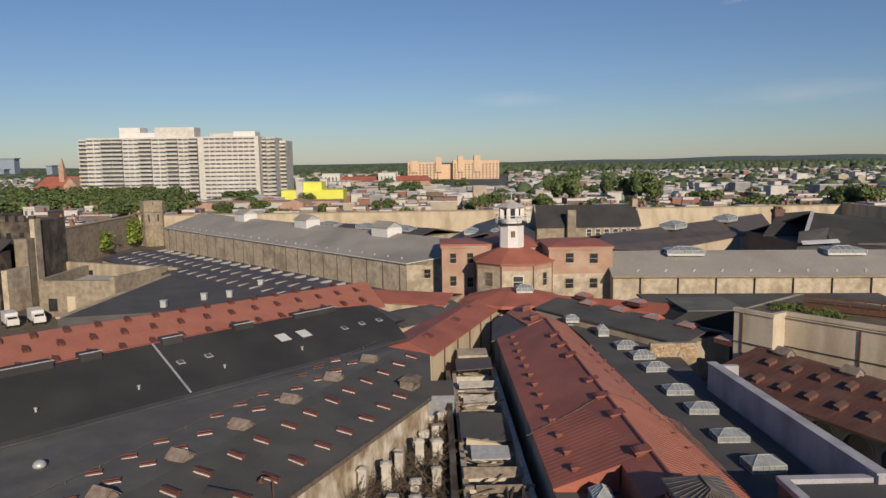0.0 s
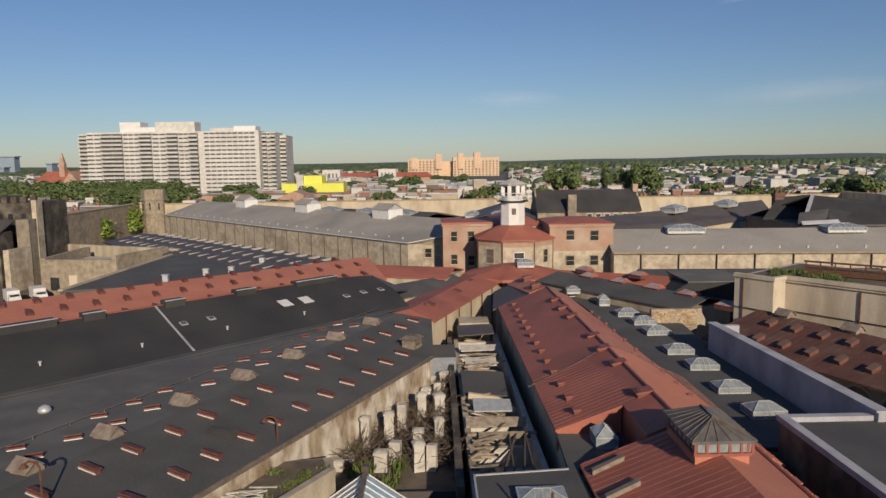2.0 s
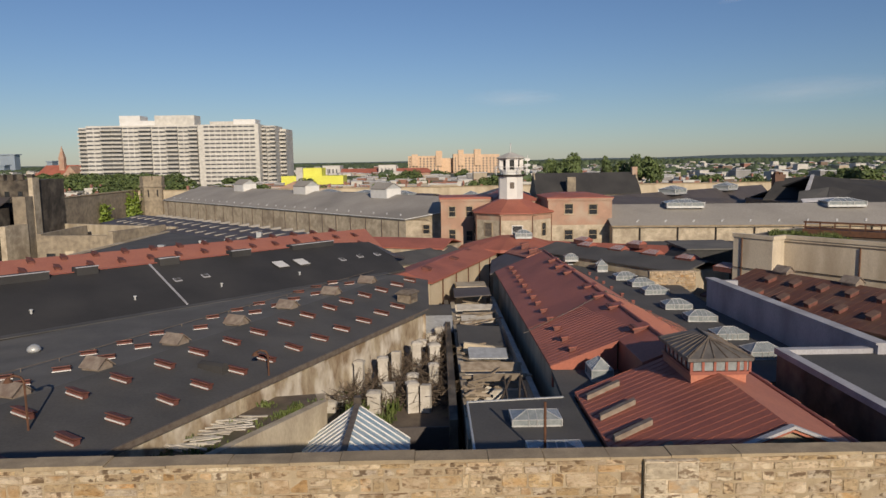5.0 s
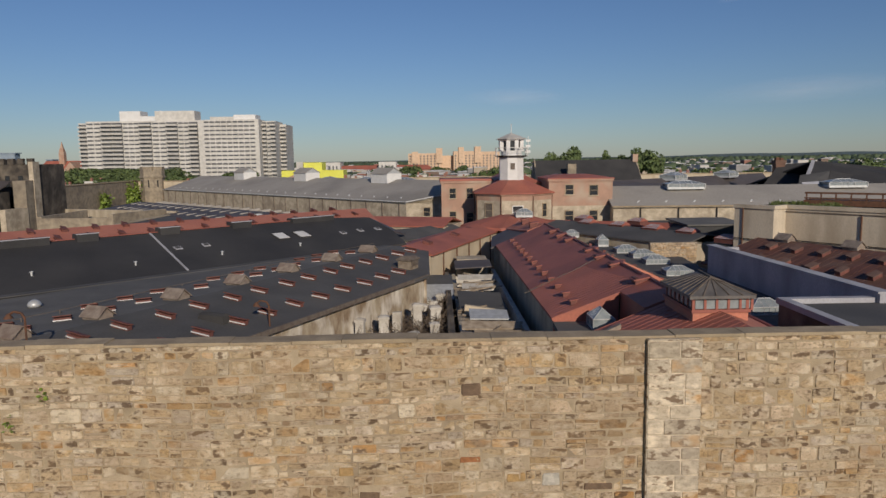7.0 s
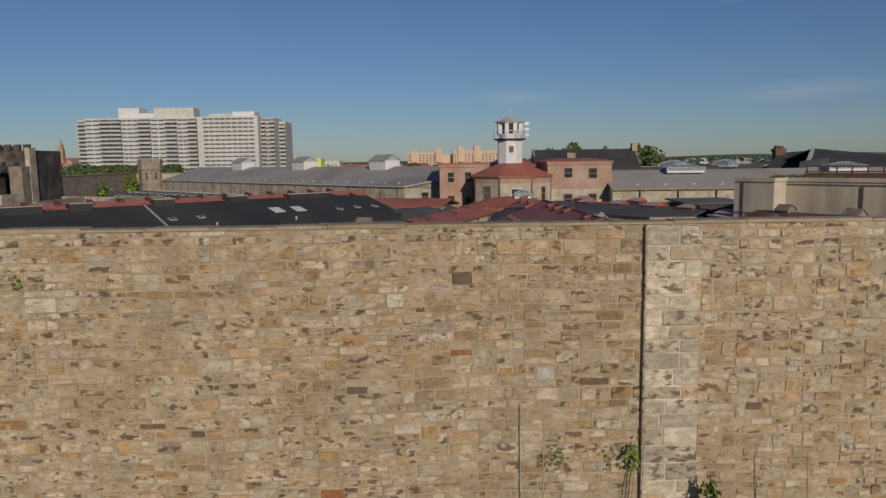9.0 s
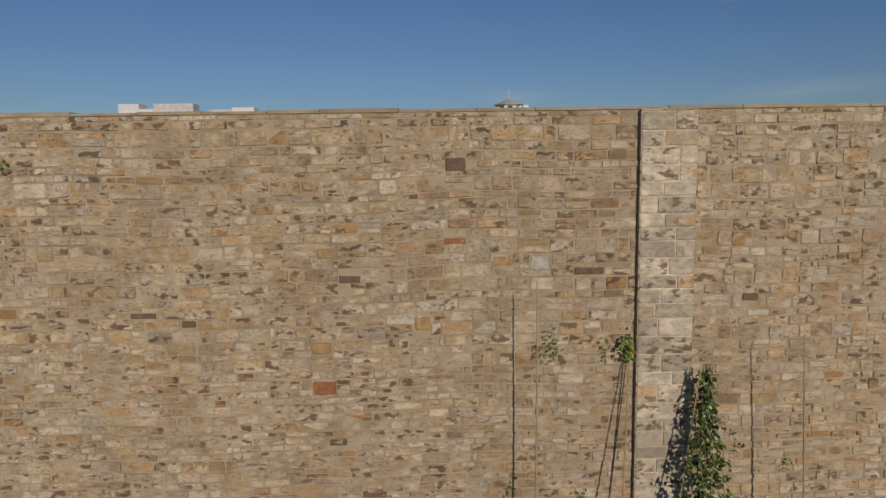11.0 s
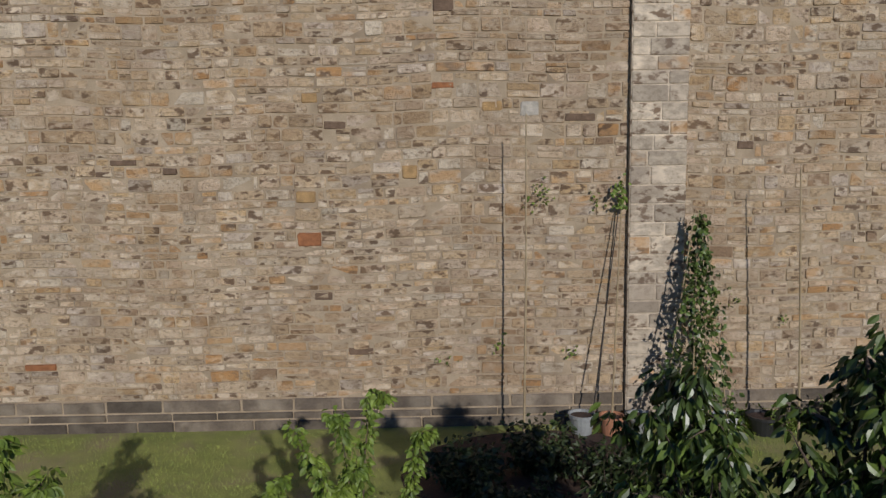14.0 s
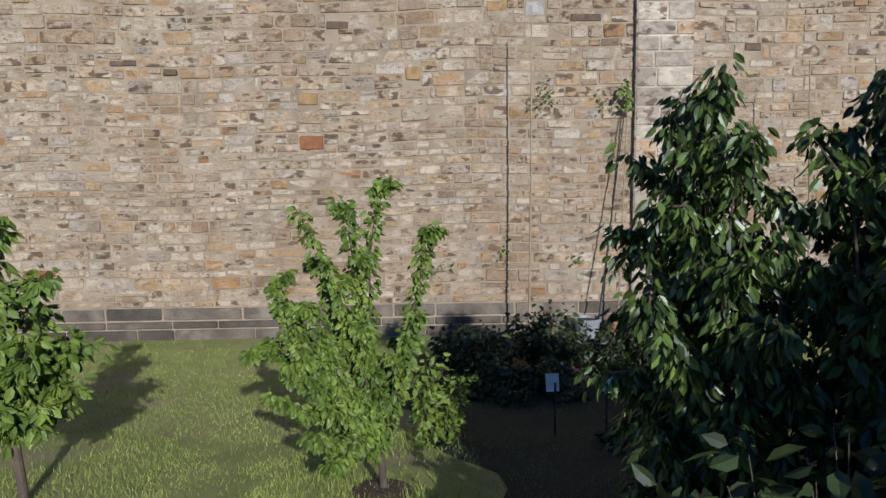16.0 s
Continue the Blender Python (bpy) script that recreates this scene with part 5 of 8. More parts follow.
part("shaft_window", Geo().box(10.2, 10.75, 89.72, 89.82, 11.1, 11.9), m_rustlid, TW)
part("antenna", Geo().tube((12.6, 91.0, 12.8), (12.6, 91.0, 15.3), 0.06, sides=6), m_whitemetal, TW)
for (z0) in (13.2, 13.9, 14.6):
    part("antenna_arm", Geo().box(12.3, 12.9, 90.95, 91.05, z0, z0 + 0.3), m_whitemetal, TW)

RWg = thing("hub_wing", "two storey salmon brick wing with red roof", "building", group="hub wings")
part("wall", Geo().box(15.0, 23.1, 89.0, 98, -0.1, 6.4), m_palestone, RWg)
part("upper_wall", Geo().box(14.98, 23.12, 88.98, 98, 6.4, 9.55), m_brick, RWg, "salmon brick upper storey")
part("cornice", Geo().box(14.85, 23.25, 88.85, 98.1, 9.55, 9.8), m_brick, RWg)
for k in range(20):
    part("dentil", Geo().box(15.0 + k * 0.41, 15.2 + k * 0.41, 88.88, 88.99, 9.4, 9.55), m_brick, RWg)
part("roof", Geo().loft([[(14.8, 88.8, 9.8), (23.3, 88.8, 9.8), (23.3, 98.2, 9.8), (14.8, 98.2, 9.8)], [(14.8, 88.8, 9.9), (23.3, 88.8, 9.9), (23.3, 98.2, 9.9), (14.8, 98.2, 9.9)], [(17, 92, 10.3), (21, 92, 10.3), (21, 96, 10.3), (17, 96, 10.3)]]), m_redroof, RWg)
for x, z in ((17.6, 7.85), (20.7, 7.75), (17.6, 4.55), (20.7, 4.55)):
    window_at(RWg, pose(x, 88.98, z), 1.0, 1.2, m_coping)
LWg = thing("hub_wing", "two storey brown brick wing beside the rotunda", "building", group="hub wings")
part("wall", Geo().box(1.4, 8.2, 94.0, 101, -0.1, 9.3), m_brick, LWg)
part("cornice", Geo().box(1.25, 8.3, 93.85, 101.1, 9.3, 9.6), m_brick, LWg)
part("roof", Geo().box(1.2, 8.3, 93.8, 101.2, 9.6, 9.85), m_redroof, LWg)
for x, z in ((2.9, 7.3), (5.2, 7.3), (2.9, 4.2), (5.2, 4.0)):
    window_at(LWg, pose(x, 94.0, z), 0.8, 1.3, m_coping)
BK = thing("rear_wing", "low red roofed block behind the rotunda", "building")
part("wall", Geo().box(8.2, 15.0, 95, 108, -0.1, 9.2), m_brick, BK)
part("roof", Geo().loft([[(8, 94.8, 9.2), (15.2, 94.8, 9.2), (15.2, 108, 9.2), (8, 108, 9.2)], [(10.5, 98, 10.4), (12.5, 98, 10.4), (12.5, 106, 10.4), (10.5, 106, 10.4)]]), m_redroof, BK)


# ---- long grey blocks ----
def monitor(parent_at, rz, l, w, h):
    t = thing("roof_monitor", "gabled white framed roof monitor on grey roof", "skylight", group="roof monitors", at=parent_at, rz=rz)
    part("kerb", Geo().box(-l / 2, l / 2, -w / 2, w / 2, -0.8, h), m_white, t)
    for s in (1, -1):
        part("slope", Geo().slab([(-l / 2 - 0.15, -s * (w / 2 + 0.15), h), (l / 2 + 0.15, -s * (w / 2 + 0.15), h), (l / 2 + 0.15, 0, h + 0.95), (-l / 2 - 0.15, 0, h + 0.95)][::s], 0.06), m_greyroof, t)
    for s in (-1, 1):
        part("gable", Geo().add([(s * l / 2, -w / 2, h), (s * l / 2, w / 2, h), (s * l / 2, 0, h + 0.85)], [(0, 1, 2)[::s]]), m_whitemetal, t)
    for k in range(int(l / 0.6)):
        part("pane", Geo().box(-l / 2 + 0.15 + k * 0.6, -l / 2 + 0.5 + k * 0.6, -w / 2 - 0.02, -w / 2 + 0.02, 0.1, h - 0.12), m_pane, t)
    return t


fh = frame_of((-3.5, 99.0), (-0.668, 0.744))
H = thing("cell_block", "long two storey block with grey membrane roof", "building", group="cell blocks")
part("roof_slope", Geo().slab([fh(0, 0.15, 6.6), (2.1, 97.8, 7.7), fh(-3, -9, 9.4), fh(86, -9, 9.4), fh(86, 0.15, 6.6)], 0.2), m_greyroof, H)
part("roof_slope", Geo().slab([fh(86, -9, 9.4), fh(-3, -9, 9.4), fh(-3, -18, 6.6), fh(86, -18, 6.6)], 0.2), m_greyroof, H)
part("wall", Geo().prism([fh(86, 0, 0)[:2], fh(86, -17.5, 0)[:2], fh(0, -17.5, 0)[:2], (2.0, 98.0), fh(0, 0, 0)[:2]][::-1], -0.1, 6.42), m_palestone, H, "weathered pale stone wall with dark runs")
part("end_wall", Geo().add([fh(0.0, -0.02, 6.3), (2.0, 97.98, 6.3), (2.0, 97.98, 7.6)], [(0, 1, 2), (2, 1, 0)]), m_tan, H)
part("gutter", Geo().slab([fh(-0.2, 0.3, 6.66), (2.2, 97.6, 7.75), (2.15, 97.8, 7.75), fh(0, 0.1, 6.66)], 0.1), m_white, H)
part("gutter", Geo().slab([fh(86, 0.1, 6.66), fh(86, 0.3, 6.66), fh(-0.2, 0.3, 6.66), fh(-0.2, 0.1, 6.66)][::-1], 0.1), m_white, H, "white painted gutter")
for k in range(26):
    u = 2 + k * 3.2
    part("snow_guard", Geo().slab([fh(u, -0.9, 7.05), fh(u + 0.5, -1.3, 7.2), fh(u + 0.65, -1.15, 7.17), fh(u + 0.15, -0.75, 7.02)], 0.05), m_white, H)
for k in range(22):
    u = 1.5 + k * 3.9
    part("buttress", Geo().prism([fh(u, 0.1, 0)[:2], fh(u + 0.12, 0.1, 0)[:2], fh(u + 0.12, -0.1, 0)[:2], fh(u, -0.1, 0)[:2]][::-1], 0, 6.3), m_rustlid, H)
window_at(H, pose(-0.6, 98.42, 4.6, 0, 0, -12), 0.9, 1.2, m_coping)
for u in (15.0, 39.0, 63.0):
    x, y, _ = fh(u, -8.4, 0)
    monitor((x, y, 9.6), 132, 4.2, 3.0, 0.75)

fi = frame_of((22.6, 86.4), (0.996, -0.09))
I = thing("cell_block", "long pale stone block with grey membrane roof", "building", group="cell blocks")
part("wall", Geo().prism([fi(0, 0, 0)[:2], fi(70, 0, 0)[:2], fi(70, 16, 0)[:2], fi(0, 16, 0)[:2]], -0.1, 6.35), m_palestone, I)
part("roof_slope", Geo().slab([fi(-0.2, -0.3, 6.42), fi(70, -0.3, 6.42), fi(70, 8, 8.6), fi(-0.2, 8, 8.6)], 0.18), m_greyroof, I)
part("roof_slope", Geo().slab([fi(-0.2, 8, 8.6), fi(70, 8, 8.6), fi(70, 16.3, 6.42), fi(-0.2, 16.3, 6.42)], 0.18), m_greyroof, I)
part("gable", Geo().add([fi(-0.02, 0, 6.3), fi(-0.02, 16, 6.3), fi(-0.02, 8, 8.45)], [(0, 1, 2), (2, 1, 0)]), m_darkstone, I)
part("fascia", Geo().slab([fi(-0.2, -0.4, 6.5), fi(70, -0.4, 6.5), fi(70, -0.28, 6.5), fi(-0.2, -0.28, 6.5)], 0.2), m_coping, I)
for k in range(14):
    part("downpipe", Geo().tube(fi(3.3 + k * 4.6, -0.1, 0), fi(3.3 + k * 4.6, -0.1, 6.3), 0.1, sides=6), m_iron, I)
for k in range(18):
    u = 3.0 + k * 3.45
    part("snow_guard", Geo().slab([fi(u, 1.0, 6.84), fi(u + 0.2, 1.0, 6.84), fi(u + 0.55, 1.7, 7.02), fi(u + 0.35, 1.7, 7.02)], 0.05), m_white, I)
for u in (10.2, 30.5):
    x, y, _ = fi(u, 6.8, 0)
    copy_thing(rl, pose(x, y, 8.4, 0, 0, -5) @ Matrix.Diagonal((2.5, 2.0, 1.15, 1)))
low = thing("low_block", "low dark roofed corridor before the pale block", "building")
part("wall", Geo().prism([(25.5, 76), (52, 74), (52, 80), (24.5, 82)], -0.1, 4.2), m_tan, low)
part("roof", Geo().slab([(25.0, 75.6, 4.3), (52, 73.6, 4.3), (52, 80, 5.0), (24.2, 82, 5.0)], 0.2), m_felt, low)
bk = thing("black_block", "felt roofed shed, its dark inside drawn as black walls", "building")
# black walls stand in for the deep shade inside an open shed
part("wall", Geo().prism([(25.9, 69.5), (31.5, 69.5), (31.5, 75), (25.6, 75)], -0.1, 5.5), m_barrel, bk)
part("lean_to", Geo().add([(23.9, 69.4, 4.4), (25.88, 69.4, 4.4), (25.88, 69.4, 5.5), (23.9, 74.5, 4.4), (25.88, 74.5, 4.4), (25.88, 74.5, 5.5)], [(0, 1, 2), (5, 4, 3), (0, 2, 5, 3), (0, 3, 4, 1)]), m_black, bk)
part("roof", Geo().slab([(25.7, 69.3, 5.65), (31.7, 69.3, 5.65), (31.7, 75.2, 5.85), (25.4, 75.2, 5.85)], 0.15), m_feltold, bk)


# ---- the ruined yard between the blocks ----
rng = random.Random(31)
PILLARS = [(-4.23, 38.56, 1.9), (-2.93, 39.22, 1.9), (-2.21, 40.96, 1.9), (-1.03, 42.60, 1.9), (0.03, 39.44, 1.4), (-2.42, 36.35, 1.4), (-1.19, 38.75, 1.0), (-1.13, 35.64, 1.5), (-0.40, 35.60, 1.5),
           (-3.18, 35.74, 1.0), (-5.53, 35.87, 0.4), (-5.03, 36.90, 0.5), (-2.34, 42.51, 1.3), (-0.77, 45.77, 1.2), (0.22, 47.82, 1.0), (0.55, 49.44, 1.2), (0.07, 43.21, 1.6), (0.01, 46.65, 1.4)]
for k, (x, y, h) in enumerate(PILLARS):
    w = rng.uniform(0.26, 0.36)
    t = thing("masonry_pillar", "short whitewashed masonry pillar with flat cap", "pillar", group="whitewashed pillars", at=(x, y, 1.45), rz=rng.uniform(-14, 14))
    part("shaft", Geo().loft([[(-w, -w * 0.8, -0.1), (w, -w * 0.8, -0.1), (w, w * 0.8, -0.1), (-w, w * 0.8, -0.1)], [(-w * 0.93, -w * 0.75, h), (w * 0.95, -w * 0.75, h + 0.03), (w * 0.95, w * 0.75, h), (-w * 0.93, w * 0.75, h - 0.03)]]), m_pillar, t)
    if k % 3 != 2:
        part("cap", Geo().loft([[(-w * 1.12, -w, h - 0.02), (w * 1.12, -w, h - 0.02), (w * 1.12, w, h - 0.02), (-w * 1.12, w, h - 0.02)], [(-w * 1.12, -w, h + 0.1), (w * 1.12, -w, h + 0.12), (w * 1.12, w, h + 0.12), (-w * 1.12, w, h + 0.1)], [(-w * 0.5, -w * 0.4, h + 0.2), (w * 0.5, -w * 0.4, h + 0.2), (w * 0.5, w * 0.4, h + 0.2), (-w * 0.5, w * 0.4, h + 0.2)]]), m_pillar, t)
br = Geo()
for k in range(4200):
    x, y = rng.uniform(-5.4, 1.1), rng.uniform(35.5, 52)
    if x < -7.6 + (y - 32.7) * 0.48 + 0.3:
        continue
    z = 1.45 + rng.uniform(0, 1.0)
    d = Vector((rng.gauss(0, 1), rng.gauss(0, 1), rng.gauss(0.3, 0.7))).normalized() * rng.uniform(0.4, 1.3)
    br.tube((x, y, z), (x + d.x, y + d.y, max(1.46, z + d.z)), 0.025, 0.008, sides=3)
solid("yard_rubble", Geo().prism([(-7.5, 32.9), (0.8, 32.6), (1.0, 54.0), (0.9, 54.0), (0.25, 49.1)], -0.1, 1.45), m_dirt, "raised rubble and dry earth floor of the ruined yard", "rubble", kind="structure")
tagged(new("brushwood", mesh("brushwood", br, m_brush)), "tangled dry brown brushwood between the pillars", "brushwood", kind="stuff")

yw = thing("yard_wall", "tall dark yard partition wall", "wall", kind="structure")
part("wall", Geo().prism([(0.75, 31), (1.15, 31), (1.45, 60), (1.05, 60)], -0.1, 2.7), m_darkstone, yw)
part("fence", Geo().box(-5.6, 1.2, 32.2, 32.3, -0.1, 1.9), m_slate, yw, "dark fabric covered fence")
ws = thing("lean_shed", "small shed with pale corrugated roof", "shed", at=(0.5, 52.4, 0))
part("wall", Geo().box(-0.95, 0.95, -2.0, 2.2, -0.1, 2.2), m_pillar, ws)
part("roof", Geo().slab([(-1.05, -2.2, 2.2), (1.05, -2.2, 2.25), (1.05, 0, 3.0), (-1.05, 0, 3.0)], 0.06), m_whitemetal, ws)
part("roof", Geo().slab([(-1.05, 0, 3.0), (1.05, 0, 3.0), (1.05, 3.2, 3.2), (-1.05, 3.2, 3.2)], 0.06), m_felt, ws)

# roofless cells: walls, fallen rafters and patched covers
cells = thing("ruined_cells", "row of roofless plastered cells with broken rafters", "ruin")
for y in (31.4, 36.9, 39.6, 42.8, 46.0, 49.2, 52.4, 55.6, 58.8):
    part("cross_wall", Geo().box(1.8, 5.4, y - 0.16, y + 0.16, -0.1, 2.3 + rng.uniform(-0.3, 0.3)), m_pillar, cells)
part("long_wall", Geo().prism([(1.5, 28.9), (1.85, 28.9), (1.95, 60), (1.6, 60)], -0.1, 2.6), m_render, cells)
part("long_wall", Geo().prism([(5.1, 28.9), (5.4, 28.9), (5.4, 60), (5.1, 60)], -0.1, 2.95), m_pillar, cells)
part("end_wall", Geo().box(1.6, 5.4, 28.75, 28.95, -0.1, 3.2), m_render, cells)
for k in range(4):
    x = 3.1 + 0.5 * k
    part("bare_rafter", Geo().tube((x, 31.6, 3.05), (min(5.0, x + (1.2, 0.3, 0.7, 0.2)[k]), 36.7, 3.0), 0.07, sides=5), m_brush, cells, "" if k else "dark charred bare rafter")
part("floor", Geo().box(1.85, 5.1, 28.95, 36.7, 0.9, 1.1), m_pillar, cells)
part("plate", Geo().box(1.6, 5.5, 36.8, 37.0, 2.85, 3.02), m_timber, cells)
for k in range(78):
    y = rng.uniform(31.2, 36.8) if k < 38 else rng.uniform(37, 60)
    x0 = rng.uniform(1.5, 1.9) if k < 38 else rng.uniform(1.5, 2.8)
    L = rng.uniform(0.5, 1.5) if k < 38 else rng.uniform(0.6, 2.6)
    a = rng.gauss(0, 0.28)
    z = rng.uniform(2.45, 2.95)
    gg = Geo().box(0, L, -0.06, 0.06, -0.05, 0.05, pose(x0, y, z, rng.uniform(-30, 30), rng.uniform(-16, 22), math.degrees(a)))
    part("rafter", gg, m_timber, cells)
for x0, x1, y0, y1, z, mat, tilt in ((1.7, 4.8, 43.4, 48.2, 3.0, m_felt, 0.18), (2.2, 4.6, 40.6, 42.3, 2.95, m_whitemetal, 0.12), (1.6, 5.2, 38.2, 39.2, 2.9, m_timber, 0.1), (2.0, 5.0, 54.2, 55.2, 3.0, m_pillar, 0.0),
                                      (2.2, 4.6, 50.6, 52.2, 2.8, m_pillar, 0.0), (1.9, 5.0, 57.6, 60.4, 3.4, m_slate, -0.1), (2.2, 5.2, 36.3, 36.8, 2.9, m_timber, 0.05)):
    part("roof_sheet", Geo().slab([(x0, y0, z), (x1, y0 + 0.3, z - tilt), (x1, y1, z + 0.25 - tilt), (x0, y1 - 0.2, z + 0.3)], 0.08), mat, cells)
part("gable_stub", Geo().add([(1.9, 42.9, 2.2), (5.2, 42.9, 2.2), (3.9, 42.9, 3.0), (2.0, 42.9, 3.3), (1.9, 43.2, 2.2), (5.2, 43.2, 2.2), (3.9, 43.2, 3.0), (2.0, 43.2, 3.3)],
                             [(0, 1, 2, 3), (7, 6, 5, 4), (0, 4, 5, 1), (1, 5, 6, 2), (2, 6, 7, 3), (3, 7, 4, 0)]), m_tan, cells)
part("yard_block", Geo().box(2.2, 4.9, 61.5, 64.0, -0.1, 3.6).box(2.6, 3.6, 60.6, 61.5, -0.1, 3.0), m_render, cells)

# overgrown flat roof and its side wall, with the greenhouse beside it
ter = thing("overgrown_roof", "low flat roof overgrown with weeds and debris", "roof")
part("wall", Geo().prism([(-12.6, 22.0), (-10.3, 22.0), (-5.0, 31.0), (-5.4, 33.0), (-7.6, 32.6)], -0.1, 3.45), m_render, ter)
part("deck", Geo().prism([(-12.4, 22.0), (-10.5, 22.0), (-5.3, 30.9), (-5.8, 32.6), (-7.65, 32.3)], 3.45, 3.55), m_dirt, ter)
part("parapet", Geo().prism([(-10.65, 22.0), (-10.25, 22.0), (-4.95, 31.0), (-5.35, 31.1)], 3.45, 3.75), m_render, ter)
for k in range(34):
    y = rng.uniform(25.5, 29.5)
    x = -8.3 - (29 - y) * 0.5 + rng.uniform(-0.8, 0.6)
    part("plank", Geo().box(-0.6, 0.6, -0.05, 0.05, 0, 0.05, pose(x, y, 3.56 + rng.uniform(0, 0.12), rng.uniform(-8, 8), rng.uniform(-6, 6), rng.uniform(-25, 25))), m_pillar, ter)


def tuft(geo, x, y, z, h, n, spread, rng):
    for _ in range(n):
        a = rng.uniform(0, math.tau)
        r = spread * math.sqrt(rng.random())
        bx, by = x + r * math.cos(a), y + r * math.sin(a)
        hh, w, b = h * rng.uniform(0.5, 1.1), 0.02 + 0.05 * h, rng.uniform(0, math.tau)
        lx, ly = rng.gauss(0, 0.35) * hh, rng.gauss(0, 0.35) * hh
        dx, dy = w * math.cos(b), w * math.sin(b)
        geo.add([(bx - dx, by - dy, z), (bx + dx, by + dy, z), (bx + lx * 0.5 + dx * 0.7, by + ly * 0.5 + dy * 0.7, z + hh * 0.6), (bx + lx, by + ly, z + hh), (bx + lx * 0.5 - dx * 0.7, by + ly * 0.5 - dy * 0.7, z + hh * 0.6)],
                [(0, 1, 2, 3, 4)])


wd = Geo()
for k in range(110):
    y = rng.uniform(22.5, 31.5)
    x = rng.uniform(-12 + (y - 22.5) * 0.45, -10.4 + (y - 22.5) * 0.56)
    if abs(x + 8.3 + (29 - y) * 0.3) < 1.0 and rng.random() < 0.7:
        continue
    tuft(wd, x, y, 3.55, rng.uniform(0.06, 0.26), 22, 0.35, rng)
for k in range(46):
    u = rng.uniform(0, 4) ** 1.2
    tuft(wd, 28.4 + u * 0.75 + rng.uniform(0, 1.5), 56.8 - u * 0.7 + rng.uniform(0, 3), 8.2, rng.uniform(0.2, 0.55), 40, 0.4, rng)
for k in range(50):
    tuft(wd, rng.uniform(21.5, 24.5), rng.uniform(33, 42), 0, rng.uniform(0.6, 2.2), 26, 0.5, rng)
for k in range(20):
    tuft(wd, rng.uniform(-5.2, -2), rng.uniform(33, 38), 1.45, rng.uniform(0.3, 0.8), 24, 0.4, rng)
tagged(new("weeds", mesh("weeds", wd, m_weed)), "straggling green weeds on roofs and yard", "weeds", kind="stuff")

gh = thing("greenhouse", "glazed gable roof with white bars and blue panes", "greenhouse", at=(-3.5, 0, 0))
GY0, GY1, GZ, GE, GW = 16.0, 30.4, 3.75, 2.05, 2.4
part("wall", Geo().box(-GW, GW, GY0, GY1, -0.1, GE), m_darkstone, gh)
part("end_gable", Geo().add([(-GW, GY1, GE), (GW, GY1, GE), (0, GY1, GZ), (-GW, GY1 - 0.1, GE), (GW, GY1 - 0.1, GE), (0, GY1 - 0.1, GZ)], [(0, 2, 1), (3, 4, 5), (0, 3, 5, 2), (2, 5, 4, 1)]), m_greenpane, gh)
nb = 24
for s in (-1, 1):
    for k in range(nb):
        y0, y1 = GY0 + (GY1 - GY0) * k / nb, GY0 + (GY1 - GY0) * (k + 1) / nb
        part("pane", Geo().slab([(s * GW, y0 + 0.03, GE), (s * GW, y1 - 0.03, GE), (0, y1 - 0.03, GZ), (0, y0 + 0.03, GZ)][::s], 0.02), m_greenpane, gh)
    for k in range(nb + 1):
        y0 = GY0 + (GY1 - GY0) * k / nb
        part("glazing_bar", Geo().tube((s * GW, y0, GE + 0.02), (0, y0, GZ + 0.02), 0.04, sides=5), m_white, gh)
part("ridge", Geo().box(-0.12, 0.12, GY0, GY1 + 0.1, GZ - 0.02, GZ + 0.1), m_rustlid, gh)
part("finial", Geo().box(-0.16, 0.16, GY1 - 0.1, GY1 + 0.25, GZ - 0.1, GZ + 0.35), m_darkstone, gh)

for (x, y, z, h) in ((-7.95, 32.3, 4.6, 1.05), (-15.2, 24.6, 4.9, 2.0)):
    t = thing("roof_lamp", "rusty gooseneck lamp post on the eaves", "lamp", group="eaves lamps", at=(x, y, z))
    pts = [(0, 0, 0), (0, 0, h), (-0.12, 0, h + 0.18), (-0.38, 0, h + 0.24), (-0.6, 0, h + 0.12)]
    gp2 = Geo()
    for a, b in zip(pts, pts[1:]):
        gp2.tube(a, b, 0.045, sides=6)
    part("post", gp2, m_rust, t)
    part("shade", Geo().tube((-0.6, 0, h + 0.14), (-0.6, 0, h - 0.02), 0.07, 0.18, sides=10), m_rust, t)

# ---- far and left parts of the prison ----
fk = frame_of((-24.0, 88.7), (-33.1, 35.0))
K = thing("cell_block", "long low block with dark striped felt roof", "building", group="cell blocks")
part("roof_slope", Geo().slab([fk(-12, 0, 4.6), fk(-12, -7, 5.6), fk(50, -7, 5.6), fk(50, 0, 4.6)], 0.15), m_slate, K)
part("roof_slope", Geo().slab([fk(-12, -7, 5.6), fk(-12, -14, 4.6), fk(50, -14, 4.6), fk(50, -7, 5.6)], 0.15), m_slate, K)
part("wall", Geo().prism([fk(-12, -13.6, 0)[:2], fk(50, -13.6, 0)[:2], fk(50, -0.3, 0)[:2], fk(-12, -0.3, 0)[:2]][::-1], -0.1, 4.45), m_tan, K)
for row in (-1.6, -4.6, -8.5):
    for k in range(19):
        u = -8 + k * 3.0 + (1.5 if row == -4.6 else 0)
        zz = 4.6 + min(-row, 14 + row) / 7.0
        part("slat_vent", Geo().slab([fk(u, row, zz + 0.16), fk(u, row - 1.7, zz + 0.26), fk(u + 0.35, row - 1.7, zz + 0.26), fk(u + 0.35, row, zz + 0.16)], 0.3), m_greyroof, K)
K2 = thing("flat_block", "flat grey felt roof with pale edge strip", "building")
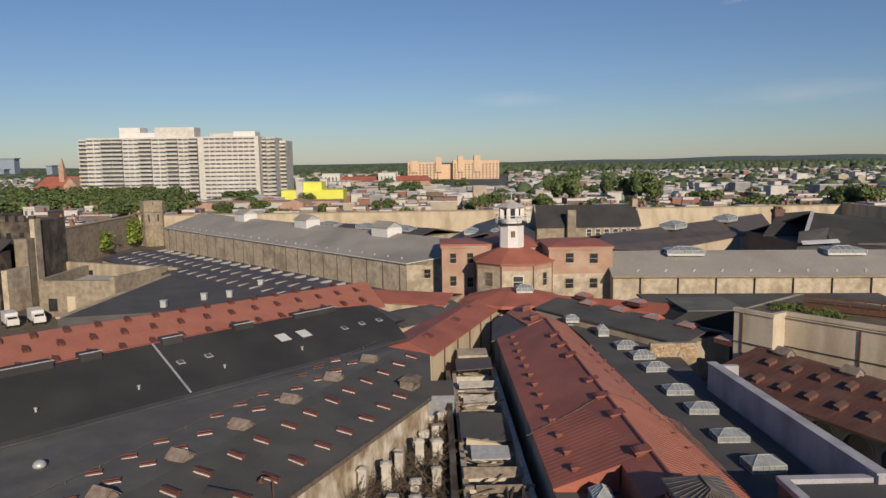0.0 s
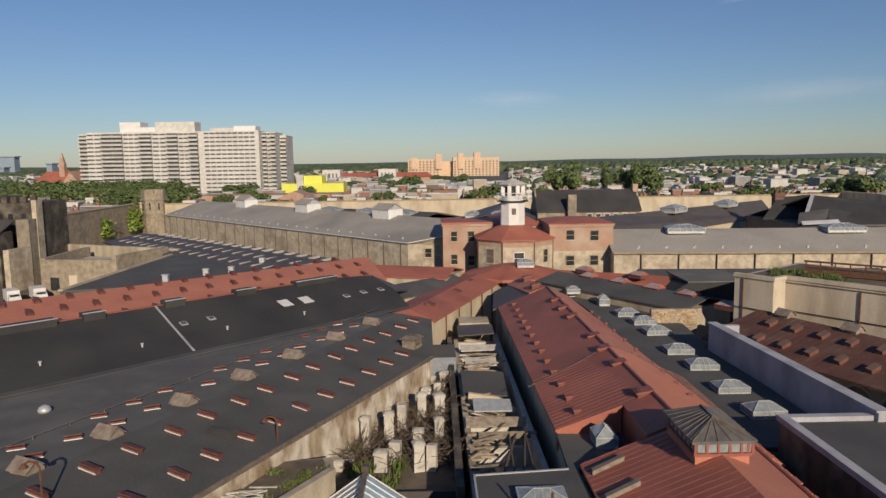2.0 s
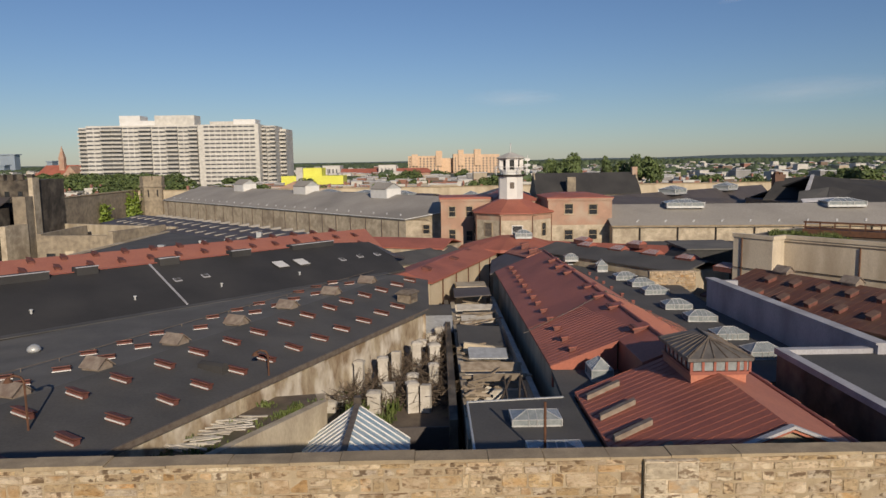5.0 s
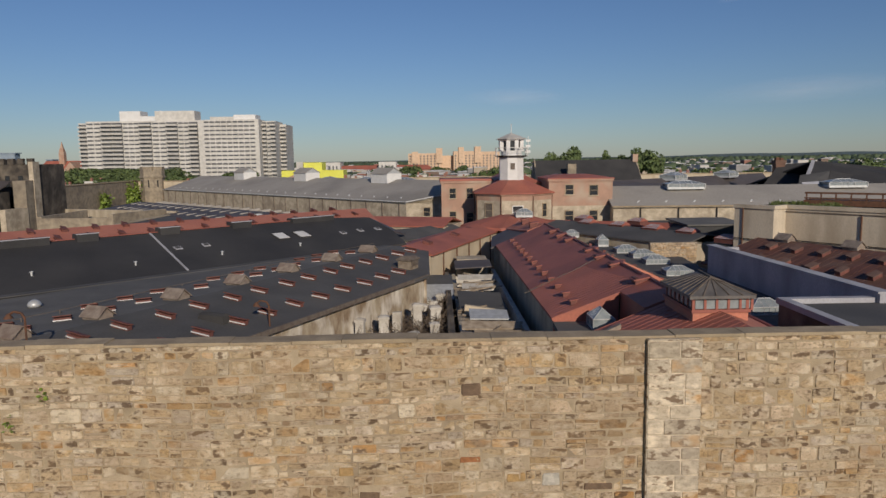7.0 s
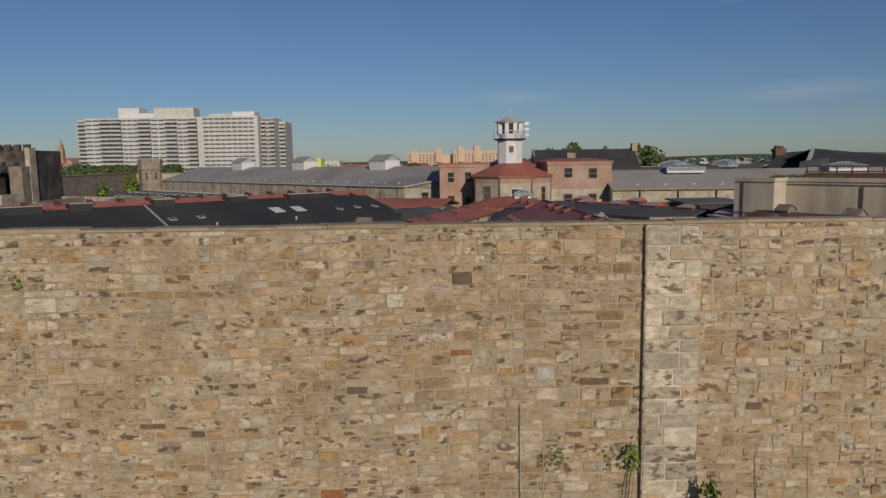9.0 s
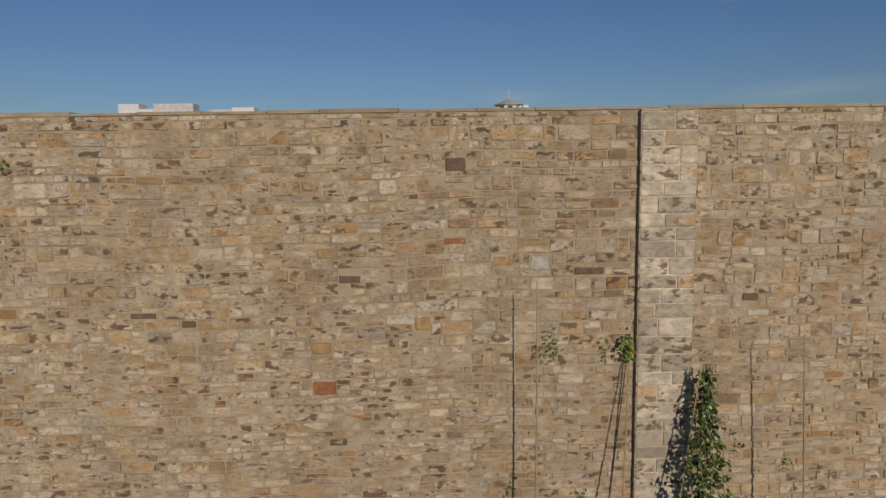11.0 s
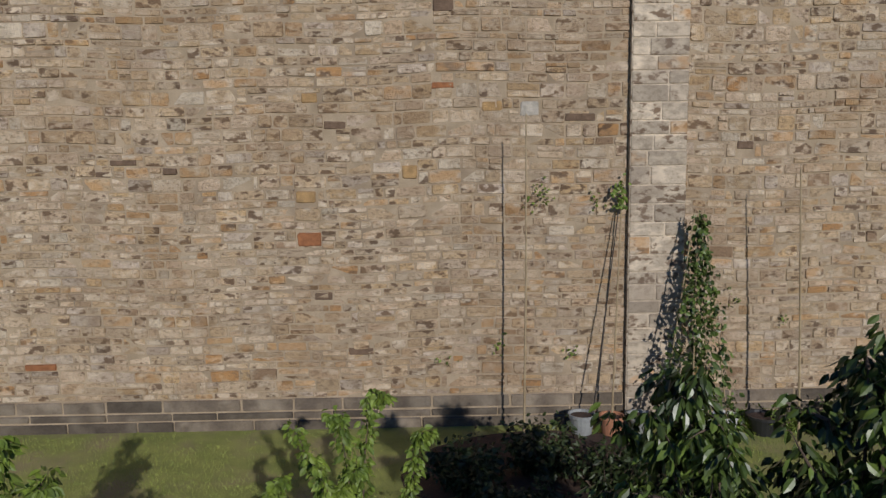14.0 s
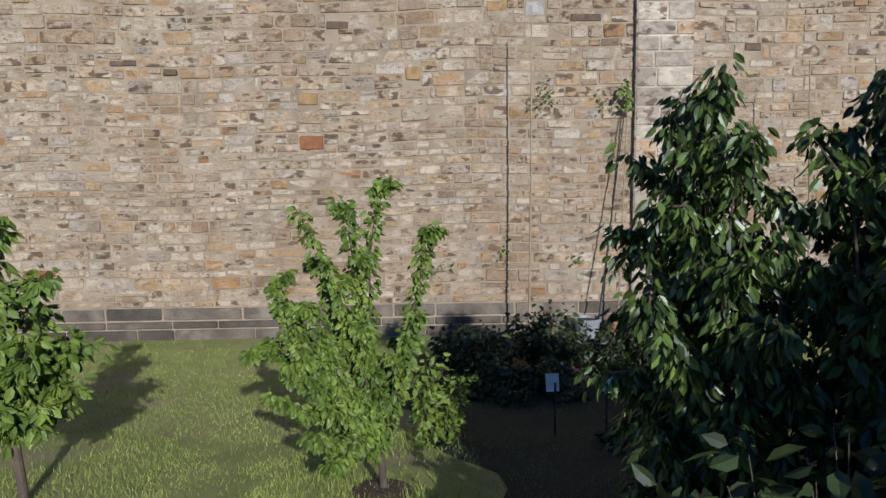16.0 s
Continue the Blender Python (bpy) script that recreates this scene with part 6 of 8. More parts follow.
part("roof", Geo().prism([(-40, 74.5), (-22, 78.5), (-21.5, 86.5), (-38.6, 103.2)], -0.1, 4.9), m_felt, K2)
part("edge_strip", Geo().slab([(-40.1, 74.3, 5.05), (-39.6, 74.3, 5.05), (-38.2, 103.3, 5.05), (-38.7, 103.3, 5.05)], 0.2), m_tan, K2)
for x, y in ((-27.2, 83.5), (-24.6, 85.0), (-30.5, 79.4), (-22.6, 92.5)):
    t = thing("roof_unit", "small pale galvanised roof unit", "vent", group="small roof units", at=(x, y, 4.9))
    part("body", Geo().box(-0.3, 0.3, -0.3, 0.3, 0, 0.7), m_whitemetal, t)
    part("cowl", Geo().box(-0.36, 0.36, -0.36, 0.36, 0.7, 0.82), m_whitemetal, t)
TL = thing("stone_shed", "low roofless tan stone building", "building")
part("wall", Geo().prism([(-55, 98.5), (-44.5, 97.5), (-44.5, 98.2), (-55, 99.2)], -0.1, 5.1), m_rubble, TL)
part("wall", Geo().prism([(-44.6, 97.5), (-44, 97.6), (-40.5, 108), (-41.1, 108.1)], -0.1, 5.6), m_rubble, TL)
part("wall", Geo().prism([(-55, 98.5), (-54.3, 98.5), (-54.3, 112), (-55, 112)], -0.1, 5.3), m_rubble, TL)
part("rear_wall", Geo().prism([(-62, 118), (-39, 108), (-39, 108.8), (-62, 118.8)], -0.1, 5.2), m_render, TL)
part("floor", Geo().prism([(-54.6, 99), (-44.4, 98), (-41, 108), (-54.6, 112)], 3.6, 3.8), m_pillar, TL)
part("door", Geo().box(-50.9, -48.6, 98.0, 98.2, 0, 2.9), m_tan, TL)
part("window", Geo().box(-53.6, -52.4, 98.2, 98.4, 0.8, 2.6), m_window, TL)
GT = thing("gate_building", "crenellated stone gate building, shade put into its dark stone", "building")
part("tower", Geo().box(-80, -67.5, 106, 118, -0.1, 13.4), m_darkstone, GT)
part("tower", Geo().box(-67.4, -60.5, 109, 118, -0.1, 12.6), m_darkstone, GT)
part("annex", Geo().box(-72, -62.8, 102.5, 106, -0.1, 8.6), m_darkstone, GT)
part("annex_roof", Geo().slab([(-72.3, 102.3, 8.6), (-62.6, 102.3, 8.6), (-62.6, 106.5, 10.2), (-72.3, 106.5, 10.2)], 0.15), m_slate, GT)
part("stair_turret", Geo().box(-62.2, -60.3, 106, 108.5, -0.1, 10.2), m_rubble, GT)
for k in range(9):
    part("merlon", Geo().box(-79.8 + k * 1.45, -79.0 + k * 1.45, 105.8, 106.4, 13.4, 14.2), m_darkstone, GT)
for k in range(5):
    part("merlon", Geo().box(-67.2 + k * 1.45, -66.3 + k * 1.45, 108.8, 109.4, 12.6, 13.5), m_darkstone, GT)
for x, z in ((-66.2, 9.2), (-64.6, 9.2), (-62.6, 9.2), (-66.0, 5.6), (-63.9, 5.6)):
    part("window", Geo().box(x - 0.35, x + 0.35, 108.9, 109.1, z, z + 1.7), m_window, GT)
for z in (4.2, 8.4, 11.6):
    part("string_course", Geo().box(-80.1, -67.4, 105.85, 106, z, z + 0.3), m_rubble, GT)
for x, z, h in ((-78.6, 9.4, 1.9), (-76.4, 9.4, 1.9), (-74.0, 9.2, 1.7), (-71.4, 9.4, 1.9), (-69.2, 9.2, 1.6), (-77.5, 5.2, 2.4), (-74.6, 5.0, 2.6), (-72.6, 12.0, 1.0), (-69.4, 12.0, 1.0)):
    part("window", Geo().box(x - 0.42, x + 0.42, 105.86, 105.99, z, z + h), m_window, GT)
    part("sill", Geo().box(x - 0.6, x + 0.6, 105.75, 106, z - 0.22, z), m_palestone, GT)
part("buttress", Geo().prism([(-68.2, 104.8), (-67.2, 104.8), (-67.2, 106), (-68.2, 106)], 8.7, 13.2), m_rubble, GT)
part("buttress", Geo().prism([(-60.9, 108.2), (-60.2, 108.2), (-60.2, 110), (-60.9, 110)], -0.1, 13.0), m_palestone, GT)
part("broken_wall", Geo().prism([(-61.6, 101.2), (-60.8, 101.2), (-60.2, 106), (-61.0, 106)], -0.1, 6.2), m_palestone, GT)
for x, z in ((-70, 5), (-67, 5), (-64.6, 5)):
    part("window", Geo().box(x - 0.4, x + 0.4, 102.4, 102.6, z, z + 1.8), m_window, GT)
for k in range(2):
    t = thing("parked_truck", "white box truck parked in the yard", "truck", group="parked trucks", at=(-56.0 + k * 2.6, 93.0 + (k % 2) * 1.6, 0), rz=40)
    t.scale = (0.75, 0.75, 0.75)
    part("box", Geo().box(-1.0, 1.0, -1.2, 2.6, 0.6, 2.5), m_white, t)
    part("cab", Geo().loft([[(-0.95, -2.6, 0.5), (0.95, -2.6, 0.5), (0.95, -1.2, 0.5), (-0.95, -1.2, 0.5)], [(-0.95, -2.6, 1.2), (0.95, -2.6, 1.2), (0.95, -1.2, 1.2), (-0.95, -1.2, 1.2)], [(-0.85, -2.0, 1.95), (0.85, -2.0, 1.95), (0.85, -1.2, 1.95), (-0.85, -1.2, 1.95)]]), m_white, t)
    part("windscreen", Geo().slab([(-0.8, -2.52, 1.28), (0.8, -2.52, 1.28), (0.75, -2.06, 1.9), (-0.75, -2.06, 1.9)], 0.03), m_window, t)
    for sx in (-0.95, 0.95):
        for yy in (-1.8, 1.6):
            part("wheel", Geo().tube((sx - 0.12, yy, 0.4), (sx + 0.12, yy, 0.4), 0.4, sides=14), m_barrel, t)

Q = thing("cell_block", "far cell block with dark slate roof", "building", group="cell blocks")
part("wall", Geo().prism([(38.6, 115.6), (70.9, 145), (62, 155), (27, 108)], -0.1, 5.8), m_tan, Q)
part("roof_slope", Geo().slab([(38.4, 115.2, 5.9), (71.1, 144.9, 5.9), (71.9, 152.4, 8.6), (28.5, 115.5, 8.6), (24, 106, 7.6)], 0.2), m_slate, Q)
part("roof_slope", Geo().slab([(28.5, 115.5, 8.6), (71.9, 152.4, 8.6), (62, 162, 6), (18, 124, 6)], 0.2), m_slate, Q)
for x, y in ((44, 127.5), (59, 140.5)):
    copy_thing(rl, pose(x, y, 8.4, 0, 0, 47) @ Matrix.Diagonal((2.6, 2.2, 1.6, 1)))
BH = thing("black_house", "long stone house with steep black roof and dormers", "building")
part("wall", Geo().box(20.4, 40.2, 135, 143, -0.1, 8.2), m_rubble, BH)
part("roof_slope", Geo().slab([(20.2, 134.7, 8.1), (40.4, 134.7, 8.1), (40.4, 139, 12.0), (20.2, 139, 12.0)], 0.2), m_black, BH)
part("roof_slope", Geo().slab([(20.2, 139, 12.0), (40.4, 139, 12.0), (40.4, 143.3, 8.1), (20.2, 143.3, 8.1)], 0.2), m_black, BH)
for x in (20.25, 40.25):
    part("gable", Geo().add([(x, 135, 8), (x, 143, 8), (x, 139, 12.2), (x + 0.3, 135, 8), (x + 0.3, 143, 8), (x + 0.3, 139, 12.2)], [(0, 2, 1), (3, 4, 5), (0, 3, 5, 2), (2, 5, 4, 1)]), m_rubble, BH)
part("chimney", Geo().box(26, 27.6, 133.6, 134.9, -0.1, 11.3), m_rubble, BH)
part("chimney", Geo().box(39.6, 40.6, 138.2, 139.4, 11.5, 13.0), m_brick, BH)
for k in range(6):
    window_at(BH, pose(30.4 + k * 1.7, 135.0, 6.2), 0.9, 1.3, m_white)
HB = thing("far_block", "far prison block with low dark roof and skylights", "building", group="far blocks")
part("wall", Geo().prism([(-28, 140), (-4, 122), (6, 134), (-18, 152)], -0.1, 7.4), m_render, HB)
part("roof", Geo().slab([(-28.4, 140, 7.4), (-4, 121.6, 7.4), (1, 128, 8.8), (-23, 146, 8.8)], 0.2), m_slate, HB)
part("roof", Geo().slab([(-23, 146, 8.8), (1, 128, 8.8), (6.4, 134, 7.4), (-18, 152.4, 7.4)], 0.2), m_slate, HB)
for x, y in ((-20, 141), (-12, 135.4), (-5, 130)):
    copy_thing(rl, pose(x, y, 8.4, 0, 0, -37) @ Matrix.Diagonal((2.3, 1.6, 1.2, 1)))
HC = thing("far_block", "far prison block with dark roof seen behind the tower", "building", group="far blocks")
part("wall", Geo().prism([(2, 118), (16, 112), (22, 150), (10, 152)], -0.1, 7.2), m_render, HC)
part("roof", Geo().slab([(1.6, 118, 7.2), (9, 115, 9.2), (16, 151, 9.2), (9.6, 152.4, 7.2)], 0.2), m_slate, HC)
part("roof", Geo().slab([(9, 115, 9.2), (16.4, 111.6, 7.2), (22.4, 150, 7.2), (16, 151, 9.2)], 0.2), m_slate, HC)
for x, y in ((7, 122), (11, 120), (13.4, 128)):
    copy_thing(rl, pose(x, y, 8.5, 0, 0, 80) @ Matrix.Diagonal((2.0, 1.4, 1.2, 1)))
RB = thing("black_hall", "large hall with steep black roof and white verge", "building")
part("wall", Geo().box(58.5, 95, 109, 130, -0.1, 7.2), m_slate, RB)
part("roof_slope", Geo().slab([(57.7, 108, 7.2), (95, 108, 5.4), (95, 119, 8.3), (64.8, 119, 11.4)], 0.25), m_black, RB)
part("roof_slope", Geo().slab([(64.8, 119, 11.4), (95, 119, 8.3), (95, 130.4, 6.0), (58.5, 130.4, 7.0)], 0.25), m_black, RB)
part("verge", Geo().slab([(57.5, 108, 8.2), (58.1, 108, 8.2), (65.2, 119, 11.55), (64.6, 119, 11.55)], 0.4), m_whitewall, RB)
part("rear_roof", Geo().slab([(57.5, 121, 7.4), (68.5, 121, 7.4), (68.5, 126, 11.1), (62.4, 126, 10.7)], 0.25), m_black, RB)
part("cross_gable", Geo().slab([(54.4, 103.5, 7.3), (58.5, 103.5, 7.3), (61.7, 108, 9.9), (57, 108, 9.3)], 0.3), m_felt, RB)
part("cross_gable", Geo().slab([(59, 103.5, 7.3), (64.0, 103.5, 7.0), (66.0, 109, 9.2), (61.7, 108, 9.95)], 0.3), m_black, RB)
part("flashing", Geo().slab([(55.0, 103.0, 8.0), (60.6, 103.0, 8.2), (60.6, 103.6, 8.6), (55.0, 103.6, 8.4)], 0.12), m_whitewall, RB)
CH = thing("chimney_stack", "tall square brown brick chimney", "chimney", at=(62.5, 126, 0))
part("shaft", Geo().box(-0.9, 0.75, -0.7, 0.7, -0.1, 10.9), m_rustbrick, CH)
part("cap", Geo().box(-1.02, 0.9, -0.85, 0.85, 10.9, 11.5), m_rustbrick, CH)
part("flue", Geo().box(-0.75, -0.15, -0.4, 0.4, 11.5, 12.0).box(0.05, 0.6, -0.4, 0.4, 11.5, 11.9), m_rust, CH)


# ---- the city ----
def bear(px, y):
    """The x at the distance y of a bearing given by its offset across the first view."""
    return y * ((px - 784) / 1262 + 0.0175)


unit = mesh("window", Geo().box(-0.5, 0.5, -0.5, 0.5, 0, 1), m_farwin)
slab_unit = mesh("balcony", Geo().box(-0.5, 0.5, -0.5, 0.5, 0, 1), m_slabedge)


def shared(name, me, parent, x, y, z, sx, sy, sz):
    ob = new(name, me)
    ob.parent = parent
    ob.matrix_basis = Matrix.Translation((x, y, z)) @ Matrix.Diagonal((sx, sy, sz, 1))
    return ob


def facade(parent, x0, y, bays, floors, z0, fh, along=(1, 0)):
    """Bays (width, kind) side by side: w a window strip on every floor, b a balcony stack."""
    x = 0.0
    for w, kind in bays:
        for f in range(floors):
            z = z0 + f * fh
            cx, cy = x0 + (x + w / 2) * along[0], y + (x + w / 2) * along[1]
            wx, wy = (w if along[0] else 0.5), (w if along[1] else 0.5)
            if kind == "w":
                n = max(1, round(w / 3.2))
                for i in range(n):
                    t = x + w * (i + 0.5) / n
                    shared("window", unit, parent, x0 + t * along[0], y + t * along[1], z + 0.95, w / n * 0.84 if along[0] else 0.3, w / n * 0.84 if along[1] else 0.3, fh * 0.38)
            elif kind == "b":
                shared("window", unit, parent, cx, cy, z + 0.35, wx * 0.96 if along[0] else 0.3, wy * 0.96 if along[1] else 0.3, fh * 0.72)
                shared("balcony", slab_unit, parent, cx - (1.0 if along[1] else 0) * -1, cy - (0.9 if along[0] else 0), z - 0.1, w * 0.98 if along[0] else 1.6, w * 0.98 if along[1] else 1.6, 1.0)
        x += w


T1 = thing("apartment_tower", "wide cream concrete apartment tower with balconies", "apartment building", group="apartment towers")
part("body", Geo().box(-190, -128.5, 402, 420, -1, 35.8), m_hirise, T1)
part("wing", Geo().box(-197, -190, 408, 424, -1, 35.2), m_hirise, T1)
facade(T1, -190, 402, [(8, "w"), (6, "b"), (6, "b"), (9, "w"), (7, "b"), (8, "w"), (6.5, "b"), (6, "w"), (5, "b")], 15, 1.2, 2.27)
facade(T1, -197, 408, [(7, "b")], 15, 1.0, 2.25)
part("penthouse", Geo().box(-172.5, -161, 405, 416, 35.8, 41.4), m_white, T1)
part("penthouse", Geo().box(-153, -131, 405, 416, 35.8, 41.3), m_hirise, T1)
part("penthouse", Geo().box(-161, -153, 405, 416, 35.8, 38.5), m_white, T1)
T2 = thing("apartment_tower", "cream apartment tower with ribbon windows", "apartment building", group="apartment towers")
part("body", Geo().box(-126.5, -93.5, 396, 416, -1, 35.6), m_hirise, T2)
facade(T2, -126.5, 396, [(3, "-"), (28, "w"), (2, "-")], 15, 1.2, 2.27)
part("penthouse", Geo().box(-121, -108, 400, 412, 35.6, 37.4), m_slabedge, T2)
part("penthouse", Geo().box(-108, -96, 400, 412, 35.6, 38.4), m_white, T2)
T3 = thing("apartment_tower", "shaded cream apartment tower wing with balconies", "apartment building", group="apartment towers")
# darker concrete than the other towers: this wing's shade put into colour
part("body", Geo().box(-93.4, -86, 404, 424, -1, 35), m_slabedge, T3)
part("body", Geo().box(-86, -82.5, 416, 436, -1, 33.6), m_slabedge, T3)
facade(T3, -93.4, 404, [(2.4, "b"), (2.2, "w"), (2.8, "b")], 15, 1.0, 2.25)
facade(T3, -86, 416, [(3.5, "b")], 14, 1.0, 2.25)

OB = thing("brick_hotel", "wide peach brick block with stepped towers", "apartment building")
for x0, x1, z in ((-24, 12.5, 19.2), (12.5, 26.5, 16.5), (26.5, 53, 21), (53, 78, 20.3)):
    part("body", Geo().box(x0, x1, 800 + (10 if x0 == 12.5 else 0), 825, -8, z), m_orange, OB)
for x0, x1, z in ((7, 14, 24.6), (32, 38, 25.5), (50, 57, 26), (-20, -13, 21)):
    part("turret", Geo().box(x0, x1, 798, 812, 8, z), m_orange, OB)
for k in range(26):
    for f in range(8):
        x = -22 + k * 3.9
        if not 11.5 < x < 26.5:
            shared("window", unit, OB, x, 799.9, -5 + f * 2.9, 1.5, 0.6, 1.5)

YB = thing("yellow_building", "bright yellow flat roofed warehouse", "building", at=(0, 0, 0))
part("wall", Geo().box(-68.5, -40, 330, 345, -1, 8.2), m_yellow, YB)
part("tower", Geo().box(-61.5, -58.5, 329.6, 338, -1, 12.1), m_slabedge, YB)
part("upper", Geo().box(-58.4, -50, 331, 344, 8.2, 11.8), m_yellow, YB)
CHU = thing("church", "brick church with steep red roof and spire", "church")
part("wall", Geo().box(-224, -189, 420, 436, -1, 6.5), m_brick, CHU)
part("roof", Geo().add([(-231, 417, 6.2), (-184, 417, 6.2), (-184, 439, 6.2), (-231, 439, 6.2), (-227, 428, 14.6), (-188, 428, 14.6)], [(0, 1, 5, 4), (2, 3, 4, 5), (0, 4, 3), (1, 2, 5), (0, 3, 2, 1)]), m_redroof, CHU)
part("front_gable", Geo().add([(-215, 415, 4), (-199, 415, 4), (-207, 415, 14.0), (-215, 428, 4), (-199, 428, 4), (-207, 428, 14.0)], [(0, 1, 2), (0, 2, 5, 3), (1, 4, 5, 2)]), m_brick, CHU)
part("tower", Geo().box(-217.5, -214.5, 424, 427, -1, 19), m_brick, CHU)
part("spire", Geo().loft([[(-217.5, 424, 19), (-214.5, 424, 19), (-214.5, 427, 19), (-217.5, 427, 19)], [(-216.1, 425.4, 25.6), (-215.9, 425.4, 25.6), (-215.9, 425.6, 25.6), (-216.1, 425.6, 25.6)]]), m_brick, CHU)
RR = thing("school_building", "long building with maroon hipped roof and pale pavilions", "building")
part("wall", Geo().box(-88, 2, 620, 636, -1, 4), m_brick, RR)
part("roof", Geo().loft([[(-89, 619, 4), (3, 619, 4), (3, 637, 4), (-89, 637, 4)], [(-84, 627, 8), (-2, 627, 8), (-2, 629, 8), (-84, 629, 8)]]), m_redroof, RR)
for x in (-92, -44):
    part("pavilion", Geo().box(x, x + 15, 616, 640, -1, 11), m_hirise, RR)
    for k in range(4):
        shared("window", unit, RR, x + 3 + k * 3, 615.9, 4, 1.2, 0.5, 4)
IND = thing("brick_works", "low red brick works with glazed sawtooth", "building")
part("wall", Geo().box(-98, -38, 300, 318, -1, 4.6), m_brick, IND)
part("glazing", Geo().box(-84, -62, 299.6, 300, 2.0, 4.2), m_whitemetal, IND)
part("gable", Geo().add([(-56, 262, -1), (-44, 262, -1), (-44, 262, 5), (-50, 262, 7.6), (-56, 262, 5), (-56, 276, 5), (-44, 276, 5), (-50, 276, 7.6)], [(0, 1, 2, 3, 4), (2, 6, 7, 3), (3, 7, 5, 4)]), m_brick, IND)
for px, y, w, h in ((28, 1500, 30, 36), (10, 1450, 26, 14), (205, 1200, 16, 30), (185, 1250, 16, 26), (100, 1300, 10, 20)):
    t = thing("distant_tower", "hazy glass office tower far away", "tower", group="distant towers")
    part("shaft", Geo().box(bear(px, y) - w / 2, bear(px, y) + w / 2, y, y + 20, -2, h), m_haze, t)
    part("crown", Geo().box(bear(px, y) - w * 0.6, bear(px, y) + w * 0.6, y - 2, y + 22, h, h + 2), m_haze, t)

HOUSE = [material("painted_white_front", (0.66, 0.63, 0.57), (0.56, 0.53, 0.48), scale=0.3, fine=3, bump=0), material("buff_front", (0.50, 0.42, 0.31), (0.42, 0.35, 0.26), scale=0.3, fine=3, bump=0),
         material("red_brick_front", (0.33, 0.16, 0.11), (0.26, 0.12, 0.09), scale=0.3, fine=3, bump=0), material("grey_front", (0.33, 0.32, 0.31), (0.26, 0.25, 0.24), scale=0.3, fine=3, bump=0),
         material("brown_front", (0.22, 0.15, 0.11), (0.17, 0.12, 0.09), scale=0.3, fine=3, bump=0)]
ROOFS = [material("silver_coated_roof", (0.60, 0.60, 0.60), (0.48, 0.48, 0.48), scale=0.2, fine=2, bump=0), m_greyroof, material("light_gravel_roof", (0.40, 0.37, 0.33), (0.32, 0.30, 0.27), scale=0.2, fine=2, bump=0), m_felt]
rng = random.Random(77)
protos = {}


def row_house(kind, roof):
    w, d, h = 4.2, 10.0, 5.4
    t = thing("row_house", ("white painted", "buff", "red brick", "grey", "brown")[kind] + " flat roofed city row house", "house", group="row houses")
    part("wall", Geo().box(-w / 2, w / 2, 0, d, -1, h), HOUSE[kind], t)
    part("roof", Geo().box(-w / 2 - 0.02, w / 2 + 0.02, -0.1, d, h, h + 0.25), ROOFS[roof], t)
    part("cornice", Geo().box(-w / 2, w / 2, -0.35, 0.0, h - 0.4, h + 0.35), HOUSE[0], t)
    part("chimney", Geo().box(-w / 2 + 0.2, -w / 2 + 0.9, 4, 5, h, h + 1.3), HOUSE[2], t)
    for x in (-1.1, 1.1):
        for z in (0.6, 3.2):
            shared("window", unit, t, x, -0.03, z, 0.9, 0.2, 1.3)
    return t


def house_at(x, y, rz, kind, roof, sz):
    m = pose(x, y, -0.6, 0, 0, rz)
    if (kind, roof) not in protos:
        protos[kind, roof] = row_house(kind, roof)
        protos[kind, roof].matrix_basis = m
    else:
        copy_thing(protos[kind, roof], m @ Matrix.Diagonal((1, 1, sz, 1)))


for y in (206, 232, 262, 292):
    x = bear(60, y)
    while x < bear(1600, y):
        run = rng.randint(3, 8)
        kind = rng.choice((0, 0, 1, 1, 2, 3, 4))
        for k in range(run):
            if rng.random() < 0.4:
                kind = rng.choice((0, 0, 1, 2, 3, 4))
            clear = all(not (a < x < b and c < y < d) for a, b, c, d in ((-100, -36, 255, 330),))
            if clear:
                house_at(x, y + rng.uniform(-2, 2), 0 if rng.random() < 0.8 else 90, kind, rng.choice((0, 0, 1, 2, 3)), rng.choice((0.85, 1, 1, 1.2)))
            x += 4.3
        x += rng.choice((0, 6, 12))
for k in range(7):
    house_at(-86 - (k % 2) * 8, 140 + k * 7, 90, (2, 1, 3, 0)[k % 4], 0, 1.1)

fh_ = [Geo() for _ in range(6)]
for y in range(325, 960, 20):
    x = bear(-40, y)
    while x < bear(1640, y):
        w = rng.uniform(3.5, 9)
        if rng.random() < 0.86 - y / 6000 and not (bear(80, y) < x < bear(520, y) and y > 360) and not (bear(490, y) < x < bear(620, y) and 320 < y < 360) and not (bear(700, y) < x < bear(900, y) and y > 470):
            h = rng.uniform(2.5, 5.2) if rng.random() < 0.95 else rng.uniform(6, 8.5)
            yy = y + rng.uniform(-7, 7)
            fh_[rng.choice((0, 0, 0, 1, 3, 3, 2, 4))].box(x, x + w * 0.92, yy, yy + rng.uniform(6, 10), -2, h)
            fh_[5].box(x - 0.1, x + w * 0.92 + 0.1, yy - 0.2, yy + 7, h, h + 0.3)
        x += w
for k, gg in enumerate(fh_):
    tagged(new("distant_houses", mesh("distant_houses", gg, ROOFS[0] if k == 5 else HOUSE[k])), "many small pale flat roofed houses far off", "houses", kind="stuff")


